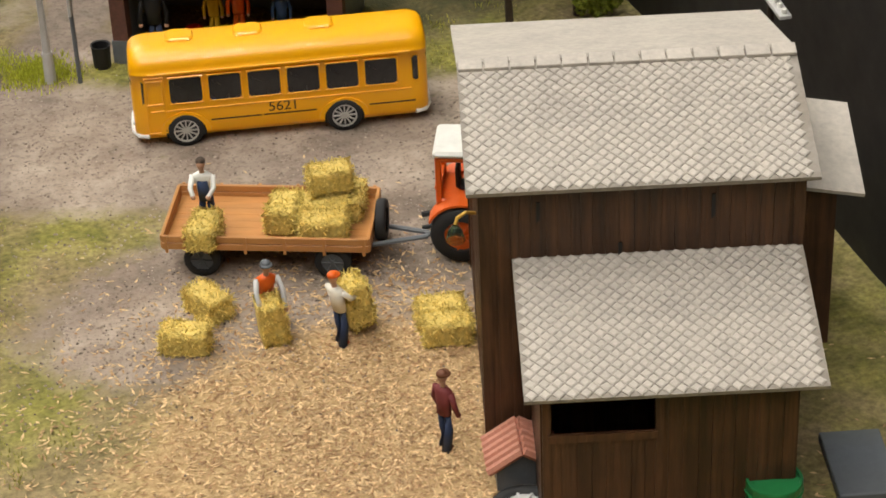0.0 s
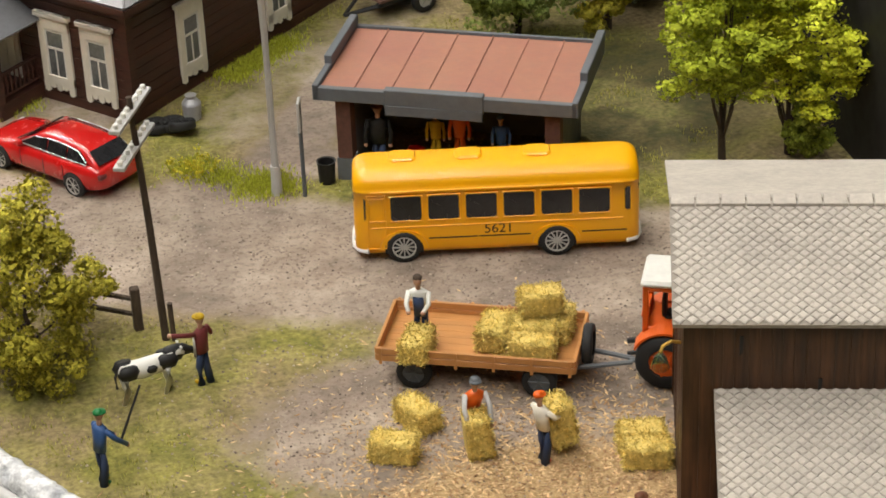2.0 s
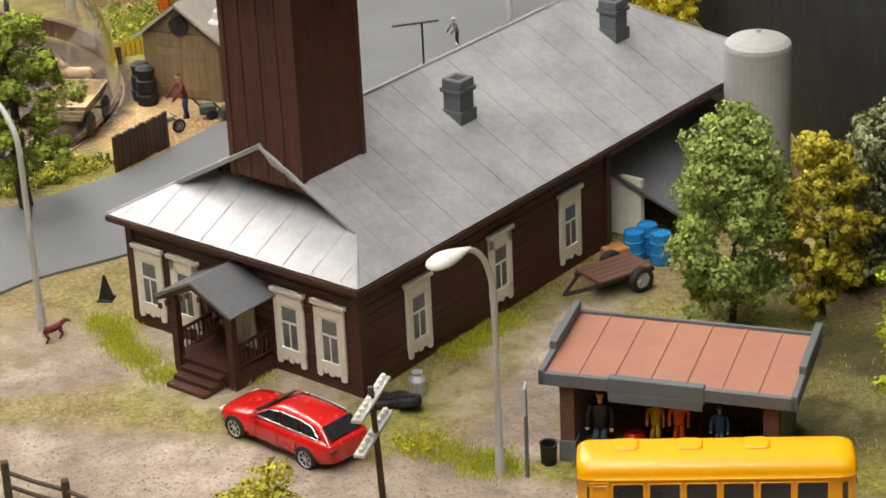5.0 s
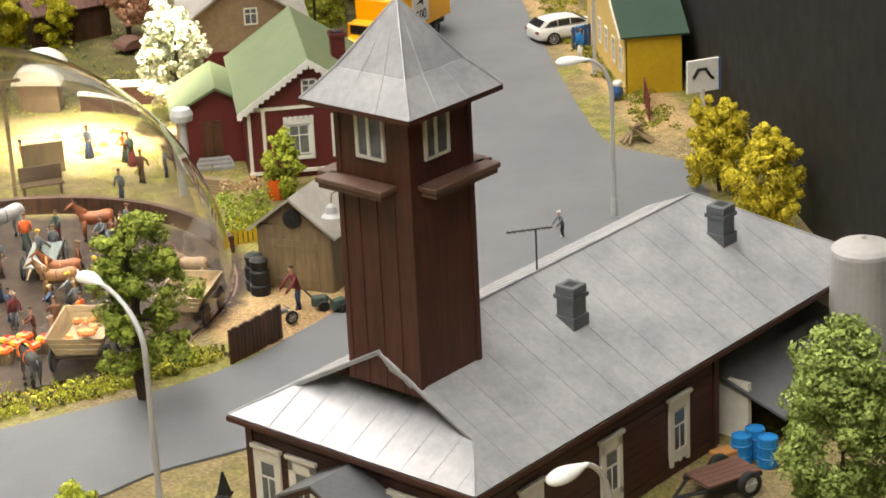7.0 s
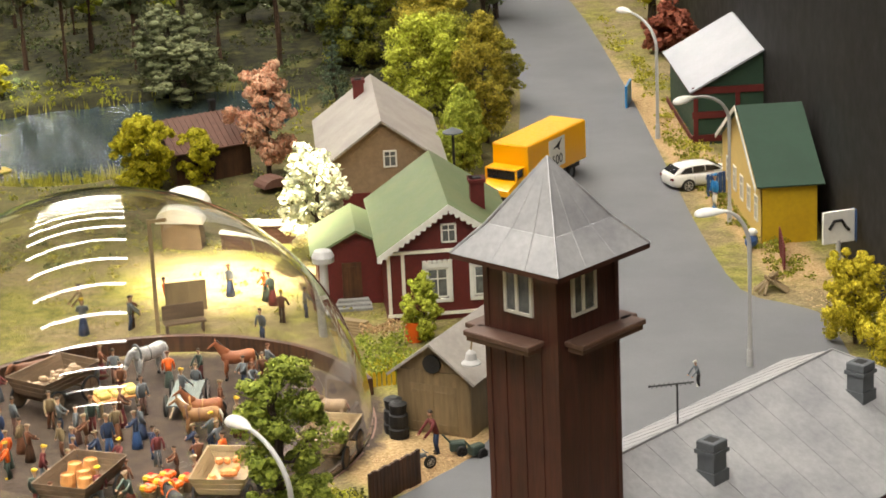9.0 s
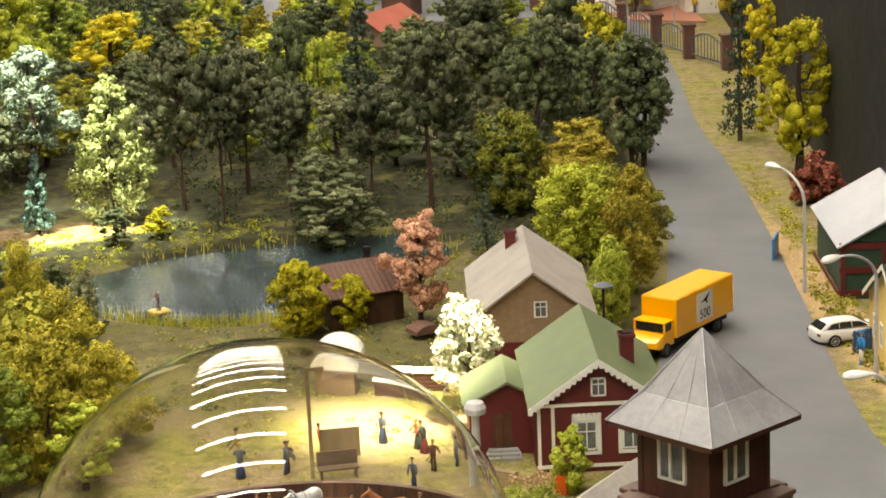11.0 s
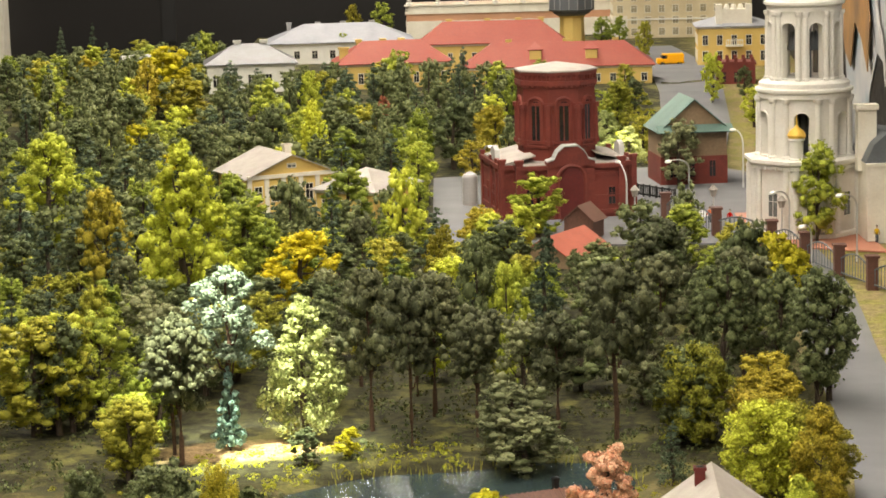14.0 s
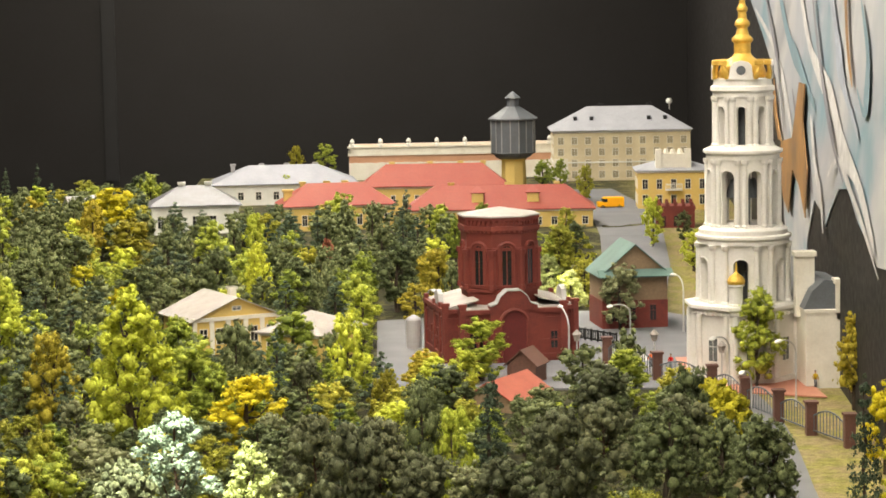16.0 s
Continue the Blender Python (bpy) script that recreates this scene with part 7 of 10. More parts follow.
# red house with a green roof
rh = gable_house("village_house", 18.85, 163.4, 87.3, 13.4, 9.0, 5.4, 8.5, "redpaint", "greenroof", "red timber house with green roof and white carved trim", 0.6)
barge(rh, 13.4, 9.0, 5.4, 8.5, "white", 0.6, 0.42, -1, 13)
RW = simple_window(1.5, 2.2)
for k, y in enumerate((-2.4, 0.9)):
    w_ = put_window(rh, RW, P(-6.72, y, 1.6, 0, 0, -90))
    bm = B()
    for x0, x1, z0, z1 in ((-1.05, -0.75, -0.3, 2.5), (0.75, 1.05, -0.3, 2.5), (-1.05, 1.05, 2.2, 2.6), (-1.05, 1.05, -0.35, -0.05)):
        box(bm, x0, x1, -0.14, 0.0, z0, z1, 0, 0.04)
    for q in range(6):
        blob(bm, (-0.9 + q * 0.36, -0.1, 2.68), (0.18, 0.05, 0.16), 8)
    part("carved_surround", bm, "white", w_)
AW = simple_window(1.1, 1.4)
put_window(rh, AW, P(-6.72, 0, 5.6, 0, 0, -90))
for y in (-4.3, 3.3, 4.3):
    bm = B()
    box(bm, -6.84, -6.7, y - 0.12, y + 0.12, 0.4, 5.1)
    part("trim_post", bm, "cream", rh, "white carved trim board")
for z in (0.35, 4.95):
    bm = B()
    box(bm, -6.88, -6.7, -4.5, 4.5, z, z + 0.22)
    part("trim_rail", bm, "cream", rh, "white carved trim board")
chimney(rh, -1.6, -2.6, 6.0, 8.7, "redpaint", 1.0)
wing2 = gable_house("house_wing", 12.6, 164.4, 87.3, 6.0, 5.6, 4.2, 5.7, "redpaint", "greenroof", "low red wing of the house with green roof", 0.5)
bm = B()
box(bm, -3.1, -2.98, -0.3, 1.1, 0.4, 3.2)
box(bm, -3.16, -3.08, -0.05, 0.85, 1.9, 2.9)
part("door", bm, "barnwood", wing2, "dark brown plank door with panes")
for k in range(3):
    bm = B()
    box(bm, -3.6 - 0.45 * k, -3.0, -0.7 - 0.1 * k, 1.5 + 0.1 * k, 0, 0.55 - 0.17 * k, 0, 0.02)
    part("step", bm, "concrete", wing2)
# wooden shed with a slate roof
sd = gable_house("garden_shed", 16.6, 138.9, 55, 7.6, 5.0, 4.1, 6.0, "plainwood", "paleroof", "weathered grey-brown plank shed with pale roof", 0.55)
plank_wall("front_wall", 5.0, 0, 4.1, 21, "plainwood", sd, P(-3.8, 2.5, 0, 0, 0, -90))
for y0 in (-1.6, 0.05):
    bm = B()
    box(bm, -3.98, -3.88, y0, y0 + 1.55, 0.2, 3.2)
    box(bm, -4.03, -3.96, y0 + 0.1, y0 + 1.45, 0.5, 0.7)
    box(bm, -4.03, -3.96, y0 + 0.1, y0 + 1.45, 2.6, 2.8)
    part("door", bm, "plainwood", sd)
bm = B()
cyl(bm, (-3.95, 0, 4.6), (-4.1, 0, 4.6), 0.6, None, 18)
cyl(bm, (-4.1, 0, 4.6), (-4.14, 0, 4.6), 0.2, None, 10)
part("emblem", bm, "black", sd, "dark round wheel on the gable")
# pole lamp with a hanging bell shade
pl = thing("yard_lamp", 17.6, 133.2, 0, 0, "grey wooden post with a hanging bell lamp", "lamp")
bm = B()
box(bm, -0.2, 0.2, -0.2, 0.2, 0, 7.4)
tube(bm, [(-0.1, 0, 6.6), (-0.6, 0, 7.0), (-1.1, 0, 6.8), (-1.2, 0, 6.1)], 0.06, 6)
part("post", bm, "plainwood", pl)
bm = B()
lathe(bm, [(0.1, 6.2), (0.3, 6.0), (0.35, 5.6), (0.6, 5.4), (0.6, 5.3), (0.2, 5.3)], 14, 0, -1.2, 0)
part("shade", bm, "lampgrey", pl)
# garden fence panel
fp = thing("plank_fence", 9.1, 125.4, 0, 42, "dark brown plank fence panel at the roadside", "fence")
for k in range(14):
    bm = B()
    box(bm, k * 0.32 + 0.01, k * 0.32 + 0.3, -0.08, 0.08, 0, 2.1 + 0.05 * math.sin(k * 2.1))
    part("plank", bm, "barnwood", fp)
# ribbed drums beside the shed
for k, (x, y) in enumerate(((11.9, 136.6), (12.1, 135.7))):
    bm = B()
    lathe(bm, [(0.6, 0), (0.65, 0.6), (0.55, 0.7), (0.62, 0.9), (0.6, 1.5), (0.5, 1.6), (0.58, 2.2), (0.3, 2.35)], 14)
    solo("ribbed_drum", bm, "black", x, y, 0, 0, "ribbed black drum beside the plank shed", "drum", "ribbed drums")
# motorcycle
mc = thing("motorcycle", 12.6, 130.0, 0, 25, "small dark motorcycle on the straw", "motorcycle")
for x in (-0.75, 0.75):
    w_ = wheel(mc, x, 0, 0.42, 0.42, 0.16, -1, "chrome", 8)
bm = B()
tube(bm, [(-0.75, 0, 0.42), (-0.2, 0, 0.8), (0.45, 0, 0.95), (0.75, 0, 0.42)], 0.07, 6)
blob(bm, (0.2, 0, 0.98), (0.32, 0.16, 0.16), 8)
box(bm, -0.6, 0.0, -0.13, 0.13, 0.85, 0.98, 0, 0.04)
tube(bm, [(0.45, -0.35, 1.2), (0.42, 0, 1.15), (0.45, 0.35, 1.2)], 0.04, 5)
part("frame", bm, "slategrey", mc)
figure(14.0, 132.6, 200, "maroon", "denim", "bark", 0.3, "reach", label="toy mechanic bending over a small engine")
for k, (x, y) in enumerate(((15.2, 132.0), (16.2, 131.2))):
    gm = thing("garden_machine", x, y, 0, 30 * k, "small green garden machine on wheels", "machine")
    bm = B()
    box(bm, -0.5, 0.5, -0.3, 0.3, 0.3, 0.9, 0, 0.08)
    tube(bm, [(-0.4, 0, 0.8), (-0.9, 0, 1.4)], 0.06, 6)
    part("body", bm, "dullgreen", gm)
    for s in (-1, 1):
        wheel(gm, 0.2, s * 0.4, 0.35, 0.35, 0.18, s, "black", 5)
# sunflowers and marigolds by the red house
fr = np.random.default_rng(5)
v_, f_ = leaf_quads(fr, [(fr.uniform(11.4, 14.6), fr.uniform(145.2, 147.6), fr.uniform(0.7, 1.1)) for _ in range(90)], [0.12] * 90, 10, 0.1)
tagged(link_mesh("flower_bed", raw_mesh("flower_bed", v_, f_, ["lf:yellow"])), "rows of yellow tulips in the garden", "flowers", kind="stuff")
v_, f_ = leaf_quads(fr, [(fr.uniform(11.6, 14.4), fr.uniform(149.5, 152.0), fr.uniform(1.5, 2.3)) for _ in range(26)], [0.25] * 26, 14, 0.12)
tagged(link_mesh("sunflowers", raw_mesh("sunflowers", v_, f_, ["lf:straw"])), "tall pale yellow flowers by the red house", "flowers", kind="stuff")
v_, f_ = leaf_quads(fr, [(fr.uniform(11.2, 14.8), fr.choice((fr.uniform(145, 147.8), fr.uniform(149.2, 152.2))), fr.uniform(0.3, 1.2)) for _ in range(150)], [0.35] * 150, 12, 0.12)
tagged(link_mesh("flower_leaves", raw_mesh("flower_leaves", v_, f_, ["lf:green"])), "green stems under the garden flowers", "flowers", kind="stuff")
gfn = thing("picket_fence", 11.2, 144.6, 0, 2, "low yellow picket fence round the tulips", "fence")
for k in range(12):
    bm = B()
    ext(bm, [(k * 0.32, 0, 0), (k * 0.32 + 0.22, 0, 0), (k * 0.32 + 0.22, 0, 0.85), (k * 0.32 + 0.11, 0, 1.05), (k * 0.32, 0, 0.85)], (0, 0.07, 0))
    part("picket", bm, "mustard", gfn)
# grey-roofed house, brown hut, hump-backed well roof
wh_ = gable_house("village_house", 17.3, 189.0, 86.5, 14.8, 9.0, 5.1, 8.4, "tanwall", "paleroof", "tan boarded house with a pale grey roof", 0.7)
bm = B()
box(bm, -7.5, -7.38, -4.4, 4.4, 0.2, 2.4)
part("lower_boarding", bm, "redpaint", wh_, "dark red boarding below")
chimney(wh_, 4.6, 1.2, 6.4, 8.9, "redpaint", 0.9)
put_window(wh_, AW, P(-7.42, -0.6, 4.4, 0, 0, -90))
bh_ = gable_house("village_hut", 2.9, 200.5, 21, 7.0, 6.0, 3.2, 5.2, "barnwood", "brownroof", "dark brown log hut with ribbed roof", 0.5)
chimney(bh_, 1.6, 0.3, 4.6, 6.2, "black", 0.5)
for s in (-1, 1):
    for k in range(16):
        bm = B()
        a0 = Vector((-3.95 + k * 0.52, 0, 5.26))
        ext(bm, [a0, a0 + Vector((0.1, 0, 0)), a0 + Vector((0.1, s * 3.45, -2.3)), a0 + Vector((0, s * 3.45, -2.3))], (0, 0, 0.08))
        part("batten", bm, "brownroof", bh_)
bm = B()
pts = [(1.3 * math.cos(a), 0, 0.5 + 0.75 * math.sin(a)) for a in np.linspace(0, math.pi, 9)]
ext(bm, pts, (0, 2.0, 0))
solo("well_cover", bm, "brownroof", 9.0, 192.0, 0, 25, "small hump-backed brown wooden cover", "cover")
sl_ = thing("yard_lamp", 21.6, 174.5, 0, 0, "thin black yard lamp with a flat shade", "lamp")
bm = B()
cyl(bm, (0, 0, 0), (0, 0, 8.8), 0.12, 0.1, 8)
part("post", bm, "black", sl_)
bm = B()
lathe(bm, [(0.1, 9.1), (0.8, 8.8), (0.8, 8.7), (0.1, 8.75)], 14)
part("shade", bm, "slategrey", sl_)
bm = B()
lathe(bm, [(0.35, 0), (0.3, 4.0), (0.28, 5.2), (0.75, 5.3), (0.8, 5.7), (0.6, 6.1), (0.2, 6.2)], 16)
solo("garden_lantern", bm, "lampgrey", 9.6, 155.6, 0, 0, "grey lantern column with a round head", "lantern")
# bench of mesh crates behind the market
for k, (x, y) in enumerate(((5.2, 179.0), (8.0, 178.2))):
    cr = thing("mesh_crate", x, y, 0, -12, "brown mesh crate with a white rim", "crate")
    bm = B()
    for i in range(9):
        box(bm, -1.3 + i * 0.32, -1.24 + i * 0.32, -0.62, -0.56, 0, 1.5)
    for j in range(5):
        box(bm, -1.3, 1.32, -0.62, -0.56, 0.1 + j * 0.32, 0.16 + j * 0.32)
    box(bm, -1.3, 1.3, -0.5, 0.6, 0, 1.3)
    part("grille", bm, "brownroof", cr)
    bm = B()
    box(bm, -1.4, 1.4, -0.7, 0.7, 1.5, 1.65)
    part("rim", bm, "white", cr)
# yellow house and half-timbered hut by the black wall
yh_ = gable_house("village_house", 46.6, 174.6, -4, 4.2, 15.2, 4.9, 9.0, "mustard", "greenroof2", "mustard yellow house with dark green roof", 0.5)
barge(yh_, 4.4, 15.2, 4.9, 9.0, "cream", 0.5, 0.35, -1)
bm = B()
ext(bm, [(-2.2, -7.6, 0.1), (-2.2, 7.6, 0.1), (-2.2, 7.6, 4.9), (-2.2, 0, 8.8), (-2.2, -7.6, 4.9)], (-0.06, 0, 0))
part("front_face", bm, "yellowwall", yh_, "pale yellow painted gable front")
YW = simple_window(1.1, 2.0, "cream")
for y in (-6.2, -3.4, -0.6, 2.2, 5.0):
    put_window(yh_, YW, P(-2.28, y, 1.5, 0, 0, -90))
ht_ = gable_house("half_timbered_hut", 52.7, 203.3, 85, 14.8, 11.8, 5.2, 8.4, "greenroof2", "zinc", "green hut with red timbering and grey roof", 0.6)
for z in (0.3, 2.4, 4.6):
    bm = B()
    box(bm, -7.57, -7.4, -6.2, 6.2, z, z + 0.6)
    part("beam", bm, "redpaint", ht_, "dark red timber beam")
for y in (-5.9, -2.0, 2.0, 5.7):
    bm = B()
    box(bm, -7.6, -7.43, y, y + 0.4, 0, 5.2)
    part("stud", bm, "redpaint", ht_, "dark red timber post")
for z in (0.3, 4.5):
    bm = B()
    box(bm, -7.4, 7.4, 6.2, 6.3, z, z + 0.5)
    part("beam", bm, "redpaint", ht_, "dark red timber beam")
bm = B()
box(bm, -0.1, 0.1, -1.6, 1.6, 0, 2.2)
solo("blue_fence", bm, "brightblue", 43.6, 212.0, 0, -20, "bright blue fence panel by the hut", "fence")
gg = thing("garden_gate", 44.4, 181.0, 0, -68, "blue lattice garden gate by the white car", "gate")
for k in range(7):
    bm = B()
    box(bm, -0.08, 0.08, -1.4 + k * 0.4, -1.15 + k * 0.4, 0.1, 1.9)
    part("slat", bm, "blue", gg)
for z in (0.3, 1.5):
    bm = B()
    box(bm, -0.14, -0.07, -1.45, 1.3, z, z + 0.2)
    part("rail", bm, "blue", gg)
rail_ = thing("red_fence", 44.2, 162.6, 0, 78, "dark red picket fence beside the yellow house", "fence")
for k in range(9):
    bm = B()
    box(bm, -2.4 + k * 0.6, -2.05 + k * 0.6, -0.06, 0.06, 0, 1.9)
    part("picket", bm, "maroon", rail_)
sk = thing("sheaf_stack", 41.6, 156.4, 0, 0, "little stack of pale wooden sheaves on the verge", "sheaves")
sr = random.Random(8)
for k in range(22):
    a = sr.uniform(0, 6.283)
    bm = B()
    cyl(bm, (1.25 * math.cos(a), 1.25 * math.sin(a), 0.1), (-0.5 * math.cos(a + 0.5), -0.5 * math.sin(a + 0.5), sr.uniform(0.9, 1.5)), 0.1, 0.08, 6)
    part("sheaf", bm, "paleplank", sk)
figure(43.0, 177.6, 200, "brightblue", "white", "brightblue", 0, "down", label="toy child in light blue on the verge")
bm = B()
blob(bm, (0, 0, 0.6), (0.9, 0.5, 0.5), 10)
blob(bm, (0.3, 0, 1.2), (0.5, 0.4, 0.3), 10, 1)
solo("garden_sofa", bm, ["blue", "white"], 42.9, 166.4, 0, 60, "small blue and white garden seat", "seat")
# notice board with a black sign on white
nb = thing("sign_board", 46.9, 157.6, 0, 10, "white roadside board with a black curved mark", "sign")
bm = B()
cyl(bm, (0, 0, 0), (0, 0, 3.0), 0.18, None, 8)
part("post", bm, "lampgrey", nb)
bm = B()
box(bm, -1.25, 1.25, -0.12, 0.12, 2.8, 5.2, 0, 0.03)
box(bm, 1.25, 1.3, -0.35, 0.35, 2.8, 5.2, 1)
brd = part("board", bm, ["white", "blue"], nb)
bm = B()
tube(bm, [(-0.8, -0.14, 3.9), (-0.4, -0.14, 4.5), (0.2, -0.14, 4.5), (0.5, -0.14, 4.0), (0.8, -0.14, 3.7)], 0.12, 6)
part("mark", bm, "black", brd)
# yellow lorry
lo = thing("lorry", 30.6, 187.6, 0.15, 49, "bright yellow box lorry with a white sign on its side", "lorry")
bm = B()
box(bm, -4.6, 4.9, -1.7, 1.7, 1.3, 4.6, 0, 0.06)
box(bm, -4.5, 4.8, -1.6, 1.6, 4.58, 4.64)
part("box", bm, "busyellow", lo)
bm = B()
rings(bm, [[(x, -1.5, z0), (x, 1.5, z0), (x, 1.5 * k, z1), (x, -1.5 * k, z1)] for x, z0, z1, k in ((-4.7, 0.9, 2.2, 1.0), (-5.6, 0.9, 2.15, 0.98), (-7.1, 0.9, 1.6, 0.9), (-7.3, 1.0, 1.45, 0.85))])
box(bm, -6.2, -4.75, -1.5, 1.5, 2.85, 3.0, 0, 0.05)
for x in (-6.1, -4.85):
    for s in (-1, 1):
        box(bm, x - 0.08, x + 0.08, s * 1.42 - 0.07, s * 1.42 + 0.07, 2.0, 2.9)
part("cab", bm, "busyellow", lo)
bm = B()
box(bm, -6.05, -4.9, -1.38, 1.38, 2.1, 2.85)
part("cab_glass", bm, "darkglass", lo)
bm = B()
box(bm, -7.0, 5.1, -0.9, 0.9, 0.5, 1.3)
part("chassis", bm, "black", lo)
for x in (-5.9, 2.6):
    for s in (-1, 1):
        wheel(lo, x, s * 1.35, 0.6, 0.62, 0.5, s, "slategrey", 6)
bm = B()
box(bm, -1.3, 1.3, -1.73, -1.7, 1.75, 4.2)
sg_ = part("side_sign", bm, "white", lo, "white sign with a black bird mark")
bm = B()
ext(bm, [(-0.7, -1.74, 3.4), (0.1, -1.74, 3.7), (0.8, -1.74, 4.05), (0.35, -1.74, 3.5), (0.4, -1.74, 3.1), (0.0, -1.74, 3.4)], (0, -0.02, 0))
part("mark", bm, "black", sg_)
writing("writing", "500", 1.15, "black", sg_, P(0, -1.745, 2.35, 90, 0, 0), "black numeral 500")
figure(31.9, 139.2, 200, "slategrey", "black", "cream", 0.3, "reach", 1.75, 0.1, "toy fireman with yellow helmet on the road")
for k, (x, y) in enumerate(((6.9, 109.2),)):
    bm = B()
    lathe(bm, [(0.55, 0), (0.5, 0.08), (0.4, 0.12), (0.06, 1.3)], 4)
    solo("road_cone", bm, "black", x, y, 0.15 if k else ground_z(x, y), 20, "small dark pyramid marker at the road", "marker")
beast("dog", 4.1, 105.6, 30, "maroon", 0.9, "small reddish brown toy dog by the road")

# ------------------------------------------------------------------ pond, raft, reeds
bm = B()
ring = []
for k in range(72):
    a = 2 * math.pi * k / 72
    d = 10.0
    for _ in range(30):  # walk outward to the bank
        d += 0.5
        if pond_edge(-5.8 + d * math.cos(a), 217.0 + d * math.sin(a)) > 1.1:
            break
    ring.append((-5.8 + d * math.cos(a), 217.0 + d * math.sin(a), -0.55))
ext(bm, ring, (0, 0, -0.1))
solo("pond", bm, "water", 0, 0, 0, 0, "dark blue-green rippled pond surface", "water", kind="structure")
rf = thing("raft", -14.8, 207.6, -0.5, 30, "small pale raft floating on the pond", "raft")
for k in range(5):
    bm = B()
    cyl(bm, (-0.9, -0.6 + k * 0.3, 0.12), (0.9, -0.6 + k * 0.3, 0.12), 0.14, None, 8)
    part("log", bm, "hay", rf)
figure(-14.8, 207.6, 120, "brownroof", "bark", "bark", 0.2, "reach", 1.9, -0.28, "toy angler sitting on a raft")
bm = B()
cyl(bm, (0, 0, 0), (-1.4, 1.5, 3.2), 0.04, 0.02, 5)
solo("fishing_rod", bm, "black", -15.2, 207.9, 0.6, 0, "thin black fishing rod on the raft", "rod")
v, f = [], []
rr = random.Random(4)
for k in range(700):
    a = rr.gauss(math.pi * 1.4, 0.4) if k < 620 else rr.uniform(0.2, 2.6)
    q, h = rr.uniform(-0.9, 0.8), rr.uniform(0.3, 1.3)
    d = 8.0
    while pond_edge(-5.8 + d * math.cos(a), 217.0 + d * math.sin(a)) < 1.02:
        d += 0.4
    x, y = -5.8 + (d + q) * math.cos(a), 217.0 + (d + q) * math.sin(a)
    b = len(v)
    dx, dy = rr.uniform(-0.3, 0.3), rr.uniform(-0.3, 0.3)
    v += [(x - 0.06, y, -0.7), (x + 0.06, y, -0.7), (x + dx, y + dy, h - 0.2)]
    f.append((b, b + 1, b + 2))
tagged(link_mesh("reeds", raw_mesh("reeds", v, f, ["lf:olive"])), "thin green reeds along the pond's bank", "reeds", kind="stuff")

# ------------------------------------------------------------------ market under the clear dome
DX, DY, DZ, DR, DH = -5.1, 140.4, 0.0, 16.1, 15.9
bm = B()
n1, n2 = 72, 20
zz = [math.asin(-DZ / DH) + (math.pi / 2 - math.asin(-DZ / DH)) * j / n2 for j in range(n2)]
for rad, hh in ((DR, DH), (DR - 0.12, DH - 0.12)):
    lp = [[(rad * math.cos(a) * math.cos(2 * math.pi * i / n1), rad * math.cos(a) * math.sin(2 * math.pi * i / n1), DZ + hh * math.sin(a)) for i in range(n1)] for a in zz]
    vs = rings(bm, lp, 0, False, False)
    top = bm.verts.new((0, 0, DZ + hh))
    for i in range(n1):
        bm.faces.new((vs[-1][i], vs[-1][(i + 1) % n1], top))
    if rad == DR:
        rim = vs[0]
    else:
        for i in range(n1):
            bm.faces.new((rim[i], rim[(i + 1) % n1], vs[0][(i + 1) % n1], vs[0][i]))
dome = thing("viewing_dome", DX, DY, 0, 0, "clear acrylic viewing dome over the market square", "dome")
shell = part("shell", bm, "glass", dome, "", True)
shell.visible_shadow = False
shell.location.z = -0.35 * U
bm = B()
rings(bm, [[((DR + d) * math.cos(2 * math.pi * i / n1), (DR + d) * math.sin(2 * math.pi * i / n1), z) for i in range(n1)] for d, z in ((0.02, -0.2), (0.14, -0.2), (0.14, 0.03), (0.02, 0.03))], 0, False, False)
part("base_ring", bm, "brownroof", dome, "narrow brown ring at the dome's foot")
# curved brown kerb wall behind the square
kw = thing("low_wall", 0, 0, 0, 0, "low curved dark brown wall round the market", "wall")
prev = None
for a in np.linspace(0.15, math.pi * 0.98, 19):
    q = (-3.2 + 14.5 * math.cos(a), 141.0 + 14.2 * math.sin(a))
    if prev:
        bm = B()
        d = Vector((q[0] - prev[0], q[1] - prev[1], 0))
        nn = Vector((-d.y, d.x, 0)).normalized() * 0.25
        p0, p1 = Vector((*prev, 0)), Vector((*q, 0))
        ext(bm, [p0 - nn, p1 - nn, p1 + nn, p0 + nn], (0, 0, 1.15))
        part("block", bm, "barnwood", kw)
    prev = q


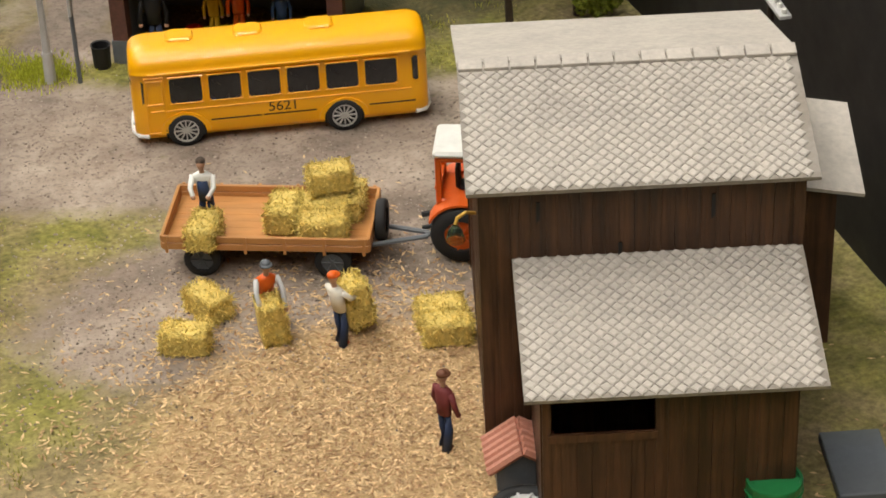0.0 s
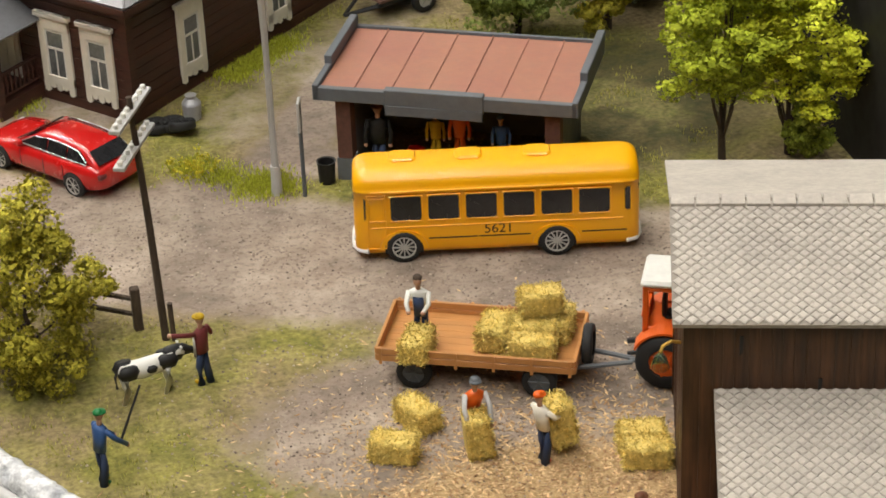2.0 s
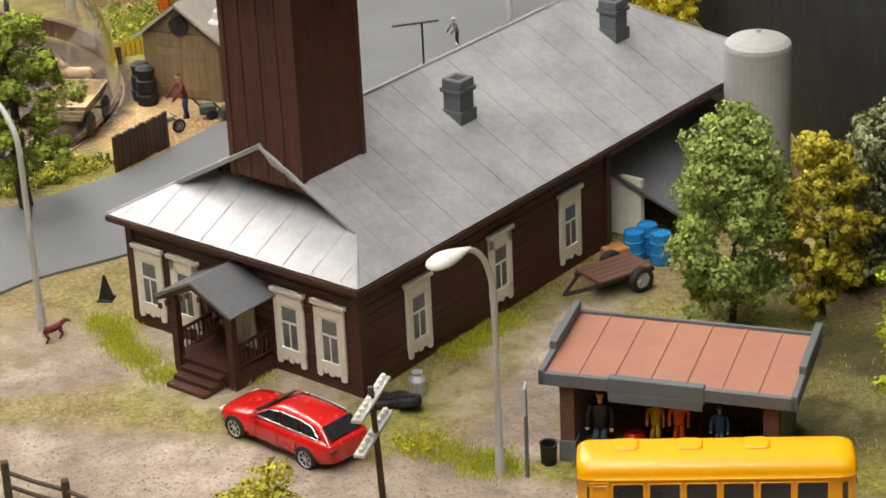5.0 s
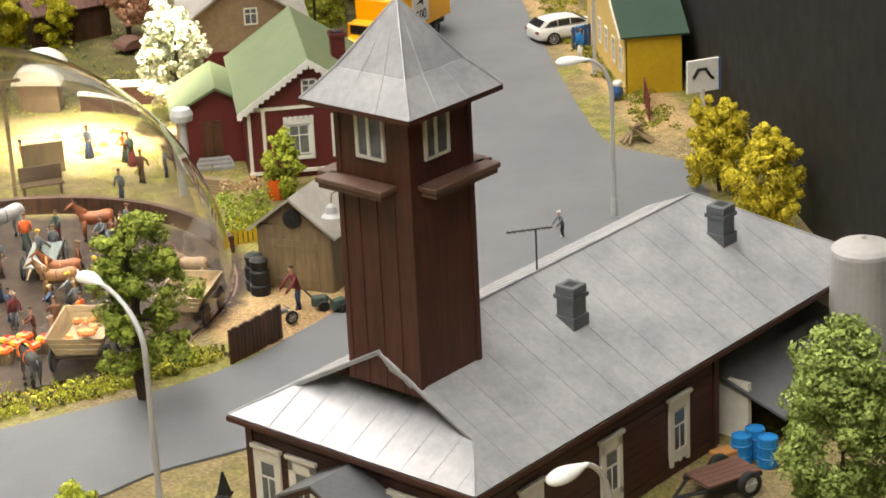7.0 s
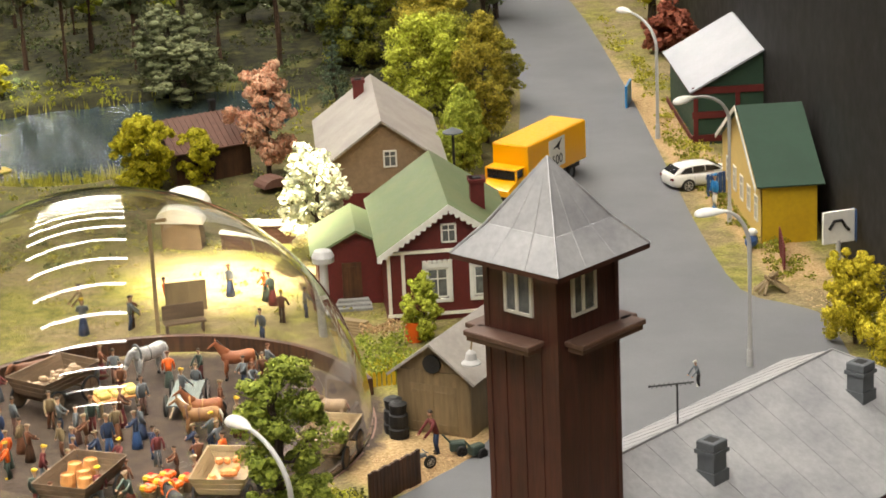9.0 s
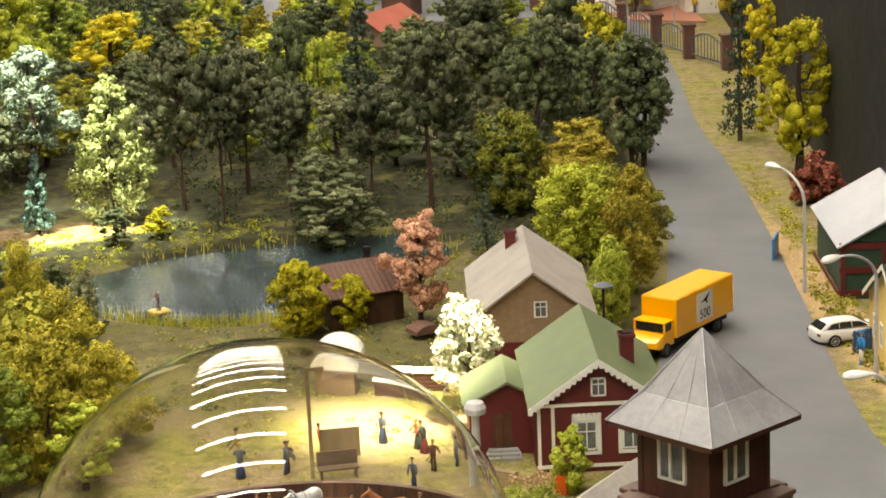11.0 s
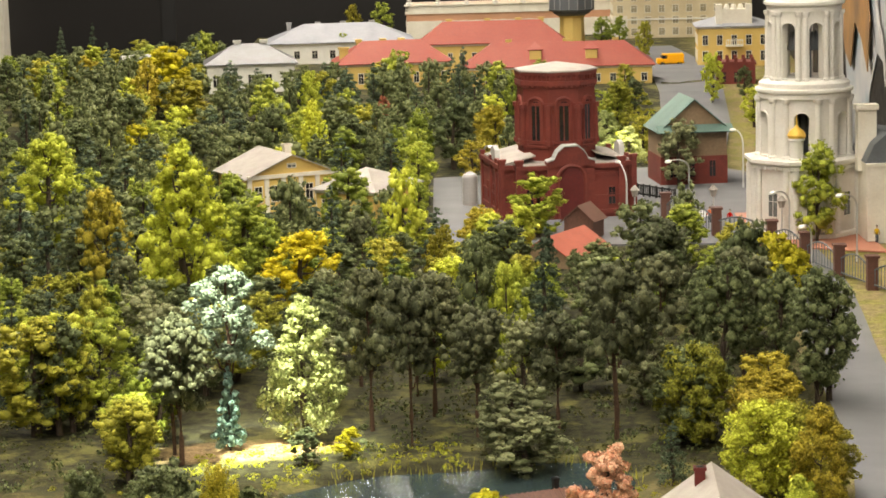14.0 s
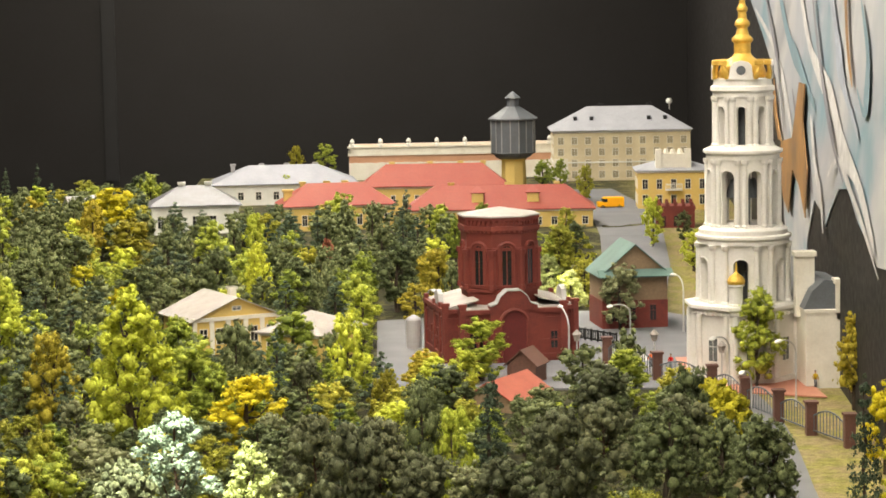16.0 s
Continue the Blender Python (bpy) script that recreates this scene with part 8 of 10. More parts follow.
def market_cart(x, y, rz_, load, label, sc=1.0):
    t = thing("market_cart", x, y, ground_z(x, y), rz_, label, "cart")
    wood = "paleplank" if "pale wooden" in label else "oldplank"
    bm = B()
    box(bm, -1.7, 1.7, -0.9, 0.9, 0.95, 1.05)
    part("bed", bm, wood, t)
    for s in (-1, 1):
        for k in range(3):  # boarded sides, flaring outwards
            a, b = k / 3 + 0.015, (k + 1) / 3 - 0.015
            bm = B()
            ext(bm, [((1.7 + 0.2 * q) * e, s * (0.9 + 0.35 * q), 1.0 + 0.8 * q) for q, e in ((a, -1), (a, 1), (b, 1), (b, -1))], (0, s * 0.07, 0.02))
            part("side_board", bm, wood, t)
            bm = B()
            ext(bm, [(s * (1.7 + 0.2 * q), e * (0.9 + 0.35 * q), 1.0 + 0.8 * q) for q, e in ((a, -1), (a, 1), (b, 1), (b, -1))], (s * 0.07, 0, 0.02))
            part("end_board", bm, wood, t)
    for wx in (-1.2, 1.2):
        for s in (-1, 1):
            wheel(t, wx, s * 1.2, 0.62, 0.62, 0.14, s, "oldplank", 8, "", 0.85)
        bm = B()
        for s in (-1, 1):
            tube(bm, [(wx, s * 1.15, 0.62), (wx, 0, 0.62), (wx, s * 0.5, 0.95)], 0.07, 6)
        part("axle", bm, "oldplank", t)
    bm = B()
    tube(bm, [(1.7, 0.3, 0.9), (3.4, 0.35, 0.35)], 0.07, 6)
    tube(bm, [(1.7, -0.3, 0.9), (3.4, -0.35, 0.35)], 0.07, 6)
    part("shaft", bm, "oldplank", t)
    r = random.Random(int(x * 100))
    for k in range(14 if load else 0):
        bm = B()
        c = (r.uniform(-1.4, 1.4), r.uniform(-0.65, 0.65), 1.25 + r.uniform(0, 0.25))
        blob(bm, c, (r.uniform(0.2, 0.36), r.uniform(0.12, 0.22), 0.18), 9, 0, Matrix.Rotation(r.uniform(0, 3.1), 4, "Z"))
        part("load", bm, "carrot" if load == "orange" else load, t)
    t.scale = (sc, sc, sc)
    return t


market_cart(-9.0, 147.0, 48, "tanwall", "brown market cart with tan sacks", 1.35)
market_cart(1.2, 128.6, 74, "orange", "pale wooden market cart with orange carrots", 1.3)
market_cart(7.6, 133.2, 68, "", "empty pale wooden cart on the square", 1.15)
market_cart(-7.2, 129.6, 62, "", "weathered cart carrying orange-brown tubs", 1.35)
tb_ = thing("market_table", -4.9, 144.6, ground_z(-4.9, 144.6), 20, "orange-brown table piled with brown loaves", "table")
bm = B()
box(bm, -1.7, 1.7, -0.8, 0.8, 1.0, 1.14, 0, 0.03)
part("tabletop", bm, "trailerwood", tb_)
for sx, sy in ((-1.4, -0.6), (1.4, -0.6), (-1.4, 0.6), (1.4, 0.6)):
    bm = B()
    box(bm, sx - 0.07, sx + 0.07, sy - 0.07, sy + 0.07, 0, 1.0)
    part("leg", bm, "plainwood", tb_)
for k in range(6):
    bm = B()
    box(bm, -1.5 + 0.95 * (k % 3), -0.65 + 0.95 * (k % 3), -0.65 + 0.7 * (k // 3), -0.05 + 0.7 * (k // 3), 1.14, 1.55, 0, 0.12)
    part("loaf", bm, "hay", tb_, "pale brown loaf")
fc = thing("flat_cart", -0.6, 144.0, ground_z(-0.6, 144.0), 80, "flat teal-grey cart with white-rimmed wheels", "cart")
bm = B()
for k in range(6):
    box(bm, -2.3, 2.3, -0.95 + k * 0.32, -0.65 + k * 0.32, 0.95, 1.06)
part("bed", bm, "tealcart", fc)
for sx in (-1.4, 1.4):
    for sy in (-1, 1):
        wheel(fc, sx, sy * 1.15, 0.72, 0.72, 0.14, sy, "lampgrey", 8, "pale spoked wheel", 0.86)
bm = B()
for sy in (-1, 1):
    tube(bm, [(-2.2, sy * 0.5, 0.95), (-4.4, sy * 0.42, 1.0)], 0.07, 6)
part("shaft", bm, "plainwood", fc)
horse(-2.8, 150.2, 215, "dapple", "lampwhite", 2.7, True, "slategrey", "dapple grey toy horse in harness grazing")
horse(3.0, 148.4, 178, "bay", "black", 2.4, False, "", "bay toy horse standing by the low wall")
horse(0.4, 140.0, 172, "bay", "black", 2.4, False, "trailerwood", "bay toy horse harnessed to a cart")
horse(0.1, 138.6, 174, "dun", "cream", 2.4, False, "brownroof", "dun toy horse with cream mane in harness")
horse(-2.0, 126.2, 108, "rubber", "black", 2.4, True, "orange", "dark grey toy horse before the flower stall")
horse(-10.6, 149.9, 190, "horsebrown", "black", 2.3, True, "", "brown toy horse grazing by the wall")
horse(-13.5, 146.0, 120, "brownroof", "black", 2.2)
horse(8.2, 138.6, 150, "tanwall", "brownroof", 2.2)
r = random.Random(11)
FIGC = (("denim", "blue"), ("maroon", "slategrey"), ("horsebrown", "maroon"), ("dullgreen", "redpaint"), ("slategrey", "denim"), ("horsebrown", "barnwood"), ("orange", "dullgreen"), ("slategrey", "denim"), ("plainwood", "horsebrown"), ("slategrey", "brownroof"))
spots = ((-3.9, 137.9), (-2.7, 134.7), (-0.3, 132.4), (-4.4, 128.1), (5.2, 155.8), (6.9, 159.2), (6.2, 164.6), (-3.9, 160.4), (-7.3, 163.7), (-7.6, 139.6), (-5.6, 137.0), (-9.6, 133.4), (-4.8, 141.8), (-6.6, 141.0), (-8.6, 141.6), (-10.4, 137.4), (-11.6, 135.0), (0.6, 136.6), (2.4, 138.2), (-0.8, 145.0), (-12.2, 140.6), (-5.0, 133.6), (-0.4, 129.2), (-9.8, 129.6), (-7.2, 160.2), (-3.8, 160.8), (-1.2, 164.4), (3.6, 166.2), (4.2, 135.6), (-3.4, 143.4), (-7.8, 136.4), (-6.2, 129.0), (-12.6, 131.2), (6.6, 163.4), (8.8, 160.2))
for k, (x, y) in enumerate(spots):
    a, b = FIGC[k % len(FIGC)]
    figure(x, y, r.uniform(0, 360), a, b, r.choice(("bark", "mustard", "horsebrown", "tanwall")), r.uniform(-0.1, 0.25), r.choice(("down", "reach", "carry")), r.uniform(2.3, 2.75), None, "small painted toy market visitor", k % 3 == 0)
crowd = []
while len(crowd) < 46:  # more visitors between the carts
    x, y = r.uniform(-17, 5), r.uniform(127, 151)
    if math.hypot(x + 5.1, y - 140.4) < 14.5 and all(math.hypot(x - a, y - b) > 1.15 for a, b in crowd + list(spots)) and all(math.hypot(x - a, y - b) > 2.0 for a, b in ((-9, 147), (-4.9, 144.6), (1.2, 128.6), (7.6, 133.2), (-7.2, 129.6), (-0.6, 144), (-2.8, 150.2), (3, 148.4), (0.4, 140), (0.1, 138.6), (-2, 126.2), (-2.4, 130.4), (-10.6, 149.9), (-13.5, 146), (8.2, 138.6))):
        crowd.append((x, y))
for k, (x, y) in enumerate(crowd):
    a, b = FIGC[(k * 3 + 1) % len(FIGC)]
    figure(x, y, r.uniform(0, 360), a, b, r.choice(("bark", "horsebrown", "plainwood", "bark")), r.uniform(-0.1, 0.25), r.choice(("down", "reach", "carry")), r.uniform(2.1, 2.5), None, "small painted toy market visitor", k % 3 == 0)
for k, (x, y) in enumerate(((-3.4, 129.6), (-2.6, 130.4), (-1.8, 129.8), (-1.1, 130.6), (-2.2, 131.3), (-3.2, 131.0))):
    bk = thing("flower_basket", x, y, ground_z(x, y), 0, "basket of orange and red flowers on the market", "basket")
    bm = B()
    lathe(bm, [(0.35, 0), (0.5, 0.7), (0.45, 0.68)], 12)
    part("basket", bm, "plainwood", bk)
    for j, key in enumerate(("orange", "red", "mustard", "orange")):
        bm = B()
        blob(bm, (0.25 * math.cos(j * 1.6), 0.25 * math.sin(j * 1.6), 0.85), (0.28, 0.28, 0.22), 8)
        part("flower", bm, key, bk)
for k, (x, y) in enumerate(((-7.9, 129.0), (-7.0, 129.4), (-7.5, 130.6), (-6.6, 131.0), (-6.9, 128.2))):
    bm = B()
    lathe(bm, [(0.38, 0), (0.48, 0.5), (0.4, 1.0), (0.36, 1.02), (0.34, 0.9)], 12)
    solo("wooden_tub", bm, "trailerwood", x, y, ground_z(x, y) + 1.42, 0, "round orange-brown wooden tub standing in a cart", "tub", "tubs")
bm = B()
box(bm, -0.12, 0.12, -0.12, 0.12, 0, 8.6)
box(bm, -0.12, 1.3, -0.1, 0.1, 8.3, 8.55)
solo("garden_post", bm, "paleplank", -2.0, 159.0, 0, 15, "tall pale wooden post in the garden", "post")
bn = thing("garden_bench", -0.1, 158.8, 0, 8, "dark weathered garden bench before a brown board", "bench")
for x0, x1, y0, y1, z0, z1, nm in ((-1.5, 1.5, -0.5, 0.4, 0.75, 0.9, "seat"), (-1.5, 1.5, 0.4, 0.55, 0.9, 2.0, "backrest"), (-1.35, -1.2, -0.4, 0.4, 0, 0.75, "leg"), (1.2, 1.35, -0.4, 0.4, 0, 0.75, "leg")):
    bm = B()
    box(bm, x0, x1, y0, y1, z0, z1, 0, 0.03)
    part(nm, bm, "oldplank", bn)
bm = B()
box(bm, -1.5, 1.5, -0.1, 0.1, 0.3, 2.6, 0, 0.03)
solo("garden_screen", bm, "plainwood", 0.2, 162.6, 0, 6, "tan wooden screen standing in the garden", "screen")
pp = thing("plank_pile", 11.4, 155.4, 0, -35, "stack of pale planks beside the red house", "planks")
for k in range(5):
    bm = B()
    box(bm, -1.1, 1.1, -0.5 + 0.04 * k, 0.5 - 0.05 * k, 0.2 * k, 0.2 * k + 0.2, 0, 0.02)
    part("plank", bm, "paleplank", pp)
bm = B()
lathe(bm, [(0.6, 0), (0.66, 0.7), (0.6, 1.4), (0.5, 1.42), (0.48, 1.3)], 14)
solo("barrel", bm, "orange", 15.3, 152.8, 0, 0, "bright orange barrel before the red house", "barrel")
stall = thing("market_booth", 0.8, 180.5, 0, -10, "small booth with a white rounded roof", "booth")
bm = B()
box(bm, -1.6, 1.6, -1.3, 1.3, 0, 2.6)
part("wall", bm, "tanwall", stall)
bm = B()
ext(bm, [(2.0 * math.cos(a), -1.6, 2.5 + 1.6 * math.sin(a)) for a in np.linspace(0, math.pi, 11)], (0, 3.2, 0))
part("roof", bm, "white", stall)
gable_house("garden_house", -80.5, 600.0, 25, 9.0, 7.0, 4.0, 6.6, "white", "lampgrey", "small white house at the edge of the wood", 0.4, ground_z(-80.5, 600.0))


# ------------------------------------------------------------------ bell tower
def arch_pts(w, h, n=8):
    """Outline of a round-headed opening, x and z, sill at 0."""
    return [(-w / 2, 0), (w / 2, 0), (w / 2, h - w / 2)] + [(w / 2 * math.cos(a), h - w / 2 + w / 2 * math.sin(a)) for a in np.linspace(0, math.pi, n)[1:-1]] + [(-w / 2, h - w / 2)]


def drum(t, r, z0, z1, n, ow, oh, key, turn=0.0, thick=1.3, dark=None):
    """A round storey of n bays: every bay a wall slab with a round-headed opening right through it."""
    for k in range(n):
        a = 2 * math.pi * k / n + turn
        half = math.pi / n
        bm = B()
        segs = 4
        W = 2 * r * math.sin(half)
        H = z1 - z0
        sill = H * 0.04
        ap = arch_pts(ow, oh)
        # piers left and right, band above, sill below, all bent round the drum
        def bend(x, d, z):
            ang = a + x / r
            return ((r - d) * math.cos(ang), (r - d) * math.sin(ang), z)
        def slab(x0, x1, za, zb):
            xs = [x0 + (x1 - x0) * i / segs for i in range(segs + 1)]
            for q0, q1 in zip(xs, xs[1:]):
                v = [bm.verts.new(bend(x, d, z)) for z in (za, zb) for d in (0, thick) for x in (q0, q1)]
                for f in ((0, 1, 5, 4), (2, 6, 7, 3), (0, 4, 6, 2), (1, 3, 7, 5), (4, 5, 7, 6), (0, 2, 3, 1)):
                    bm.faces.new([v[i] for i in f])
        arc = r * half
        slab(-arc, -ow / 2, z0, z1)
        slab(ow / 2, arc, z0, z1)
        slab(-ow / 2, ow / 2, z0, z0 + sill)
        slab(-ow / 2, ow / 2, z0 + sill + oh, z1)
        for (xa, za), (xb, zb) in zip(ap[2:], ap[3:]):
            top = z0 + sill + oh
            v = [bm.verts.new(bend(x, d, z)) for d in (0, thick) for x, z in ((xa, z0 + sill + za), (xb, z0 + sill + zb), (xb, top), (xa, top))]
            for f in ((0, 1, 2, 3), (4, 7, 6, 5), (0, 4, 5, 1)):
                bm.faces.new([v[i] for i in f])
        part("bay", bm, key, t)
        # half columns on both sides of the opening
        for sx in (-1, 1):
            xx = sx * (ow / 2 + (arc - ow / 2) * 0.52)
            q = bend(xx, -0.15, 0)
            bm = B()
            cr = min(0.5, (arc - ow / 2) * 0.36)
            lathe(bm, [(cr * 1.5, z0), (cr * 1.5, z0 + 0.4), (cr, z0 + 0.6), (cr * 0.9, z1 - 0.9), (cr * 1.4, z1 - 0.5), (cr * 1.5, z1)], 10, 0, q[0], q[1])
            part("column", bm, key, t)
        # moulding round the arch
        bm = B()
        tube(bm, [bend(x * 1.1, -0.08, z0 + sill + z) for x, z in ap[2:]], 0.14, 5)
        part("arch_moulding", bm, key, t)


bell = thing("bell_tower", 54.6, 374.7, 0, 0, "tall cream tiered bell tower with gilded spire", "bell tower")
bm = B()
lathe(bm, [(9.5, -0.5), (9.5, 1.0), (9.0, 1.2), (9.0, 11.2), (9.4, 11.4), (9.3, 11.9), (10.0, 12.3), (10.0, 12.8), (8.2, 13.0)], 8, 0, 0, 0, math.pi / 8)
part("base", bm, "stone", bell)
for k in range(8):
    a = math.pi / 4 * k + math.pi / 8
    for da in (-0.09, 0.09):
        bm = B()
        cyl(bm, (9.0 * math.cos(a + da), 9.0 * math.sin(a + da), 1.2), (9.0 * math.cos(a + da), 9.0 * math.sin(a + da), 11.3), 0.5, 0.45, 10)
        part("pilaster", bm, "stone", bell)
BTW = simple_window(2.0, 4.0, "white")
for k in range(8):
    a = 45 * k + 90 + 45
    q = radians(a)
    put_window(bell, BTW, P(8.38 * math.cos(q), 8.38 * math.sin(q), 3.6, 0, 0, a + 90))
for k in range(56):
    a = 2 * math.pi * k / 56
    bm = B() if k == 0 else bm
    box(bm, 8.95, 9.25, -0.18, 0.18, 11.35, 11.75, 0, 0, Matrix.Rotation(a, 4, "Z"))
part("cornice", bm, "stone", bell)
drum(bell, 7.2, 12.9, 22.6, 6, 2.4, 7.2, "stone", math.radians(-102))
bm = B()
lathe(bm, [(6.4, 22.5), (7.6, 22.6), (7.5, 23.3), (7.9, 23.6), (7.9, 24.0), (7.3, 24.2), (7.3, 24.9), (6.9, 25.2), (6.2, 25.4), (5, 25.5)], 48)
part("cornice", bm, "stone", bell)
drum(bell, 5.75, 25.3, 36.4, 8, 2.2, 9.0, "stone", math.radians(-102 + 22.5))
bm = B()
lathe(bm, [(5.0, 36.3), (6.0, 36.4), (6.0, 37.1), (6.5, 37.5), (6.5, 37.9), (5.8, 38.2), (5.2, 38.5), (4, 38.6)], 48)
part("cornice", bm, "stone", bell)
drum(bell, 4.6, 38.4, 46.6, 8, 1.5, 6.4, "stone", math.radians(-102))
bm = B()
lathe(bm, [(4.0, 46.5), (4.9, 46.6), (4.9, 47.2), (5.3, 47.6), (5.2, 48.2), (4.8, 48.4), (4.7, 49.4), (4.2, 49.6)], 48)
part("cornice", bm, "stone", bell)
for tier, z0, z1 in (("core", 13, 25), ("core", 25.4, 37), ("core", 38.5, 47)):
    bm = B()
    cyl(bm, (0, 0, z0), (0, 0, z1), 1.2, None, 12)
    for k in range(4):
        q = math.pi / 2 * k + 0.5
        lathe(bm, [(0.2, z0 + (z1 - z0) * 0.66), (0.7, z0 + (z1 - z0) * 0.55), (1.1, z0 + (z1 - z0) * 0.4)], 10, 0, 2.2 * math.cos(q), 2.2 * math.sin(q))
    part("bell", bm, "slategrey", bell, "dark bells and shaft inside")
bm = B()
lathe(bm, [(3.9, 49.4), (3.9, 50.4), (3.5, 51.5), (2.6, 52.4), (1.7, 53.0), (1.35, 53.5), (1.35, 55.2), (1.75, 55.6), (1.7, 56.0), (1.1, 56.6), (0.85, 57.6), (1.25, 58.2), (1.2, 58.6), (0.75, 59.2), (0.65, 60.2), (0.9, 60.6), (0.85, 61.0), (0.5, 61.6), (0.42, 64), (0.1, 78)], 32)
part("spire", bm, "gold", bell, "gilded dome and slender spire")
for k in range(4):
    a = math.radians(-102 + 90 * k)
    m = Matrix.Rotation(a, 4, "Z")
    bm = B()
    pts = [(-2.0, 49.4), (2.0, 49.4), (1.7, 51.6), (1.2, 52.2), (0, 52.5), (-1.2, 52.2), (-1.7, 51.6)]
    ext(bm, [m @ Vector((4.55, x, z)) for x, z in pts], m @ Vector((0.4, 0, 0)))
    part("pediment", bm, "stone", bell)
    bm = B()
    cyl(bm, m @ Vector((4.9, 0, 50.9)), m @ Vector((5.05, 0, 50.9)), 0.75, None, 18)
    part("clock", bm, "slategrey", bell, "dark round clock face")
    for s in (-1, 1):
        bm = B()
        box(bm, 3.2, 4.8, s * 2.9 - 0.75, s * 2.9 + 0.75, 51.7, 52.5, 0, 0.12, m)
        tube(bm, [m @ Vector((4.3, s * 2.2, 49.6)), m @ Vector((4.5, s * 2.5, 50.6)), m @ Vector((4.3, s * 3.0, 51.8))], 0.5, 8, 0, 0.3)
        part("volute", bm, "gold", bell, "gilded corner scroll")
for a in (-108, 72):
    q = math.radians(a)
    x, y = 7.6 * math.cos(q), 7.6 * math.sin(q)
    bm = B()
    lathe(bm, [(1.35, 12.6), (1.35, 13.2), (1.1, 13.3), (1.1, 16.0), (1.4, 16.2), (1.3, 16.5)], 12, 0, x, y)
    tr_ = part("turret", bm, "stone", bell)
    bm = B()
    lathe(bm, [(1.4, 16.5), (1.5, 17.0), (1.1, 17.7), (0.4, 18.2), (0.15, 18.6), (0.2, 19.0), (0.04, 20.2)], 16, 0, x, y)
    part("cupola", bm, "gold", tr_, "small gilded cupola")

# ------------------------------------------------------------------ red brick church
ch = thing("brick_church", 16.2, 405.0, 0.2, 9.0, "dark red brick church with octagonal tower and pale roofs", "church")
cw, cd, cz = 11.6, 10.2, 9.2
bm = B()
box(bm, -cw, cw, -cd + 2.5, cd, 0, cz)
box(bm, -cw + 2.5, cw - 2.5, -cd, -cd + 3, 0, cz)
part("wall", bm, "brickred", ch, "dark red brickwork with mouldings")
for z, d, h in ((0.6, 0.25, 0.8), (3.6, 0.15, 0.35), (7.4, 0.2, 0.4), (cz - 0.5, 0.5, 0.7)):
    bm = B()
    box(bm, -cw - d, cw + d, -cd + 2.5 - d, cd + d, z, z + h)
    box(bm, -cw + 2.5 - d, cw - 2.5 + d, -cd - d, -cd + 3, z, z + h)
    part("string_course", bm, "brickred", ch)
for x in (-cw, -cw + 2.6, cw - 2.6, cw):
    y = -cd + 2.5 if abs(x) == cw else -cd
    bm = B()
    box(bm, x - 0.6, x + 0.6, y - 0.3, y + 0.5, 0, cz + 1.0)
    box(bm, x - 0.75, x + 0.75, y - 0.45, y + 0.6, cz + 0.8, cz + 1.3)
    part("buttress", bm, "brickred", ch)
for y in (-cd + 2.5, -3.2, 2.0, cd):
    for s in (-1, 1):
        bm = B()
        box(bm, s * cw - 0.35, s * cw + 0.35, y - 0.6, y + 0.6, 0, cz + 1.0)
        part("buttress", bm, "brickred", ch)
bm = B()
pts = [(-4.2, 0), (4.2, 0), (4.2, 10.0), (3.0, 10.4), (2.4, 11.6), (1.2, 12.6), (-1.2, 12.6), (-2.4, 11.6), (-3.0, 10.4), (-4.2, 10.0)]
ext(bm, [(x, -cd - 0.5, z) for x, z in pts], (0, 2.2, 0))
part("gable", bm, "brickred", ch)
bm = B()
cap = pts[2:]
for (xa, za), (xb, zb) in zip(cap, cap[1:]):
    ext(bm, [(xa, -cd - 0.8, za), (xb, -cd - 0.8, zb), (xb, -cd - 0.8, zb + 0.22), (xa, -cd - 0.8, za + 0.22)], (0, 2.6, 0))
part("coping", bm, "lampgrey", ch, "pale metal coping")
bm = B()
ap = arch_pts(4.4, 9.0, 12)
ext(bm, [(x, -cd - 0.52, z + 0.3) for x, z in ap], (0, -0.08, 0))
part("portal", bm, "redpaint", ch)
bm = B()
tube(bm, [(x * 1.08, -cd - 0.6, z + 0.3) for x, z in ap[1:] + ap[:1]], 0.35, 6)
part("portal_arch", bm, "brickred", ch)
CWn = simple_window(1.4, 3.2, "brickred", True, "darkglass", 0.15)
for x in (-7.2, 7.2):
    put_window(ch, CWn, P(x, -cd - 0.02, 2.2))
for y in (-5.0, -0.6, 4.6):
    put_window(ch, CWn, P(-cw - 0.02, y, 2.2, 0, 0, -90))
bm = B()
box(bm, -cw + 0.3, cw - 0.3, -cd + 2.8, cd - 0.3, cz, cz + 0.3)
box(bm, -cw + 2.8, cw - 2.8, -cd + 0.3, -cd + 3, cz, cz + 0.3)
for s in (-1, 1):
    plate(bm, [(s * (cw - 0.2), -cd + 2.8, cz + 0.35), (s * (cw - 0.2), cd - 0.2, cz + 0.35), (s * 5.5, cd - 0.2, cz + 1.7), (s * 5.5, -cd + 2.8, cz + 1.7)], 0.2)
part("roof", bm, "paleroof", ch, "pale sheet roof")
for s in (-1, 1):
    bm = B()
    ext(bm, [(s * cw, -2.0, cz + 0.4), (s * cw, 2.8, cz + 0.4), (s * cw, 2.2, cz + 2.2), (s * cw, 0.4, cz + 2.9), (s * cw, -1.4, cz + 2.2)], (-s * 0.9, 0, 0))
    part("side_gable", bm, "lampgrey", ch)
ot = 6.9
bm = B()
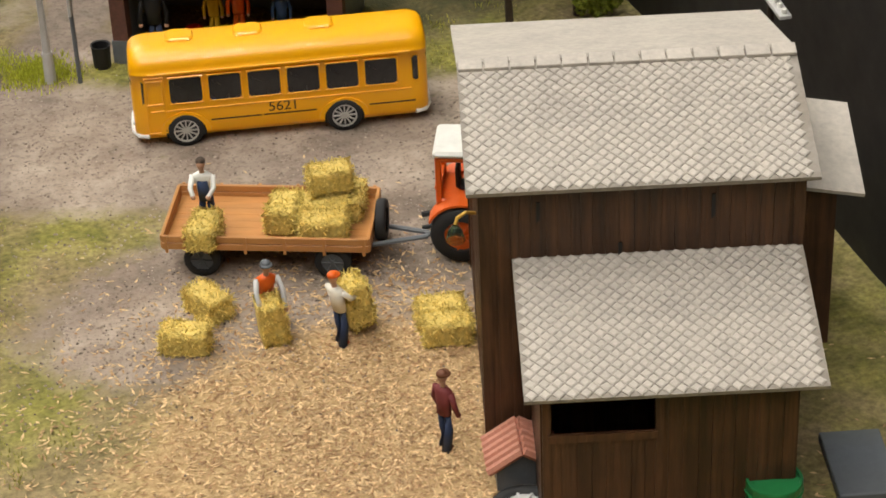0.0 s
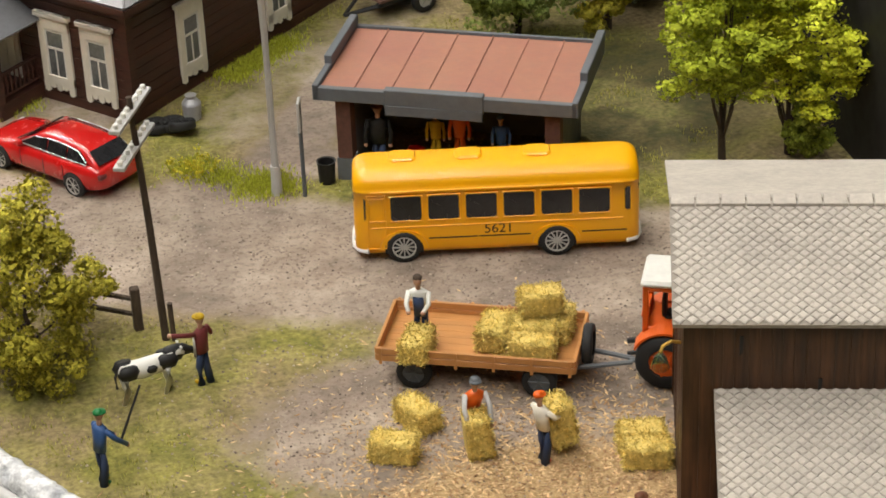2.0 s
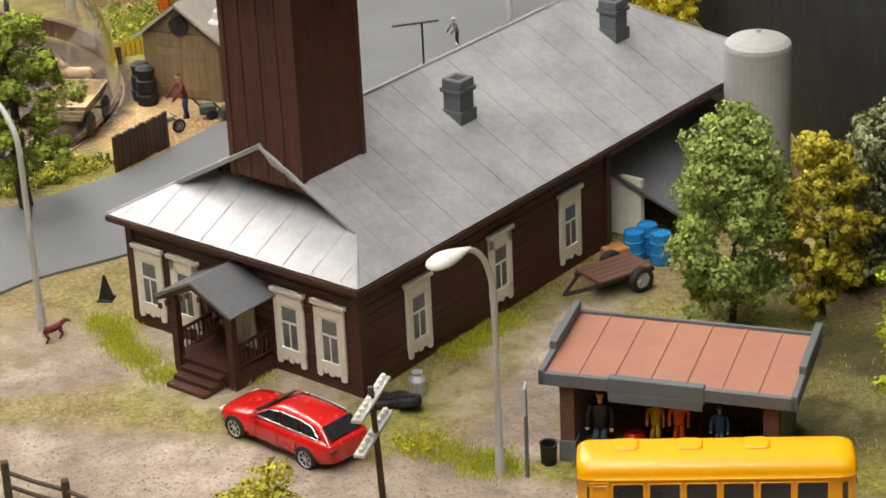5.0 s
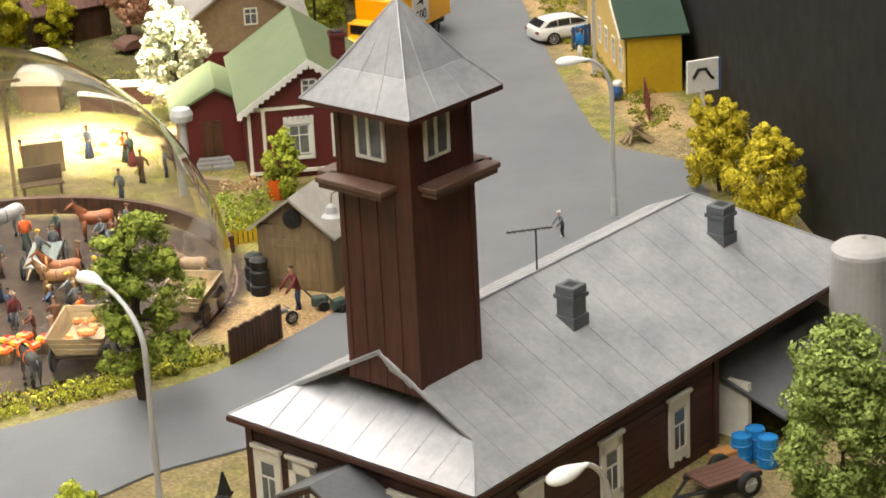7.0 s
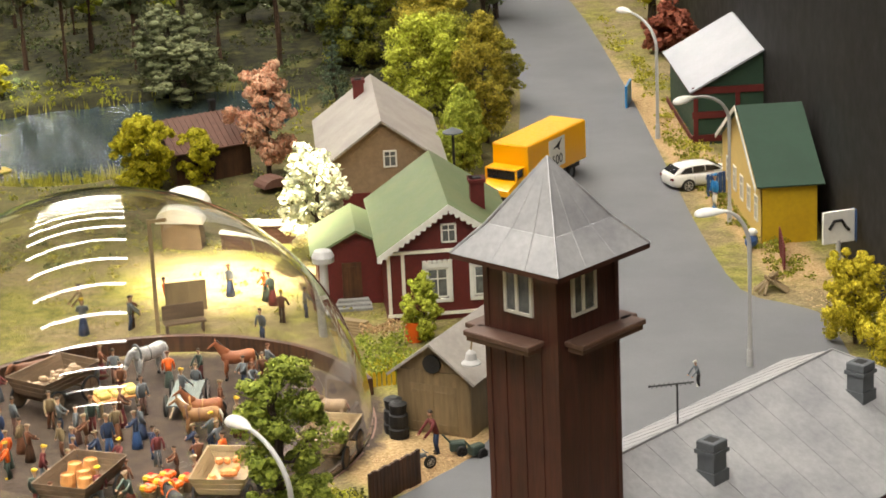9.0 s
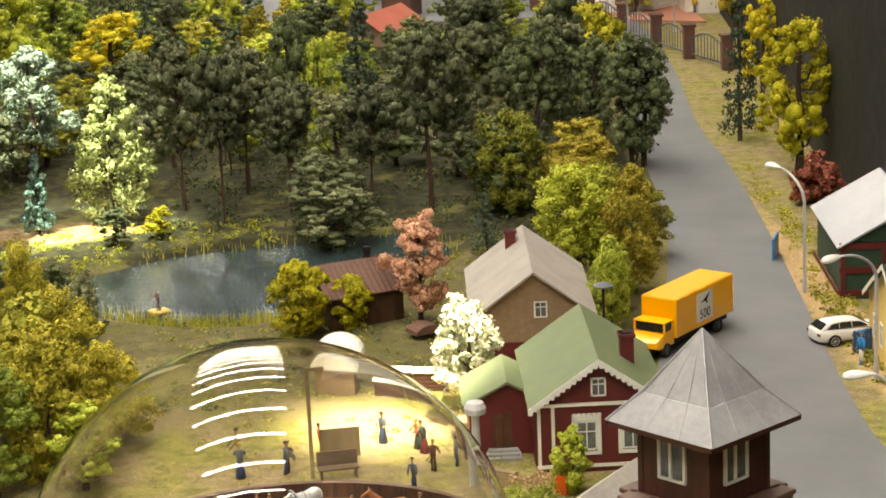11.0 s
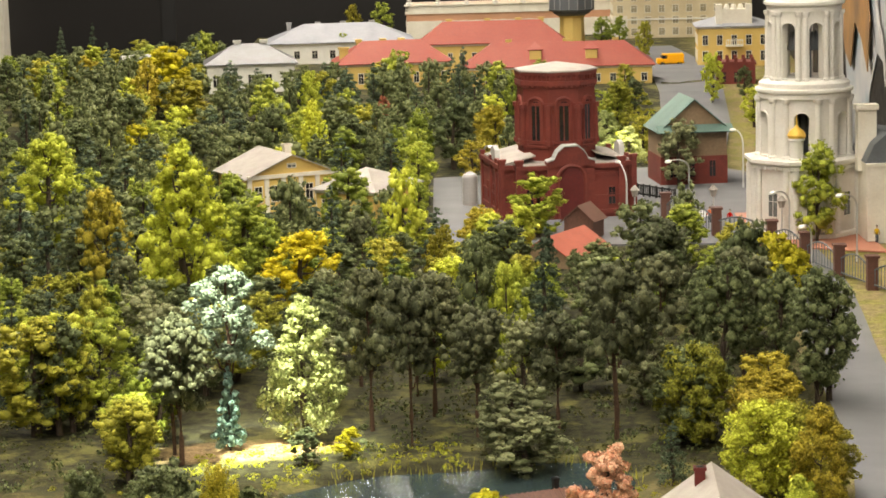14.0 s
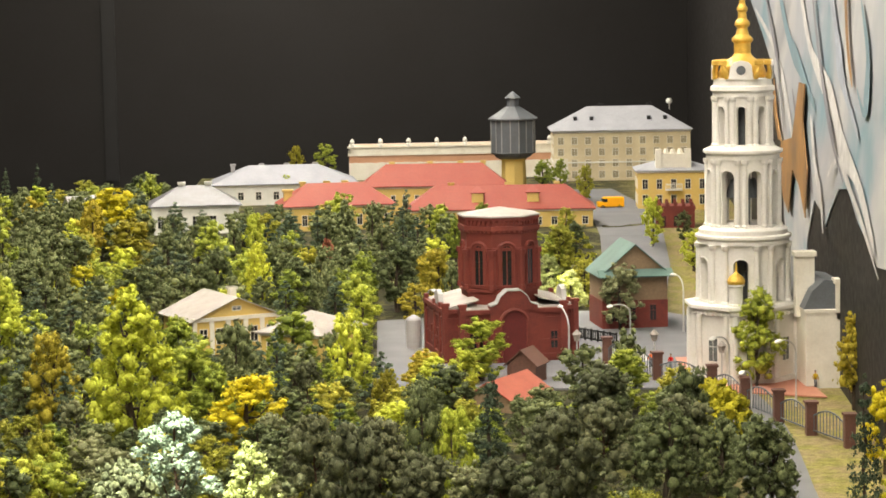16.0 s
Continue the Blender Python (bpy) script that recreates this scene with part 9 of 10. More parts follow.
lathe(bm, [(ot, cz), (ot, 22.0), (ot + 0.1, 22.1), (ot + 0.5, 22.6), (ot + 0.5, 23.3), (ot + 0.15, 23.4), (ot + 0.15, 24.0), (ot + 0.45, 24.4), (ot + 0.45, 25.0)], 8, 0, 0, 1.0, math.pi / 8)
part("tower_wall", bm, "brickred", ch)
bm = B()
lathe(bm, [(ot + 0.65, 24.9), (ot + 0.6, 25.15), (0.2, 26.3)], 8, 0, 0, 1.0, math.pi / 8)
part("tower_roof", bm, "paleroof", ch, "shallow pale tower roof")
for z, d in ((11.6, 0.35), (12.4, 0.25), (19.0, 0.2)):
    bm = B()
    lathe(bm, [(ot + 0.02, z), (ot + d, z + 0.1), (ot + d, z + 0.5), (ot + 0.02, z + 0.6)], 8, 0, 0, 1.0, math.pi / 8)
    part("string_course", bm, "brickred", ch)
for k in range(8):
    a = math.pi / 4 * k
    m = Matrix.Translation((0, 1.0, 0)) @ Matrix.Rotation(a, 4, "Z")
    apo = ot * math.cos(math.pi / 8)
    bm = B()
    ap = arch_pts(1.9, 7.0, 10)
    ext(bm, [m @ Vector((apo + 0.02, x, z + 13.0)) for x, z in ap], m.to_3x3() @ Vector((0.05, 0, 0)))
    w_ = part("tower_window", bm, "darkglass", ch)
    bm = B()
    tube(bm, [m @ Vector((apo + 0.12, x * 1.45, z * 1.06 + 13.0)) for x, z in ap[1:] + ap[:1]], 0.34, 6)
    tube(bm, [m @ Vector((apo + 0.1, x * 1.0, z + 13.0)) for x, z in ap[1:] + ap[:1]], 0.16, 6)
    box(bm, apo, apo + 0.12, -0.09, 0.09, 13.0, 20.0, 0, 0, m)
    part("arch", bm, "brickred", w_)
    c = m @ Matrix.Rotation(math.pi / 8, 4, "Z")
    bm = B()
    cyl(bm, c @ Vector((ot, 0, 12.4)), c @ Vector((ot, 0, 18.4)), 0.55, None, 8)
    cyl(bm, c @ Vector((ot, 0, 18.4)), c @ Vector((ot, 0, 19.2)), 0.8, None, 8)
    cyl(bm, c @ Vector((ot, 0, 12.2)), c @ Vector((ot, 0, 13.0)), 0.75, None, 8)
    part("corner_column", bm, "brickred", ch)
    for j in range(6):
        y = -2.3 + j * 0.92
        for dx, dy, z0, z1 in ((0.42, 0.2, 22.2, 23.0), (0.4, 0.15, 23.5, 24.4)):
            bm = B()
            box(bm, apo - 0.1, apo + dx, y - dy, y + dy, z0, z1, 0, 0, m)
            part("corbel", bm, "brickred", ch)

# ------------------------------------------------------------------ houses round the square and the far town
def block_house(name, x, y, rz_, L, W, z, H, roof_h, wall, roof, label, rows=2, cols=6, win=None, over=0.6, side_cols=3, flat=False, win0=1.6, trim="cream"):
    t = thing(name, x, y, z, rz_, label, "building")
    bm = B()
    box(bm, -L / 2, L / 2, -W / 2, W / 2, -3.0, H)
    part("wall", bm, wall, t)
    for zz in ([H - 0.7] if rows < 3 else [H - 0.8, H * 0.36]):
        bm = B()
        box(bm, -L / 2 - 0.25, L / 2 + 0.25, -W / 2 - 0.25, W / 2 + 0.25, zz, zz + 0.45)
        part("cornice", bm, trim, t)
    if not flat:
        bm = B()
        o = over
        q = min(W / 2, L / 2) * 0.98
        a = [(-L / 2 - o, -W / 2 - o, H), (L / 2 + o, -W / 2 - o, H), (L / 2 + o, W / 2 + o, H), (-L / 2 - o, W / 2 + o, H)]
        b = [(-L / 2 + q, -0.05, H + roof_h), (L / 2 - q, -0.05, H + roof_h), (L / 2 - q, 0.05, H + roof_h), (-L / 2 + q, 0.05, H + roof_h)]
        lo = [(px, py, pz - 0.25) for px, py, pz in a]
        rings(bm, [lo, a, b])
        part("roof", bm, roof, t)
    if rows:
        hh = (H - win0 - 0.9) / rows
        ws = win or simple_window(min(1.7, L / cols * 0.42), hh * 0.66, trim, True, "darkglass", 0.12)
        for r_ in range(rows):
            for c_ in range(cols):
                xx = -L / 2 + L * (c_ + 0.5) / cols
                put_window(t, ws, P(xx, -W / 2 - 0.02, win0 + r_ * hh))
            for c_ in range(side_cols):
                yy = -W / 2 + W * (c_ + 0.5) / side_cols
                put_window(t, ws, P(-L / 2 - 0.02, yy, win0 + r_ * hh, 0, 0, -90))
    return t


def stack(t, x, y, z, key="yellowwall", h=2.0, w=1.2):
    bm = B()
    box(bm, x - w / 2, x + w / 2, y - w / 2, y + w / 2, z - 1.5, z + h)
    box(bm, x - w * 0.65, x + w * 0.65, y - w * 0.65, y + w * 0.65, z + h - 0.5, z + h)
    part("chimney", bm, key, t)


# four-storey office, palace with urns
off = block_house("office_building", 71.0, 712, -2, 41.5, 22, 7.8, 15.6, 6.8, "officewall", "zinc", "cream four-storey office building with grey hipped roof", 4, 10, simple_window(1.9, 2.3, "cream", True, "litpane", 0.12), 0.9, 4, False, 1.0, "white")
for x in (-14, -9, 8.5, 13.5):
    bm = B()
    box(bm, x - 0.6, x + 0.6, -7.0, -5.6, 18.2, 19.6)
    box(bm, x - 0.45, x + 0.45, -7.05, -6.95, 18.4, 19.4, 1)
    part("dormer", bm, ["slategrey", "black"], off)
for x in (-5.5, 9.5):
    stack(off, x, 1.5, 21.8, "black", 1.3, 1.4)
bm = B()
blob(bm, (15.5, 1.0, 23.6), (1.0, 1.0, 1.0), 10)
cyl(bm, (15.5, 1.0, 21), (15.5, 1.0, 23), 0.15, None, 6)
part("dish", bm, "white", off, "white satellite dish")
bm = B()
box(bm, -20.8, -16.5, -11.4, -10.9, -2, 7.0)
part("gate_wall", bm, "cream", off)
pal = block_house("palace", 19.5, 732, 0, 64, 20, 7.8, 8.8, 0, "salmon", "paleroof", "long salmon and cream palace with urns on its parapet", 1, 16, None, 0.5, 4, True, 1.4, "cream")
bm = B()
box(bm, -32.4, 32.4, -10.4, 10.4, 7.8, 8.5)
box(bm, -32.2, 32.2, -10.2, -9.6, 8.5, 10.4)
box(bm, -32.2, 32.2, 9.6, 10.2, 8.5, 10.4)
box(bm, -32.2, -31.6, -10.2, 10.2, 8.5, 10.4)
box(bm, -32.6, 32.6, -10.6, -9.5, 10.3, 10.8)
box(bm, -32.1, 32.1, -10.12, -9.9, -2, 5.6)
part("parapet", bm, "cream", pal, "cream parapet and lower wall")
for k in range(8):
    x = -31 + k * 8.8
    bm = B()
    lathe(bm, [(0.9, 10.4), (0.9, 11.3), (0.4, 11.5), (0.8, 12.2), (0.5, 12.9), (0.15, 13.2)], 10, 0, x, -9.9)
    part("urn", bm, "white", pal, "white stone urn")
# water tower
wt = thing("water_tower", 33.6, 640, 7.8, 0, "grey clad octagonal water tower on a yellow shaft", "water tower")
bm = B()
lathe(bm, [(4.6, -2), (4.4, 1.5), (3.5, 2.0), (3.3, 11.0), (4.2, 12.0)], 8)
part("shaft", bm, "yellowwall", wt)
bm = B()
lathe(bm, [(4.0, 11.6), (5.2, 12.2), (5.4, 12.8), (6.3, 13.0), (6.5, 13.4), (6.3, 13.5), (6.3, 22.2), (7.1, 22.4), (7.1, 22.8), (2.0, 26.0), (1.7, 26.0), (1.7, 28.2), (2.4, 28.3), (0.8, 29.7), (0.1, 30.2)], 8, 0, 0, 0, 0.2)
part("tank", bm, "slategrey", wt)
for k in range(16):
    a = 2 * math.pi * k / 16 + 0.2
    bm = B()
    box(bm, 5.85 if k % 2 else 6.25, 6.02 if k % 2 else 6.42, -0.12, 0.12, 13.4, 22.3, 0, 0, Matrix.Rotation(a, 4, "Z"))
    part("batten", bm, "grey", wt)
# red-roofed rows, grey and white roofed houses
r1 = block_house("town_house", 10.5, 606, -1, 37, 12, 7.8, 7.6, 5.4, "yellowwall", "redroof", "yellow plastered row house with red roof", 1, 12, None, 0.8, 3, False, 2.4, "cream")
for x in (-11, -1, 7, 13):
    stack(r1, x, 0.6, 11.5)
r2 = block_house("town_house", 25.5, 566, -3, 45, 13, 6.9, 5.6, 5.4, "yellowwall", "redroof", "long yellow house with red hipped roof and dormers", 1, 12, None, 0.8, 3, False, 1.6, "cream")
for x in (-5.5, 8.0):
    dm = B()
    box(dm, x - 1.4, x + 1.4, -5.2, -2, 6.5, 9.6)
    part("dormer", dm, "yellowwall", r2)
    dm = B()
    plate(dm, [(x - 1.9, -5.6, 9.5), (x + 1.9, -5.6, 9.5), (x, -2.0, 11.2)], 0.2)
    part("dormer_roof", dm, "redroof", r2)
for x in (-12, 2, 14):
    stack(r2, x, 1.0, 9.6)
r3 = block_house("town_house", -15.0, 568, 8, 27, 13, 6.9, 7.2, 5.0, "yellowwall", "redroof", "yellow corner house with red hipped roof", 1, 8, None, 0.8, 4, False, 2.2, "cream")
for x in (-8, -2, 2.5):
    stack(r3, x, 0.8, 10.6)
stack(r3, -12, -2, 7.5, "yellowwall", 3.5, 2.0)
g1 = block_house("town_house", -49.5, 566, 6, 21, 14, 6.9, 8.0, 4.4, "white", "tin_dark", "pale green plastered house with grey hipped roof", 1, 5, None, 0.8, 3, False, 2.5, "white")
for x in (-3, 3.5):
    stack(g1, x, 0.5, 11.6, "white", 1.6, 1.5)
w1 = block_house("town_house", -30.5, 648, 4, 39, 20, 7.8, 6.0, 4.6, "white", "zinc_dull", "white plastered house with light grey hipped roof", 1, 8, None, 0.8, 3, False, 1.6, "cream")
for x in (-14, -6, 1, 9):
    stack(w1, x, 1, 9.6, "tin", 1.4, 1.2)
y2 = block_house("town_house", 73.0, 604, -4, 18.5, 14, 7.8, 10.6, 2.6, "yellowwall", "zinc", "yellow town house with balcony and ornate grey roof", 2, 5, None, 0.8, 3, False, 1.6, "cream")
bm = B()
box(bm, -3.2, 3.2, -6.0, -3.0, 10.8, 14.8)
box(bm, -4.6, -3.0, -6.4, -3.4, 10.8, 16.0)
box(bm, 3.0, 4.6, -6.4, -3.4, 10.8, 16.0)
for x in (-1.8, 0, 1.8):
    cyl(bm, (x, -4.5, 14.8), (x, -4.5, 16.0), 0.9, 0.5, 12)
part("attic", bm, "cream", y2)
bm = B()
box(bm, -2.2, 2.2, -9.0, -7.0, 5.4, 5.8)
for k in range(9):
    cyl(bm, (-2.1 + k * 0.52, -8.9, 5.8), (-2.1 + k * 0.52, -8.9, 7.0), 0.1, None, 6)
box(bm, -2.2, 2.2, -9.05, -8.8, 7.0, 7.2)
part("balcony", bm, "white", y2)
b2_ = block_house("brick_gatehouse", 67.5, 556, -6, 9.0, 8.0, 6.8, 6.2, 0, "brickred", "brickred", "small crenellated red brick gatehouse", 1, 3, None, 0.4, 2, True, 1.2, "brickred")
for k in range(5):
    for s in (-1, 1):
        bm = B()
        box(bm, -4.4 + k * 1.95, -3.6 + k * 1.95, s * 3.9 - 0.4, s * 3.9 + 0.4, 6.1, 7.2)
        part("merlon", bm, "brickred", b2_)
# house with a copper-green roof
gh_ = gable_house("green_roofed_house", 42.8, 440.0, 96, 12.0, 12.6, 11.0, 16.4, "tanwall", "copper", "tan house on a brick storey with verdigris roof", 0.9)
bm = B()
box(bm, -6.1, 6.1, -6.4, 6.4, -0.5, 5.6)
part("lower_storey", bm, "brickred", gh_, "red brick lower storey")
bm = B()
plate(bm, [(-8.4, -7.2, 10.4), (-6.0, -7.2, 11.6), (-6.0, 7.2, 11.6), (-8.4, 7.2, 10.4)], 0.2)
part("skirt_roof", bm, "copper", gh_)
for y in (-3.5, 0.5, 4.0):
    put_window(gh_, CWn, P(-6.14, y, 1.6, 0, 0, -90))
# yellow villa among the trees
vl = gable_house("villa", -34.5, 422.2, 115, 15.2, 17.0, 6.6, 10.2, "yellowwall", "paleroof", "yellow villa with grey gabled roof and pilasters", 0.9)
for y in (-8.2, -4.9, -1.7, 1.7, 4.9, 8.2):
    bm = B()
    box(bm, -7.9, -7.6, y - 0.42, y + 0.42, 0, 6.1)
    part("pilaster", bm, "cream", vl)
bm = B()
box(bm, -8.0, -7.6, -8.7, 8.7, 6.1, 6.8)
part("cornice", bm, "cream", vl)
VW = simple_window(1.6, 3.0, "cream", True, "darkglass")
for y in (-6.5, -3.3, 0, 3.3, 6.5):
    put_window(vl, VW, P(-7.63, y, 1.8, 0, 0, -90))
put_window(vl, simple_window(1.8, 0.9, "cream"), P(-7.63, 0, 7.7, 0, 0, -90))
stack(vl, 1.0, -2.6, 9.3, "cream", 1.8, 1.3)
block_house("villa_wing", -17.6, 410.0, -30, 12.0, 15.0, 0, 5.0, 3.2, "yellowwall", "paleroof", "yellow villa wing with pale hipped roof", 1, 3, None, 0.9, 3, False, 1.6, "cream")
# kiosk, red-roofed hut, tank
gable_house("kiosk", 18.6, 374.5, 65, 5.0, 5.0, 3.6, 5.8, "brownroof", "brownroof", "small brown wooden kiosk with gabled roof", 0.5)
gable_house("garden_house", 14.0, 352.0, 60, 13.0, 8.0, 2.2, 4.8, "tanwall", "orangeroof", "low house with bright orange-red roof", 0.6)
bm = B()
lathe(bm, [(1.4, 0), (1.4, 5.4), (1.2, 5.8), (0.3, 6.3)], 20)
solo("steel_tank", bm, "silo", 0.8, 414.5, 0, 0, "pale grey steel tank beside the church", "tank")
car(3.0, 401.0, 20, "busyellow", "small yellow car parked by the church", 0.75, False)
vn = thing("van", 57.0, 604, 8.0, 2, "yellow delivery van in the town street", "van")
bm = B()
box(bm, -2.4, 3.2, -1.4, 1.4, 0.6, 3.2, 0, 0.25)
box(bm, -3.8, -2.2, -1.35, 1.35, 0.6, 2.0, 0, 0.2)
part("body", bm, "busyellow", vn)
bm = B()
box(bm, -2.55, -1.2, -1.42, 1.42, 1.9, 2.8, 0, 0.05)
part("glass", bm, "darkglass", vn)
for x in (-2.4, 2.0):
    for s in (-1, 1):
        wheel(vn, x, s * 1.2, 0.55, 0.6, 0.4, s, "slategrey", 5)
# white chapel wall with two chimneys by the black wall
w2 = thing("white_chapel", 66.0, 366.0, 0, 0, "white plastered chapel with dark curved roof and tall piers", "chapel")
bm = B()
box(bm, -3.4, 5.0, -4, 12, 0, 12.2)
box(bm, -3.6, 5.2, -4.2, 12.2, 12.2, 12.7)
part("wall", bm, "cream", w2)
bm = B()
pts = [(-3.6, 12.7), (5.2, 12.7), (4.6, 15.0), (2.6, 17.0), (-0.2, 17.4), (-2.2, 15.6)]
ext(bm, [(x, -3, z) for x, z in pts], (0, 14, 0))
part("roof", bm, "slategrey", w2)
for x, y, h in ((-2.6, 2.0, 21.2), (3.0, -2.8, 17.2)):
    bm = B()
    box(bm, x - 1.5, x + 1.5, y - 1.2, y + 1.2, 11, h)
    box(bm, x - 1.8, x + 1.8, y - 1.5, y + 1.5, h - 0.4, h + 0.4)
    part("pier", bm, "cream", w2)
# fence of brick piers and iron arcs round the square
gf = thing("square_fence", 0, 0, 0, 0, "brick piers with curved dark iron railings", "fence")
gp = [(33.6, 391.0), (36.0, 381.0), (40.0, 372.5), (46.8, 357.7), (50.0, 345.0), (53.0, 333.0), (55.8, 322.4), (59.2, 312.0)]
for x, y in gp:
    bm = B()
    box(bm, x - 0.75, x + 0.75, y - 0.75, y + 0.75, -0.3, 4.6)
    p_ = part("pier", bm, "pierbrick", gf, "dark red-brown brick pier")
    bm = B()
    box(bm, x - 0.95, x + 0.95, y - 0.95, y + 0.95, 4.6, 4.95)
    part("cap", bm, "pierbrick", p_)
for (x0, y0), (x1, y1) in zip(gp, gp[1:]):
    bm = B()
    arc = [(x0 + (x1 - x0) * t, y0 + (y1 - y0) * t, 2.6 + 1.6 * math.sin(math.pi * t)) for t in np.linspace(0, 1, 9)]
    tube(bm, arc, 0.14, 5)
    rail_ = part("top_rail", bm, "slategrey", gf)
    bm = B()
    tube(bm, [(x0, y0, 0.8), (x1, y1, 0.8)], 0.12, 5)
    part("bottom_rail", bm, "slategrey", gf)
    for t in np.linspace(0.08, 0.92, 11):
        bm = B()
        cyl(bm, (x0 + (x1 - x0) * t, y0 + (y1 - y0) * t, 0.6), (x0 + (x1 - x0) * t, y0 + (y1 - y0) * t, 2.6 + 1.6 * math.sin(math.pi * t)), 0.07, None, 5)
        part("bar", bm, "slategrey", rail_)
rl = thing("street_railing", 0, 0, 0, 0, "low black iron railing beside the church", "railing")
for k in range(9):
    x, y = 29.5 + k * 1.0, 424.0 - k * 1.5
    bm = B()
    box(bm, x - 0.15, x + 0.15, y - 0.15, y + 0.15, 0, 2.6)
    part("post", bm, "black", rl)
bm = B()
for z in (0.7, 2.3):
    tube(bm, [(29.5, 424, z), (37.5, 412, z)], 0.16, 5)
for k in range(30):
    q = k / 29
    cyl(bm, (29.5 + 8 * q, 424 - 12 * q, 0.5), (29.5 + 8 * q, 424 - 12 * q, 2.4), 0.1, None, 5)
part("rail", bm, "black", rl)
bm = B()
ext(bm, [(31, 372, 0.34), (43, 398, 0.34), (40, 402, 0.34), (29, 384, 0.34)], (0, 0, -0.2))
solo("paving", bm, "lampgrey", 0, 0, 0, 0, "pale paved strip on the square", "paving", kind="structure")
bm = B()
ext(bm, [(44, 362, 0.36), (64, 352, 0.36), (64, 396, 0.36), (46, 396, 0.36)], (0, 0, -0.2))
solo("paving", bm, "tilepink", 0, 0, 0, 0, "pinkish paved court round the bell tower", "paving", kind="structure")
for k, (x, y) in enumerate(((63.0, 362.5), (64.0, 361.5), (40.5, 386), (42.0, 384), (43.5, 382.5), (41.5, 389))):
    figure(x, y, 60 * k, ("white", "mustard", "orange", "black", "red", "cream")[k], "slategrey", "bark", 0, "down", 2.6, 0.36, "small painted toy passer-by on the court")
for k, (x, y) in enumerate(((40.3, 379.0), (49.4, 364.5), (27.5, 381))):
    tl_ = thing("garden_lantern", x, y, 0.2, 0, "small grey lantern post with a pyramid top", "lantern", "lanterns")
    bm = B()
    cyl(bm, (0, 0, 0), (0, 0, 5.6), 0.16, 0.12, 8)
    part("post", bm, "lampgrey", tl_)
    bm = B()
    lathe(bm, [(0.4, 5.6), (0.65, 6.6), (0.85, 6.7), (0.1, 7.5)], 8)
    part("lantern", bm, "paleroof", tl_)

# ------------------------------------------------------------------ painted wall, pillar
def muralmat():
    m = bpy.data.materials.new("mural")
    m.use_nodes = True
    nt = m.node_tree
    b = nt.nodes["Principled BSDF"]
    tc = nt.nodes.new("ShaderNodeTexCoord").outputs["Object"]
    mp = nt.nodes.new("ShaderNodeMapping")
    mp.inputs["Scale"].default_value = (1.0, 0.34, 0.5)
    nt.links.new(tc, mp.inputs[0])
    n = node(nt, "ShaderNodeTexNoise", Scale=3.4, Detail=5.0, Roughness=0.5, Distortion=1.1)
    nt.links.new(mp.outputs[0], n.inputs[0])
    r = nt.nodes.new("ShaderNodeValToRGB")
    nt.links.new(n.outputs[0], r.inputs[0])
    r.color_ramp.elements[0].position, r.color_ramp.elements[0].color = 0.3, (0.06, 0.06, 0.065, 1)
    r.color_ramp.elements[1].position, r.color_ramp.elements[1].color = 0.76, (0.55, 0.54, 0.53, 1)
    for pos, col in ((0.39, (0.22, 0.23, 0.25, 1)), (0.46, (0.5, 0.5, 0.49, 1)), (0.52, (0.38, 0.4, 0.43, 1)), (0.58, (0.2, 0.31, 0.36, 1)), (0.64, (0.33, 0.38, 0.42, 1)), (0.69, (0.3, 0.3, 0.32, 1))):
        e = r.color_ramp.elements.new(pos)
        e.color = col
    nt.links.new(r.outputs[0], b.inputs["Base Color"])
    b.inputs["Roughness"].default_value = 0.6
    return m


M["mural"] = muralmat()
for key, col in (("paintwhite", (0.66, 0.65, 0.63)), ("paintteal", (0.2, 0.31, 0.36)), ("paintblue", (0.4, 0.45, 0.52)), ("paintgrey", (0.24, 0.24, 0.26))):
    M[key] = mat(key, col, 0.6, var=0.2, big=7, fine=40, bump=0, tint=tuple(0.72 * v + 0.05 for v in col))
M["ochrepaint"] = mat("ochrepaint", (0.42, 0.22, 0.07), 0.6, var=0.2, big=6, fine=40, tint=(0.2, 0.12, 0.06), bump=0)


def on_wall(y, z, off=0.25):
    return (wall_x(y) - off, y, z)


bm = B()
edge = [(545, 62), (513, 55), (478, 46), (465, 32), (460, 19), (456, 15), (448, 4), (442, 0), (421, 0), (419, 10), (413, 19), (400, 27), (388, 26), (382, 24), (373, 28), (362, 32), (350, 33), (336, 29), (323, 27), (314, 25), (300, 26)]
ext(bm, [on_wall(300, 188), on_wall(560, 188)] + [on_wall(y, z) for y, z in edge], (0.2, 0, 0))
mu = solo("wall_mural", bm, "mural", 0, 0, 0, 0, "swirling white, grey and blue painted mural", "mural")


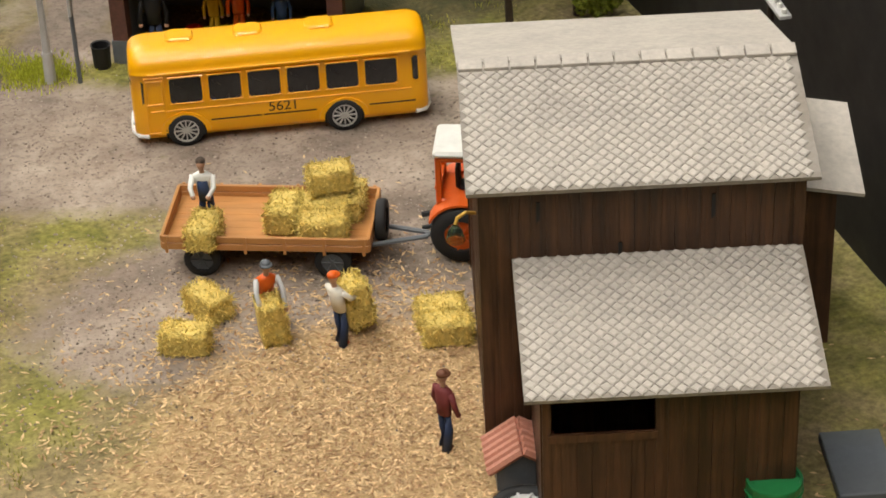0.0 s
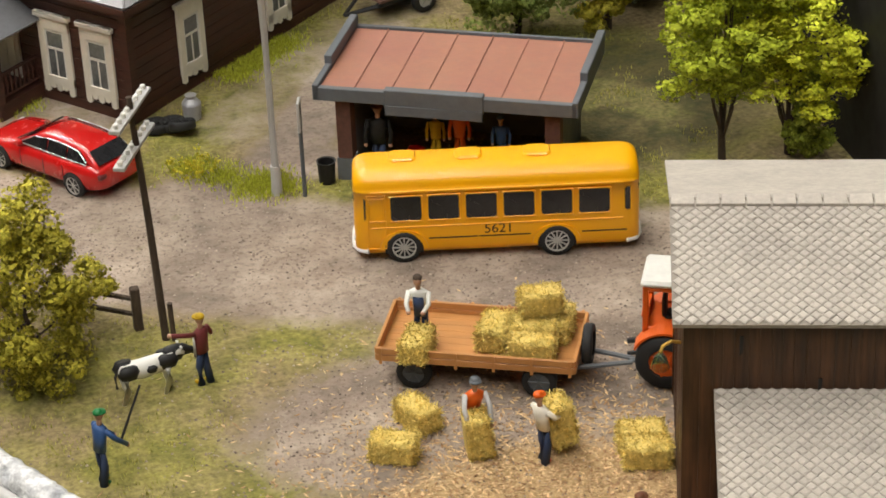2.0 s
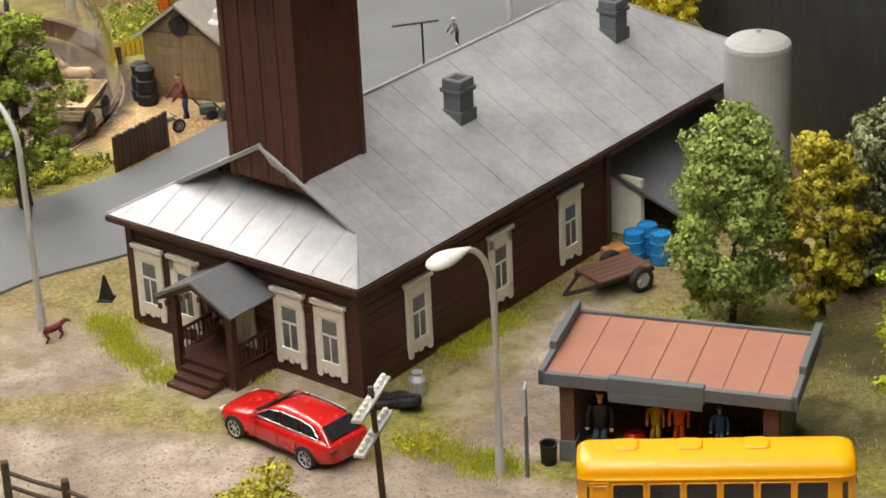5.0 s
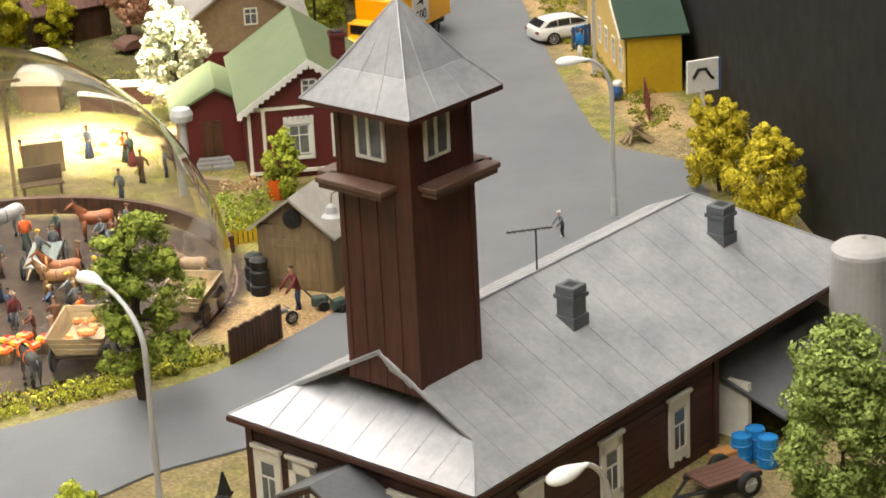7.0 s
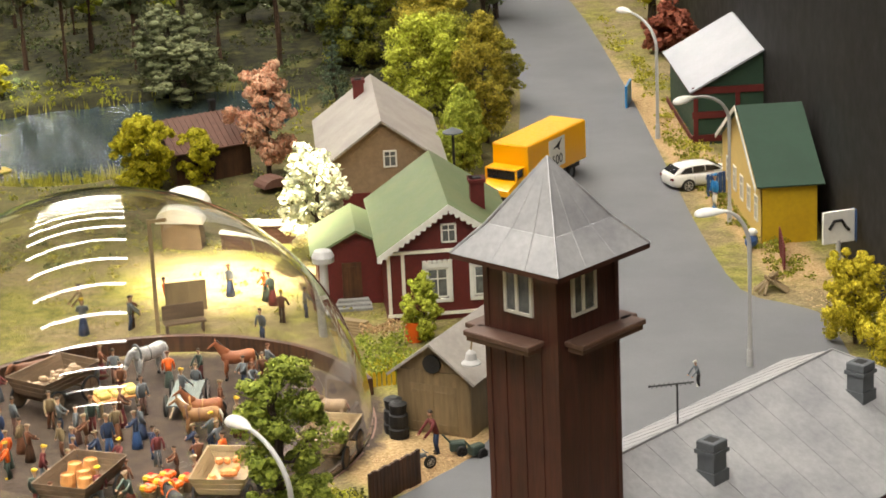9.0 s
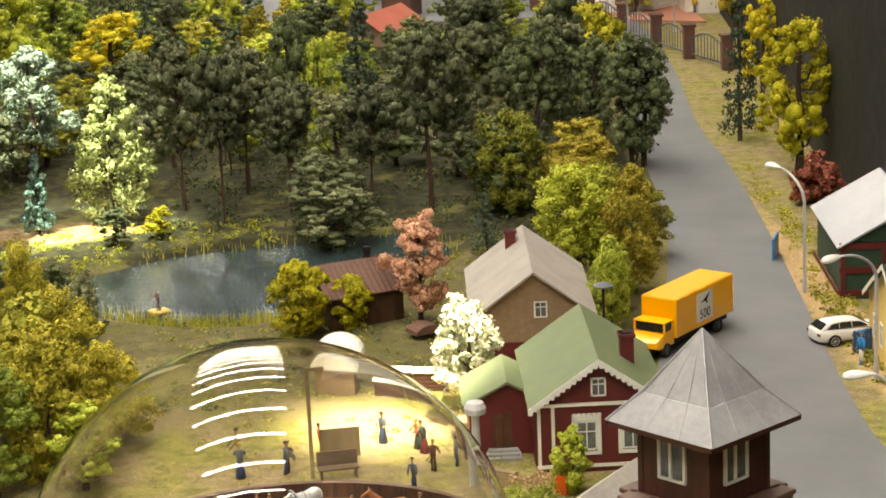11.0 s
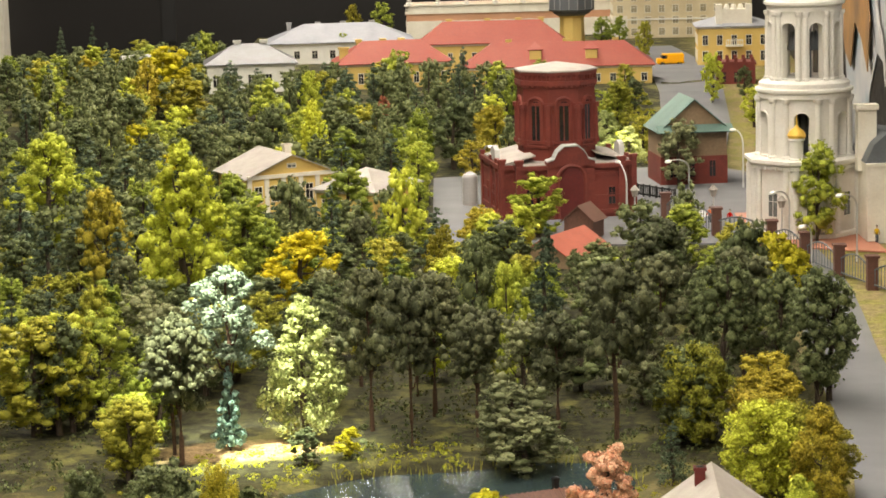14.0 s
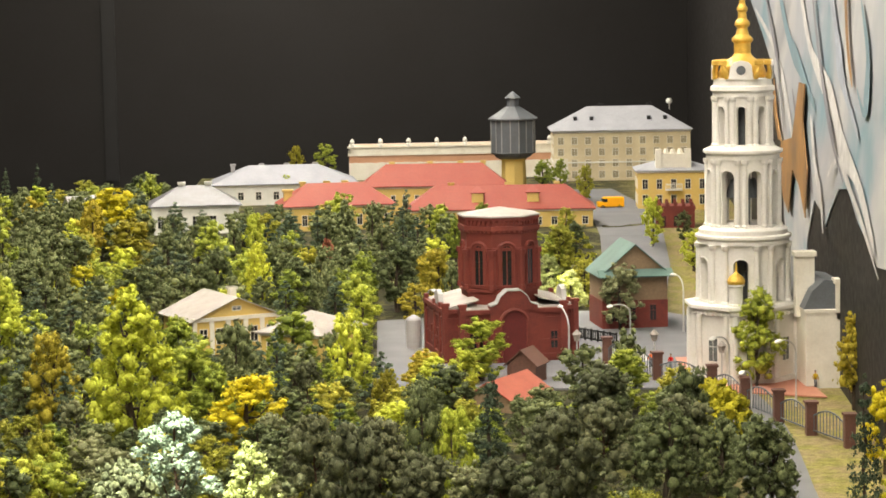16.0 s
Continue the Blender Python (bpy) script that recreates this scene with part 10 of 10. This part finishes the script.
def stroke(pts, wide, key, off):
    """A soft brush ribbon on the wall through (y, z) points, thin at both ends."""
    fine = []
    for i in range(len(pts) - 1):
        p0, p1, p2, p3 = (Vector(pts[min(max(i + k, 0), len(pts) - 1)]) for k in (-1, 0, 1, 2))
        for s in range(5):
            t = s / 5
            fine.append(0.5 * ((2 * p1) + (p2 - p0) * t + (2 * p0 - 5 * p1 + 4 * p2 - p3) * t * t + (3 * p1 - p0 - 3 * p2 + p3) * t ** 3))
    fine.append(Vector(pts[-1]))
    left, right = [], []
    for i, p in enumerate(fine):
        d = (fine[min(i + 1, len(fine) - 1)] - fine[max(i - 1, 0)]).normalized()
        w = wide * math.sin(math.pi * (0.06 + 0.88 * i / (len(fine) - 1))) * (1 + 0.2 * math.sin(i * 0.9))
        left.append(on_wall(p.x - d.y * w * 2.2, p.y + d.x * w * 0.7, off))
        right.append(on_wall(p.x + d.y * w * 2.2, p.y - d.x * w * 0.7, off))
    bm = B()
    rings(bm, [left, right], 0, False, False, False)
    part("brush_stroke", bm, key, mu)


stroke([(528, 60), (478, 52), (453, 43), (436, 34), (420, 26)], 1.8, "paintwhite", 0.5)
stroke([(471, 66), (447, 55), (425, 50), (395, 43)], 2.6, "paintteal", 0.55)
stroke([(430, 70), (405, 54), (370, 46), (354, 39), (333, 35), (314, 27)], 3.0, "paintwhite", 0.6)
stroke([(380, 70), (362, 57), (354, 50), (333, 42)], 2.2, "paintblue", 0.65)
stroke([(348, 70), (346, 57), (339, 49)], 1.0, "ochrepaint", 0.8)
stroke([(329, 62), (321, 54), (325, 46), (334, 49)], 1.3, "paintteal", 0.7)
stroke([(402, 42), (395, 34), (386, 29), (381, 23)], 1.4, "paintwhite", 0.75)
stroke([(374, 33), (358, 37), (343, 34), (327, 30), (308, 24)], 1.1, "paintwhite", 0.85)
stroke([(520, 74), (495, 62), (470, 50), (455, 36)], 1.4, "paintgrey", 0.7)
stroke([(440, 45), (428, 38), (412, 34), (402, 28)], 1.5, "paintgrey", 0.45)
stroke([(400, 66), (385, 52), (366, 40), (350, 34)], 1.2, "paintgrey", 0.9)
for pl_ in ([(453, 23), (462, 29), (457, 34), (434, 36), (425, 43), (420, 47), (409, 47), (413, 40), (405, 32), (409, 23), (420, 28), (434, 30), (442, 21)], [(474, 46), (468, 39), (457, 34), (464, 34), (474, 39)]):
    bm = B()
    ext(bm, [on_wall(y, z, 1.1) for y, z in pl_], (0.2, 0, 0))
    part("ochre_shape", bm, "ochrepaint", mu, "ochre painted shape")
bm = B()
box(bm, -190, -158, 838, 850, -60, 190)
solo("pillar", bm, "cream", 0, 0, 0, 0, "cream painted room pillar", "pillar", kind="structure")
# the trees' models: few for the wood, finer ones for the near edge, coarse ones for the far wood
for kind, leaf, n in (("round", "dark", 3), ("pine", "pine", 3), ("round", "green", 3), ("round", "light", 2), ("column", "lime", 2), ("round", "olive", 3), ("round", "ochre", 2), ("round", "gold", 2), ("spruce", "spruce", 2), ("round", "grey", 2)):
    for k in range(n):
        tree_model(f"{leaf}{k}", kind, 13.0, 8.5 if kind != "spruce" else 6.5, leaf, 10 * len(TREES) + k, 110 if kind != "column" else 160, 28, 0.155)
for kind, leaf, n in (("round", "dark", 2), ("round", "green", 2), ("spruce", "spruce", 1), ("round", "olive", 1), ("round", "ochre", 1), ("round", "light", 1)):
    for k in range(n):
        tree_model(f"far_{leaf}{k}", kind, 10.0, 8.0 if kind != "spruce" else 6.0, leaf, 500 + len(TREES), 46, 14, 0.26)
for key, kind, leaf, h, w, cl, per, size in (
        ("n_green", "bush", "willow", 10, 6.6, 260, 130, 0.1), ("n_ochre", "bush", "bush", 9, 4.6, 150, 110, 0.11), ("n_grey", "bush", "grey", 8, 5.5, 150, 120, 0.11),
        ("n_lime", "open", "limegreen", 10, 5.8, 150, 150, 0.085), ("n_bush", "heap", "bush", 7.5, 6.4, 150, 150, 0.09), ("n_dk", "round", "green", 11, 5.4, 90, 200, 0.1),
        ("n_lt", "bush", "light", 4.3, 3.8, 80, 100, 0.1), ("n_yel", "round", "yellow", 6.5, 6.5, 90, 150, 0.12), ("n_pink", "round", "pink", 10, 6, 70, 110, 0.17), ("n_white", "round", "white", 8, 6, 48, 70, 0.17),
        ("n_yb", "bush", "gold", 6.5, 6, 80, 110, 0.16), ("n_blue", "spruce", "bluespruce", 8, 4, 80, 50, 0.2), ("n_red", "bush", "red", 4, 6, 60, 60, 0.22), ("n_olive", "bush", "olive", 9, 9, 110, 70, 0.28), ("n_litlime", "column", "palelime", 15.4, 8.6, 170, 60, 0.17),
        ("n_yellow", "bush", "yellow", 8.8, 10.5, 90, 60, 0.36), ("n_light", "bush", "light", 10, 8, 190, 80, 0.13), ("n_oc", "bush", "ochre", 12, 7, 190, 80, 0.13), ("n_ol", "bush", "olive", 10, 9, 190, 80, 0.14), ("n_dark", "bush", "dark", 6, 6, 70, 60, 0.25), ("n_pale", "pine", "pale", 20, 9, 110, 80, 0.17)):
    tree_model(key, kind, h, w, leaf, 900 + len(TREES), cl, per * 3 // 4, size)


STANDING = []


def plant_all(model, leaf, name, places):
    """Trees of one kind at (x, y, height, width)."""
    n = sum(k[:-1] == model and k[-1].isdigit() for k in TREES)
    for k, (x, y, h, w) in enumerate(places):
        plant(f"{model}{k % n}" if n else model, leaf, x, y, h, w, (x * 37 + y * 13) % 360, name)
        STANDING.append((x, y, w))


plant_all("n_green", "willow", "tree", ((34.9, 97.3, 10.4, 7.2),))
plant_all("n_ochre", "olive", "tree", ((39.1, 96.6, 9.5, 5.2),))
plant_all("n_grey", "grey", "bush", ((41.2, 99.7, 3.6, 3.2),))
plant_all("n_grey", "grey", "tree", ((42.6, 98.9, 9.4, 6.4),))
plant_all("n_bush", "bush", "bush", ((9.7, 77.3, 7.0, 6.3),))
plant_all("n_lt", "light", "bush", ((-0.5, 103.5, 4.2, 3.8), (22.6, 189, 4.7, 4.3), (25.7, 197.7, 6.3, 4.9), (16, 152.5, 4.6, 3.5),))
plant_all("n_yel", "yellow", "bush", ((44.0, 144.5, 6.4, 5.8), (44.6, 135.9, 6.6, 6.2),))
plant_all("n_pink", "pink", "tree", ((8.7, 197.8, 10.3, 6.1),))
plant_all("n_yb", "yellow", "bush", ((-1.8, 194.8, 7.1, 6.4), (2.4, 197.4, 4.7, 4.5),))
plant_all("spruce", "spruce", "tree", ((16.8, 220.1, 6.6, 4.1), (51.3, 265.5, 18.3, 5.7), (64.9, 312.9, 13.2, 7.6), (9.5, 309.9, 12.2, 5.4), (-44.7, 463.4, 14, 9.2), (-18.4, 511.5, 14, 5.6), (0.4, 506.7, 14, 5), (39.7, 469.7, 10, 4.7),))
plant_all("ochre", "ochre", "tree", ((-52.8, 326.6, 17.7, 9.6), (29.2, 239, 9.1, 9.8), (66.1, 341.5, 15.8, 8.6), (1, 361.5, 8, 8), (-5.4, 332.8, 9.1, 5), (-59.9, 507.2, 13, 13.8), (7.1, 467.2, 13, 9.2), (1.9, 449.1, 8.1, 7.8), (-29.3, 737.1, 10.9, 6.5), (-4.3, 341.2, 8.3, 4.2), (0.8, 356.5, 8, 7.1),))
plant_all("olive", "olive", "tree", ((-38.5, 237.6, 6.9, 7.9), (-50.2, 247.2, 14, 13.8), (-37.2, 225.2, 9, 8), (-46.7, 272.2, 12.5, 6.2), (-57.6, 303.9, 9, 8.4), (-12.9, 316.7, 10.6, 8.7), (1.3, 271, 9.9, 7.4), (38.4, 334.2, 9, 8.3), (-30.3, 524.4, 10.3, 7.7), (34.3, 495.2, 12.4, 9.8), (52, 624.2, 11.1, 6.2), (-83.4, 626.9, 9, 9.2), (-12.5, 324.6, 9, 8.1),))
plant_all("gold", "gold", "tree", ((54.2, 247.7, 18.0, 11.4), (60.1, 293.6, 12.8, 7.1), (-24.4, 309.0, 13.5, 13.5), (-65.6, 530.2, 16.2, 15.2), (-64.3, 463.2, 11.3, 10.3), (-55.4, 447.6, 9, 6.7),))
plant_all("n_red", "red", "bush", ((52.6, 232.9, 4.3, 6.6),))
plant_all("n_olive", "olive", "bush", ((-24.1, 174.3, 9.8, 10.1), (-31.7, 186.6, 9.1, 10.1),))
plant_all("n_dark", "dark", "bush", ((-23.3, 199.4, 6.3, 6.1), (-31, 204.4, 7.2, 6.5),))
plant_all("grey", "grey", "tree", ((2.6, 228.6, 7.3, 10), (-38.3, 272, 10, 9.5), (-47.2, 308.2, 10.3, 6.5), (-20.6, 302.2, 9.2, 6.8), (40.2, 432, 13.0, 10.5),))
plant_all("dark", "dark", "tree", ((20.2, 244, 9.5, 8.9), (24.5, 304.5, 13.8, 11.2), (15.7, 297.9, 10.6, 9.5), (36.6, 253.5, 16.5, 10.5), (33.5, 262, 15, 8.5), (-64.4, 324.2, 10.9, 9.8), (-29, 379, 9, 7), (-0.6, 307.1, 12.1, 7.6), (17.4, 319, 9, 7.9), (27.2, 337.3, 9.2, 9.2), (34.3, 306.4, 10.2, 9.2), (25.7, 280.9, 10.3, 6.3), (31.6, 277.6, 9, 7.7), (13.7, 309.9, 9, 6.2), (-68.8, 484.8, 14.1, 10.8), (-77.5, 469.6, 11.9, 11.8), (-54.1, 465.1, 11.1, 10.3), (-37.7, 460.5, 15, 9.1),))
plant_all("dark", "dark", "tree", ((-22, 462.5, 12.8, 10.2), (-10.9, 508.8, 10.9, 7.5), (-1.5, 464, 15, 11.4), (-69.1, 440.2, 10.7, 9.9), (-46.9, 458.7, 9, 9.1), (-68.4, 629.3, 10, 13.8), (-73.9, 595.5, 10.7, 8.8), (-61.1, 614.8, 9, 7.6), (-0.1, 319.6, 10.7, 8),))
plant_all("lime", "lime", "tree", ((-40, 312.3, 24.2, 15.0), (-68.2, 373.4, 19.4, 14.0), (-29.6, 467.2, 14.3, 6.9),))
plant_all("n_pale", "pale", "tree", ((-28.4, 241.6, 20.8, 10.6),))
plant_all("n_litlime", "limegreen", "tree", ((-20.6, 243.3, 15.6, 9.1), (29.6, 467.7, 10.5, 8.5), (33.8, 463.0, 8.0, 7.0),))
plant_all("pine", "pine", "tree", ((-8.9, 237.4, 18.8, 8.6), (-13.3, 246.5, 17.9, 8.6), (12.9, 240.1, 20.2, 10.6), (-1.9, 241.6, 14.8, 8.6), (-32.9, 233.9, 15.1, 9.1), (-15.1, 268.4, 13.8, 8.7), (-8.4, 262.6, 14.4, 8.5), (7, 245.3, 13, 8), (16, 273.2, 13.3, 10.2),))
plant_all("n_yellow", "yellow", "bush", ((40.8, 311.5, 9.4, 11.2),))
plant_all("green", "green", "tree", ((54.9, 363.9, 15.8, 10.7), (-36.3, 244.7, 10, 7.1), (-19.9, 375.5, 13, 12), (-30.6, 329.1, 10.9, 8.1), (-37.7, 368.1, 13, 10), (-54.9, 386, 10.6, 8.7), (-14, 349, 8, 6), (-81.4, 488.8, 10.5, 9.8), (-8.4, 466, 12.4, 8), (-22.9, 449.6, 10.8, 10), (-13.1, 460.3, 9.7, 9.1), (-37.7, 369.8, 12.3, 10.1), (-31.2, 338.7, 8, 7.6), (12.3, 510.7, 10.9, 5.6), (-8.6, 394.2, 8, 5.9), (-19.7, 723.4, 11.4, 8.1), (48.3, 662.9, 9.4, 6.6), (44.4, 675.8, 8.6, 7.5),))
plant_all("green", "green", "tree", ((-29.2, 640.5, 8, 4.1),))
plant_all("light", "light", "tree", ((-31.8, 503.7, 14.3, 6.6), (-8.4, 418.9, 11.3, 8.8), (7.3, 350.4, 9.5, 6.5), (-8.4, 363.7, 7, 7.2), (3.9, 296.5, 9.9, 6.2), (-90.6, 585.7, 10.3, 10.1), (-70.8, 471.3, 8.2, 8.2), (-37.4, 468.2, 8.7, 7), (58.2, 525.5, 12, 6.5), (11.1, 375.4, 10.8, 12.1), (7.2, 350.6, 9.6, 6.6), (32.8, 465.7, 7, 5.7),))
plant_all("n_dk", "green", "tree", ((4, 122, 11.2, 6.8),))
plant_all("n_white", "white", "tree", ((10.6, 172.5, 9, 7.6),))
plant_all("n_lime", "limegreen", "tree", ((38.7, 83.0, 9.7, 7.2), (41.4, 82.5, 7.8, 7.4)))
plant_all("n_lt", "light", "bush", ((42.1, 82.0, 3.4, 2.8),))
plant_all("n_red", "red", "tree", ((-16.2, 505.7, 6, 6.2),))

plant_all("olive", "olive", "tree", ((-37.2, 227.2, 9, 6.9), (-46.5, 249.8, 14, 7.5),))
plant_all("grey", "grey", "tree", ((-20.7, 189.4, 8, 5.3), (1.5, 231.5, 9.4, 10.2), (-20.4, 191.9, 8, 3.9),))
plant_all("dark", "dark", "tree", ((-29.3, 192.2, 9, 4.4), (38.1, 254.4, 15, 8.9), (-37.7, 199.2, 9.2, 5.6), (-31.9, 200.3, 9, 7.6), (-19.8, 231, 4.1, 4.5),))
plant_all("green", "green", "tree", ((-24.5, 159.3, 10.9, 8.9),))
plant_all("gold", "gold", "tree", ((-15.6, 233.5, 3.4, 3.9),))
plant_all("n_bush", "bush", "bush", ((-20.9, 164, 11, 9.6), (-26.1, 199.1, 7, 4), (-25, 191.1, 10.6, 5.8),))

plant_all("n_light", "light", "tree", ((24.8, 214.7, 9.8, 9.1), (24.8, 192.2, 7, 4.6)))
plant_all("n_oc", "ochre", "tree", ((28.6, 202.8, 12.4, 6.6), (27.5, 236.5, 8, 6.5), (30.7, 214.6, 8.1, 7.1), (28.5, 229.2, 9.6, 9.2)))
plant_all("n_ol", "olive", "tree", ((27.4, 217.1, 9.1, 8.1), (21.1, 236.5, 10.8, 9.4)))
plant_all("spruce", "spruce", "tree", ((-104.2, 624, 12.8, 5.0), (-95.7, 624, 13.8, 5.0)))
plant_all("dark", "dark", "tree", ((-105, 545, 11, 9), (-101, 505, 12, 9), (-96, 478, 12, 9), (-89, 452, 11, 8), (-103, 580, 10, 9)))
plant_all("green", "green", "tree", ((-107, 562, 10, 8), (-92, 462, 10, 7)))


plant_all("dark", "dark", "tree", ((-1.4, 262.9, 19.4, 7.6), (26.6, 258.4, 17.0, 10.2), (32.2, 283.2, 17.0, 8.4), (19.5, 237.2, 11.0, 9.6), (-47.7, 247.8, 13.8, 9.6), (-29.8, 390.1, 8.2, 8.0)))
plant_all("pine", "pine", "tree", ((23.6, 303.5, 14.2, 10.0), (-6.4, 250.8, 16.3, 9.2), (-34.1, 238.3, 15.8, 8.2), (30.2, 268.0, 16.0, 9.5), (20.5, 268.0, 15.0, 9.0)))
plant_all("light", "light", "tree", ((2.2, 262.3, 16.0, 6.4), (-72.7, 403.7, 16.2, 11.5), (-39.3, 240.4, 6.4, 7.4), (-48.6, 250.8, 13.2, 12.8)))
plant_all("spruce", "spruce", "tree", ((7.3, 273.9, 18.0, 7.0), (-68.5, 346.6, 15.0, 10.0), (-60.2, 318.5, 13.0, 8.6)))
plant_all("green", "green", "tree", ((-44.8, 258.1, 12.0, 10.0), (-47.0, 286.6, 10.6, 9.0), (-33.7, 336.0, 14.0, 12.0)))
plant_all("grey", "grey", "tree", ((3.6, 250.7, 11.5, 8.4), (17.0, 255.0, 11.0, 8.5)))
plant_all("n_blue", "bluespruce", "tree", ((-50.0, 325.5, 9.5, 7.6), (-28.3, 239.9, 9.2, 3.9)))


# the wood between them: a loose grid of mixed trees, left open on the glade, the square, the villa's plot and the town
def wood_clear(x, y, w):
    if y < 236 or x > 33 + (y - 231) * 0.02 or x < -0.158 * y - 16:
        return False
    if math.hypot((x + 25) / 12, (y - 240) / 9) < 1 or (y < 258 and -36 < x < 33):
        return False
    if y < 300 and 8 < x < 26 and rng.random() < 0.6:
        return False
    if -7 < x < 60 and 355 < y < 458 or 5 < x < 24 and 320 < y < 372 or -48 < x < -5 and 380 < y < 438 or -24 < x < -6 and 366 < y < 400 or y > 545 and x > -62 or y > 434 and x > 12:
        return False
    return all(math.hypot(x - a, y - b) > 0.36 * (c + w) for a, b, c in STANDING if abs(b - y) < 16)


rng = random.Random(7)
KINDS = ("dark0", "dark1", "dark2", "pine0", "green0", "green1", "green2", "spruce0", "spruce1", "light0", "olive0", "olive1", "olive2", "ochre0", "grey0", "grey1")
WEIGHT = (10, 10, 10, 6, 8, 8, 8, 9, 9, 5, 5, 5, 5, 3, 6, 6)
FAR = ("far_dark0", "far_dark1", "far_green0", "far_green1", "far_spruce0", "far_olive0", "far_ochre0", "far_light0")
far = []
y = 237.0
while y < 612:
    step = 5.6 + (y - 235) * 0.004
    x = -0.158 * y - 16
    while x < 40:
        px, py = x + rng.uniform(-2.2, 2.2), y + rng.uniform(-2.2, 2.2)
        h = rng.uniform(7.5, 10.5)
        w = h * rng.uniform(0.85, 1.1)
        turn = rng.uniform(0, 360)
        if wood_clear(px, py, w):
            key = rng.choices(KINDS, WEIGHT)[0]
            if key[:4] in ("spru", "pine"):
                h, w = h * 1.3, w * 0.7
            STANDING.append((px, py, w))
            if y < 345:
                plant(key, key[:-1], px, py, h, w, turn)
            else:
                h *= 0.8 if y > 560 else 1.0
                far.append((rng.choices(FAR, (16, 16, 3, 3, 14, 2, 1, 1))[0], px, py, h * 1.1, w * 1.1, turn))
        x += step
    y += step * 0.9
joined_trees("far_wood", far, "dense mixed far wood of dark green and olive trees")
# low undergrowth and twigs under the pines, flakes of moss on the banks
ur = np.random.default_rng(12)


def undergrowth(leaf, n, x0, x1, y0, y1, size, label, big=1.0, lit=False):
    cs = [(x, y, ground_z(x, y) + 0.15) for x, y in zip(ur.uniform(x0, x1, n), ur.uniform(y0, y1, n)) if pond_edge(x, y) > 1.05 and not (37 < x < 43.4 + 0.087 * (y - 190) and y < 300) and (lit or not -36 < x < -15)]
    v, f = leaf_quads(ur, cs, ur.uniform(0.3, big, len(cs)), 26, size, 0.6)
    tagged(link_mesh("undergrowth", raw_mesh("undergrowth", v, f, ["lf:" + leaf])), label, "undergrowth", kind="stuff")


undergrowth("moss", 420, -60, 36, 226, 292, 0.17, "low olive undergrowth beneath the pines", 1.7)
undergrowth("dark", 420, -60, 36, 222, 292, 0.2, "dark mossy undergrowth beneath the pines", 1.8)
undergrowth("olive", 260, -60, 30, 196, 226, 0.13, "low olive weeds round the pond")
undergrowth("olive", 170, 43.0, 46.0, 158, 200, 0.13, "olive weeds along the road verge", 0.8)
undergrowth("olive", 190, 44.2, 49.5, 190, 262, 0.14, "olive weeds on the road verge")
undergrowth("grass", 150, -26, 13, 158, 200, 0.11, "dry grass clumps behind the market")
undergrowth("dark", 120, -26, 13, 176, 204, 0.12, "dark weeds behind the market")
vs_ = [(-26, 117.0), (-14, 119.2), (-4, 121.9), (2, 123.6), (8, 126.0)]
cs_ = []
for _ in range(420):
    q = ur.uniform(0, 3.999)
    (x0, y0), (x1, y1) = vs_[int(q)], vs_[int(q) + 1]
    x, y = x0 + (x1 - x0) * (q - int(q)) + ur.normal() * 0.5, y0 + (y1 - y0) * (q - int(q)) + abs(ur.normal()) * 1.2
    cs_.append((x, y, ground_z(x, y) + 0.12))
for leaf_, part_ in (("olive", cs_[:210]), ("brightgrass", cs_[210:340]), ("moss", cs_[340:])):
    v, f = leaf_quads(ur, part_, ur.uniform(0.25, 0.75, len(part_)), 40, 0.1, 0.7)
    tagged(link_mesh("verge_weeds", raw_mesh("verge_weeds", v, f, ["lf:" + leaf_])), "mossy green weeds along the roadside by the market", "weeds", kind="stuff")
undergrowth("green", 120, 8, 44, 462, 560, 0.3, "low shrubs in the town gardens")
undergrowth("olive", 200, 36.5, 44, 462, 545, 0.3, "low shrubs in the town gardens")
for x, y, h, w, leaf in ((38, 478, 8, 7, "olive"), (33, 500, 9, 8, "green"), (40, 520, 8, 6, "dark"), (64, 500, 9, 7, "light"), (66, 530, 8, 6, "dark"), (63, 470, 7, 6, "green"), (40, 545, 7, 6, "olive"), (20, 545, 8, 7, "green")):
    plant(f"{leaf}1", leaf, x, y, h, w, x * 40)
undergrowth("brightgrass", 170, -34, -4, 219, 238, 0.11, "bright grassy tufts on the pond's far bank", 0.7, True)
undergrowth("olive", 90, -34, -4, 219, 240, 0.13, "olive weeds on the pond's far bank", 0.9, True)
plant_all("n_bush", "bush", "bush", ((-21.5, 182, 9, 9), (-17.2, 171, 7.5, 7.2), (-23.5, 172, 9, 9)))
plant_all("dark", "dark", "tree", ((-29.5, 183, 10, 9),))
plant_all("light", "light", "tree", ((-26.5, 166, 9, 8), (-18.5, 160, 6.5, 6.5)))


# ------------------------------------------------------------------ slates of the barn, laid piece by piece
slates(roof_main, "slate", (0, 0, BE), BL, BRY, BR - BE)
slates(lean_roof, "slate", (1.24, -4.53, 5.58), 8.23, 5.05, 1.37)
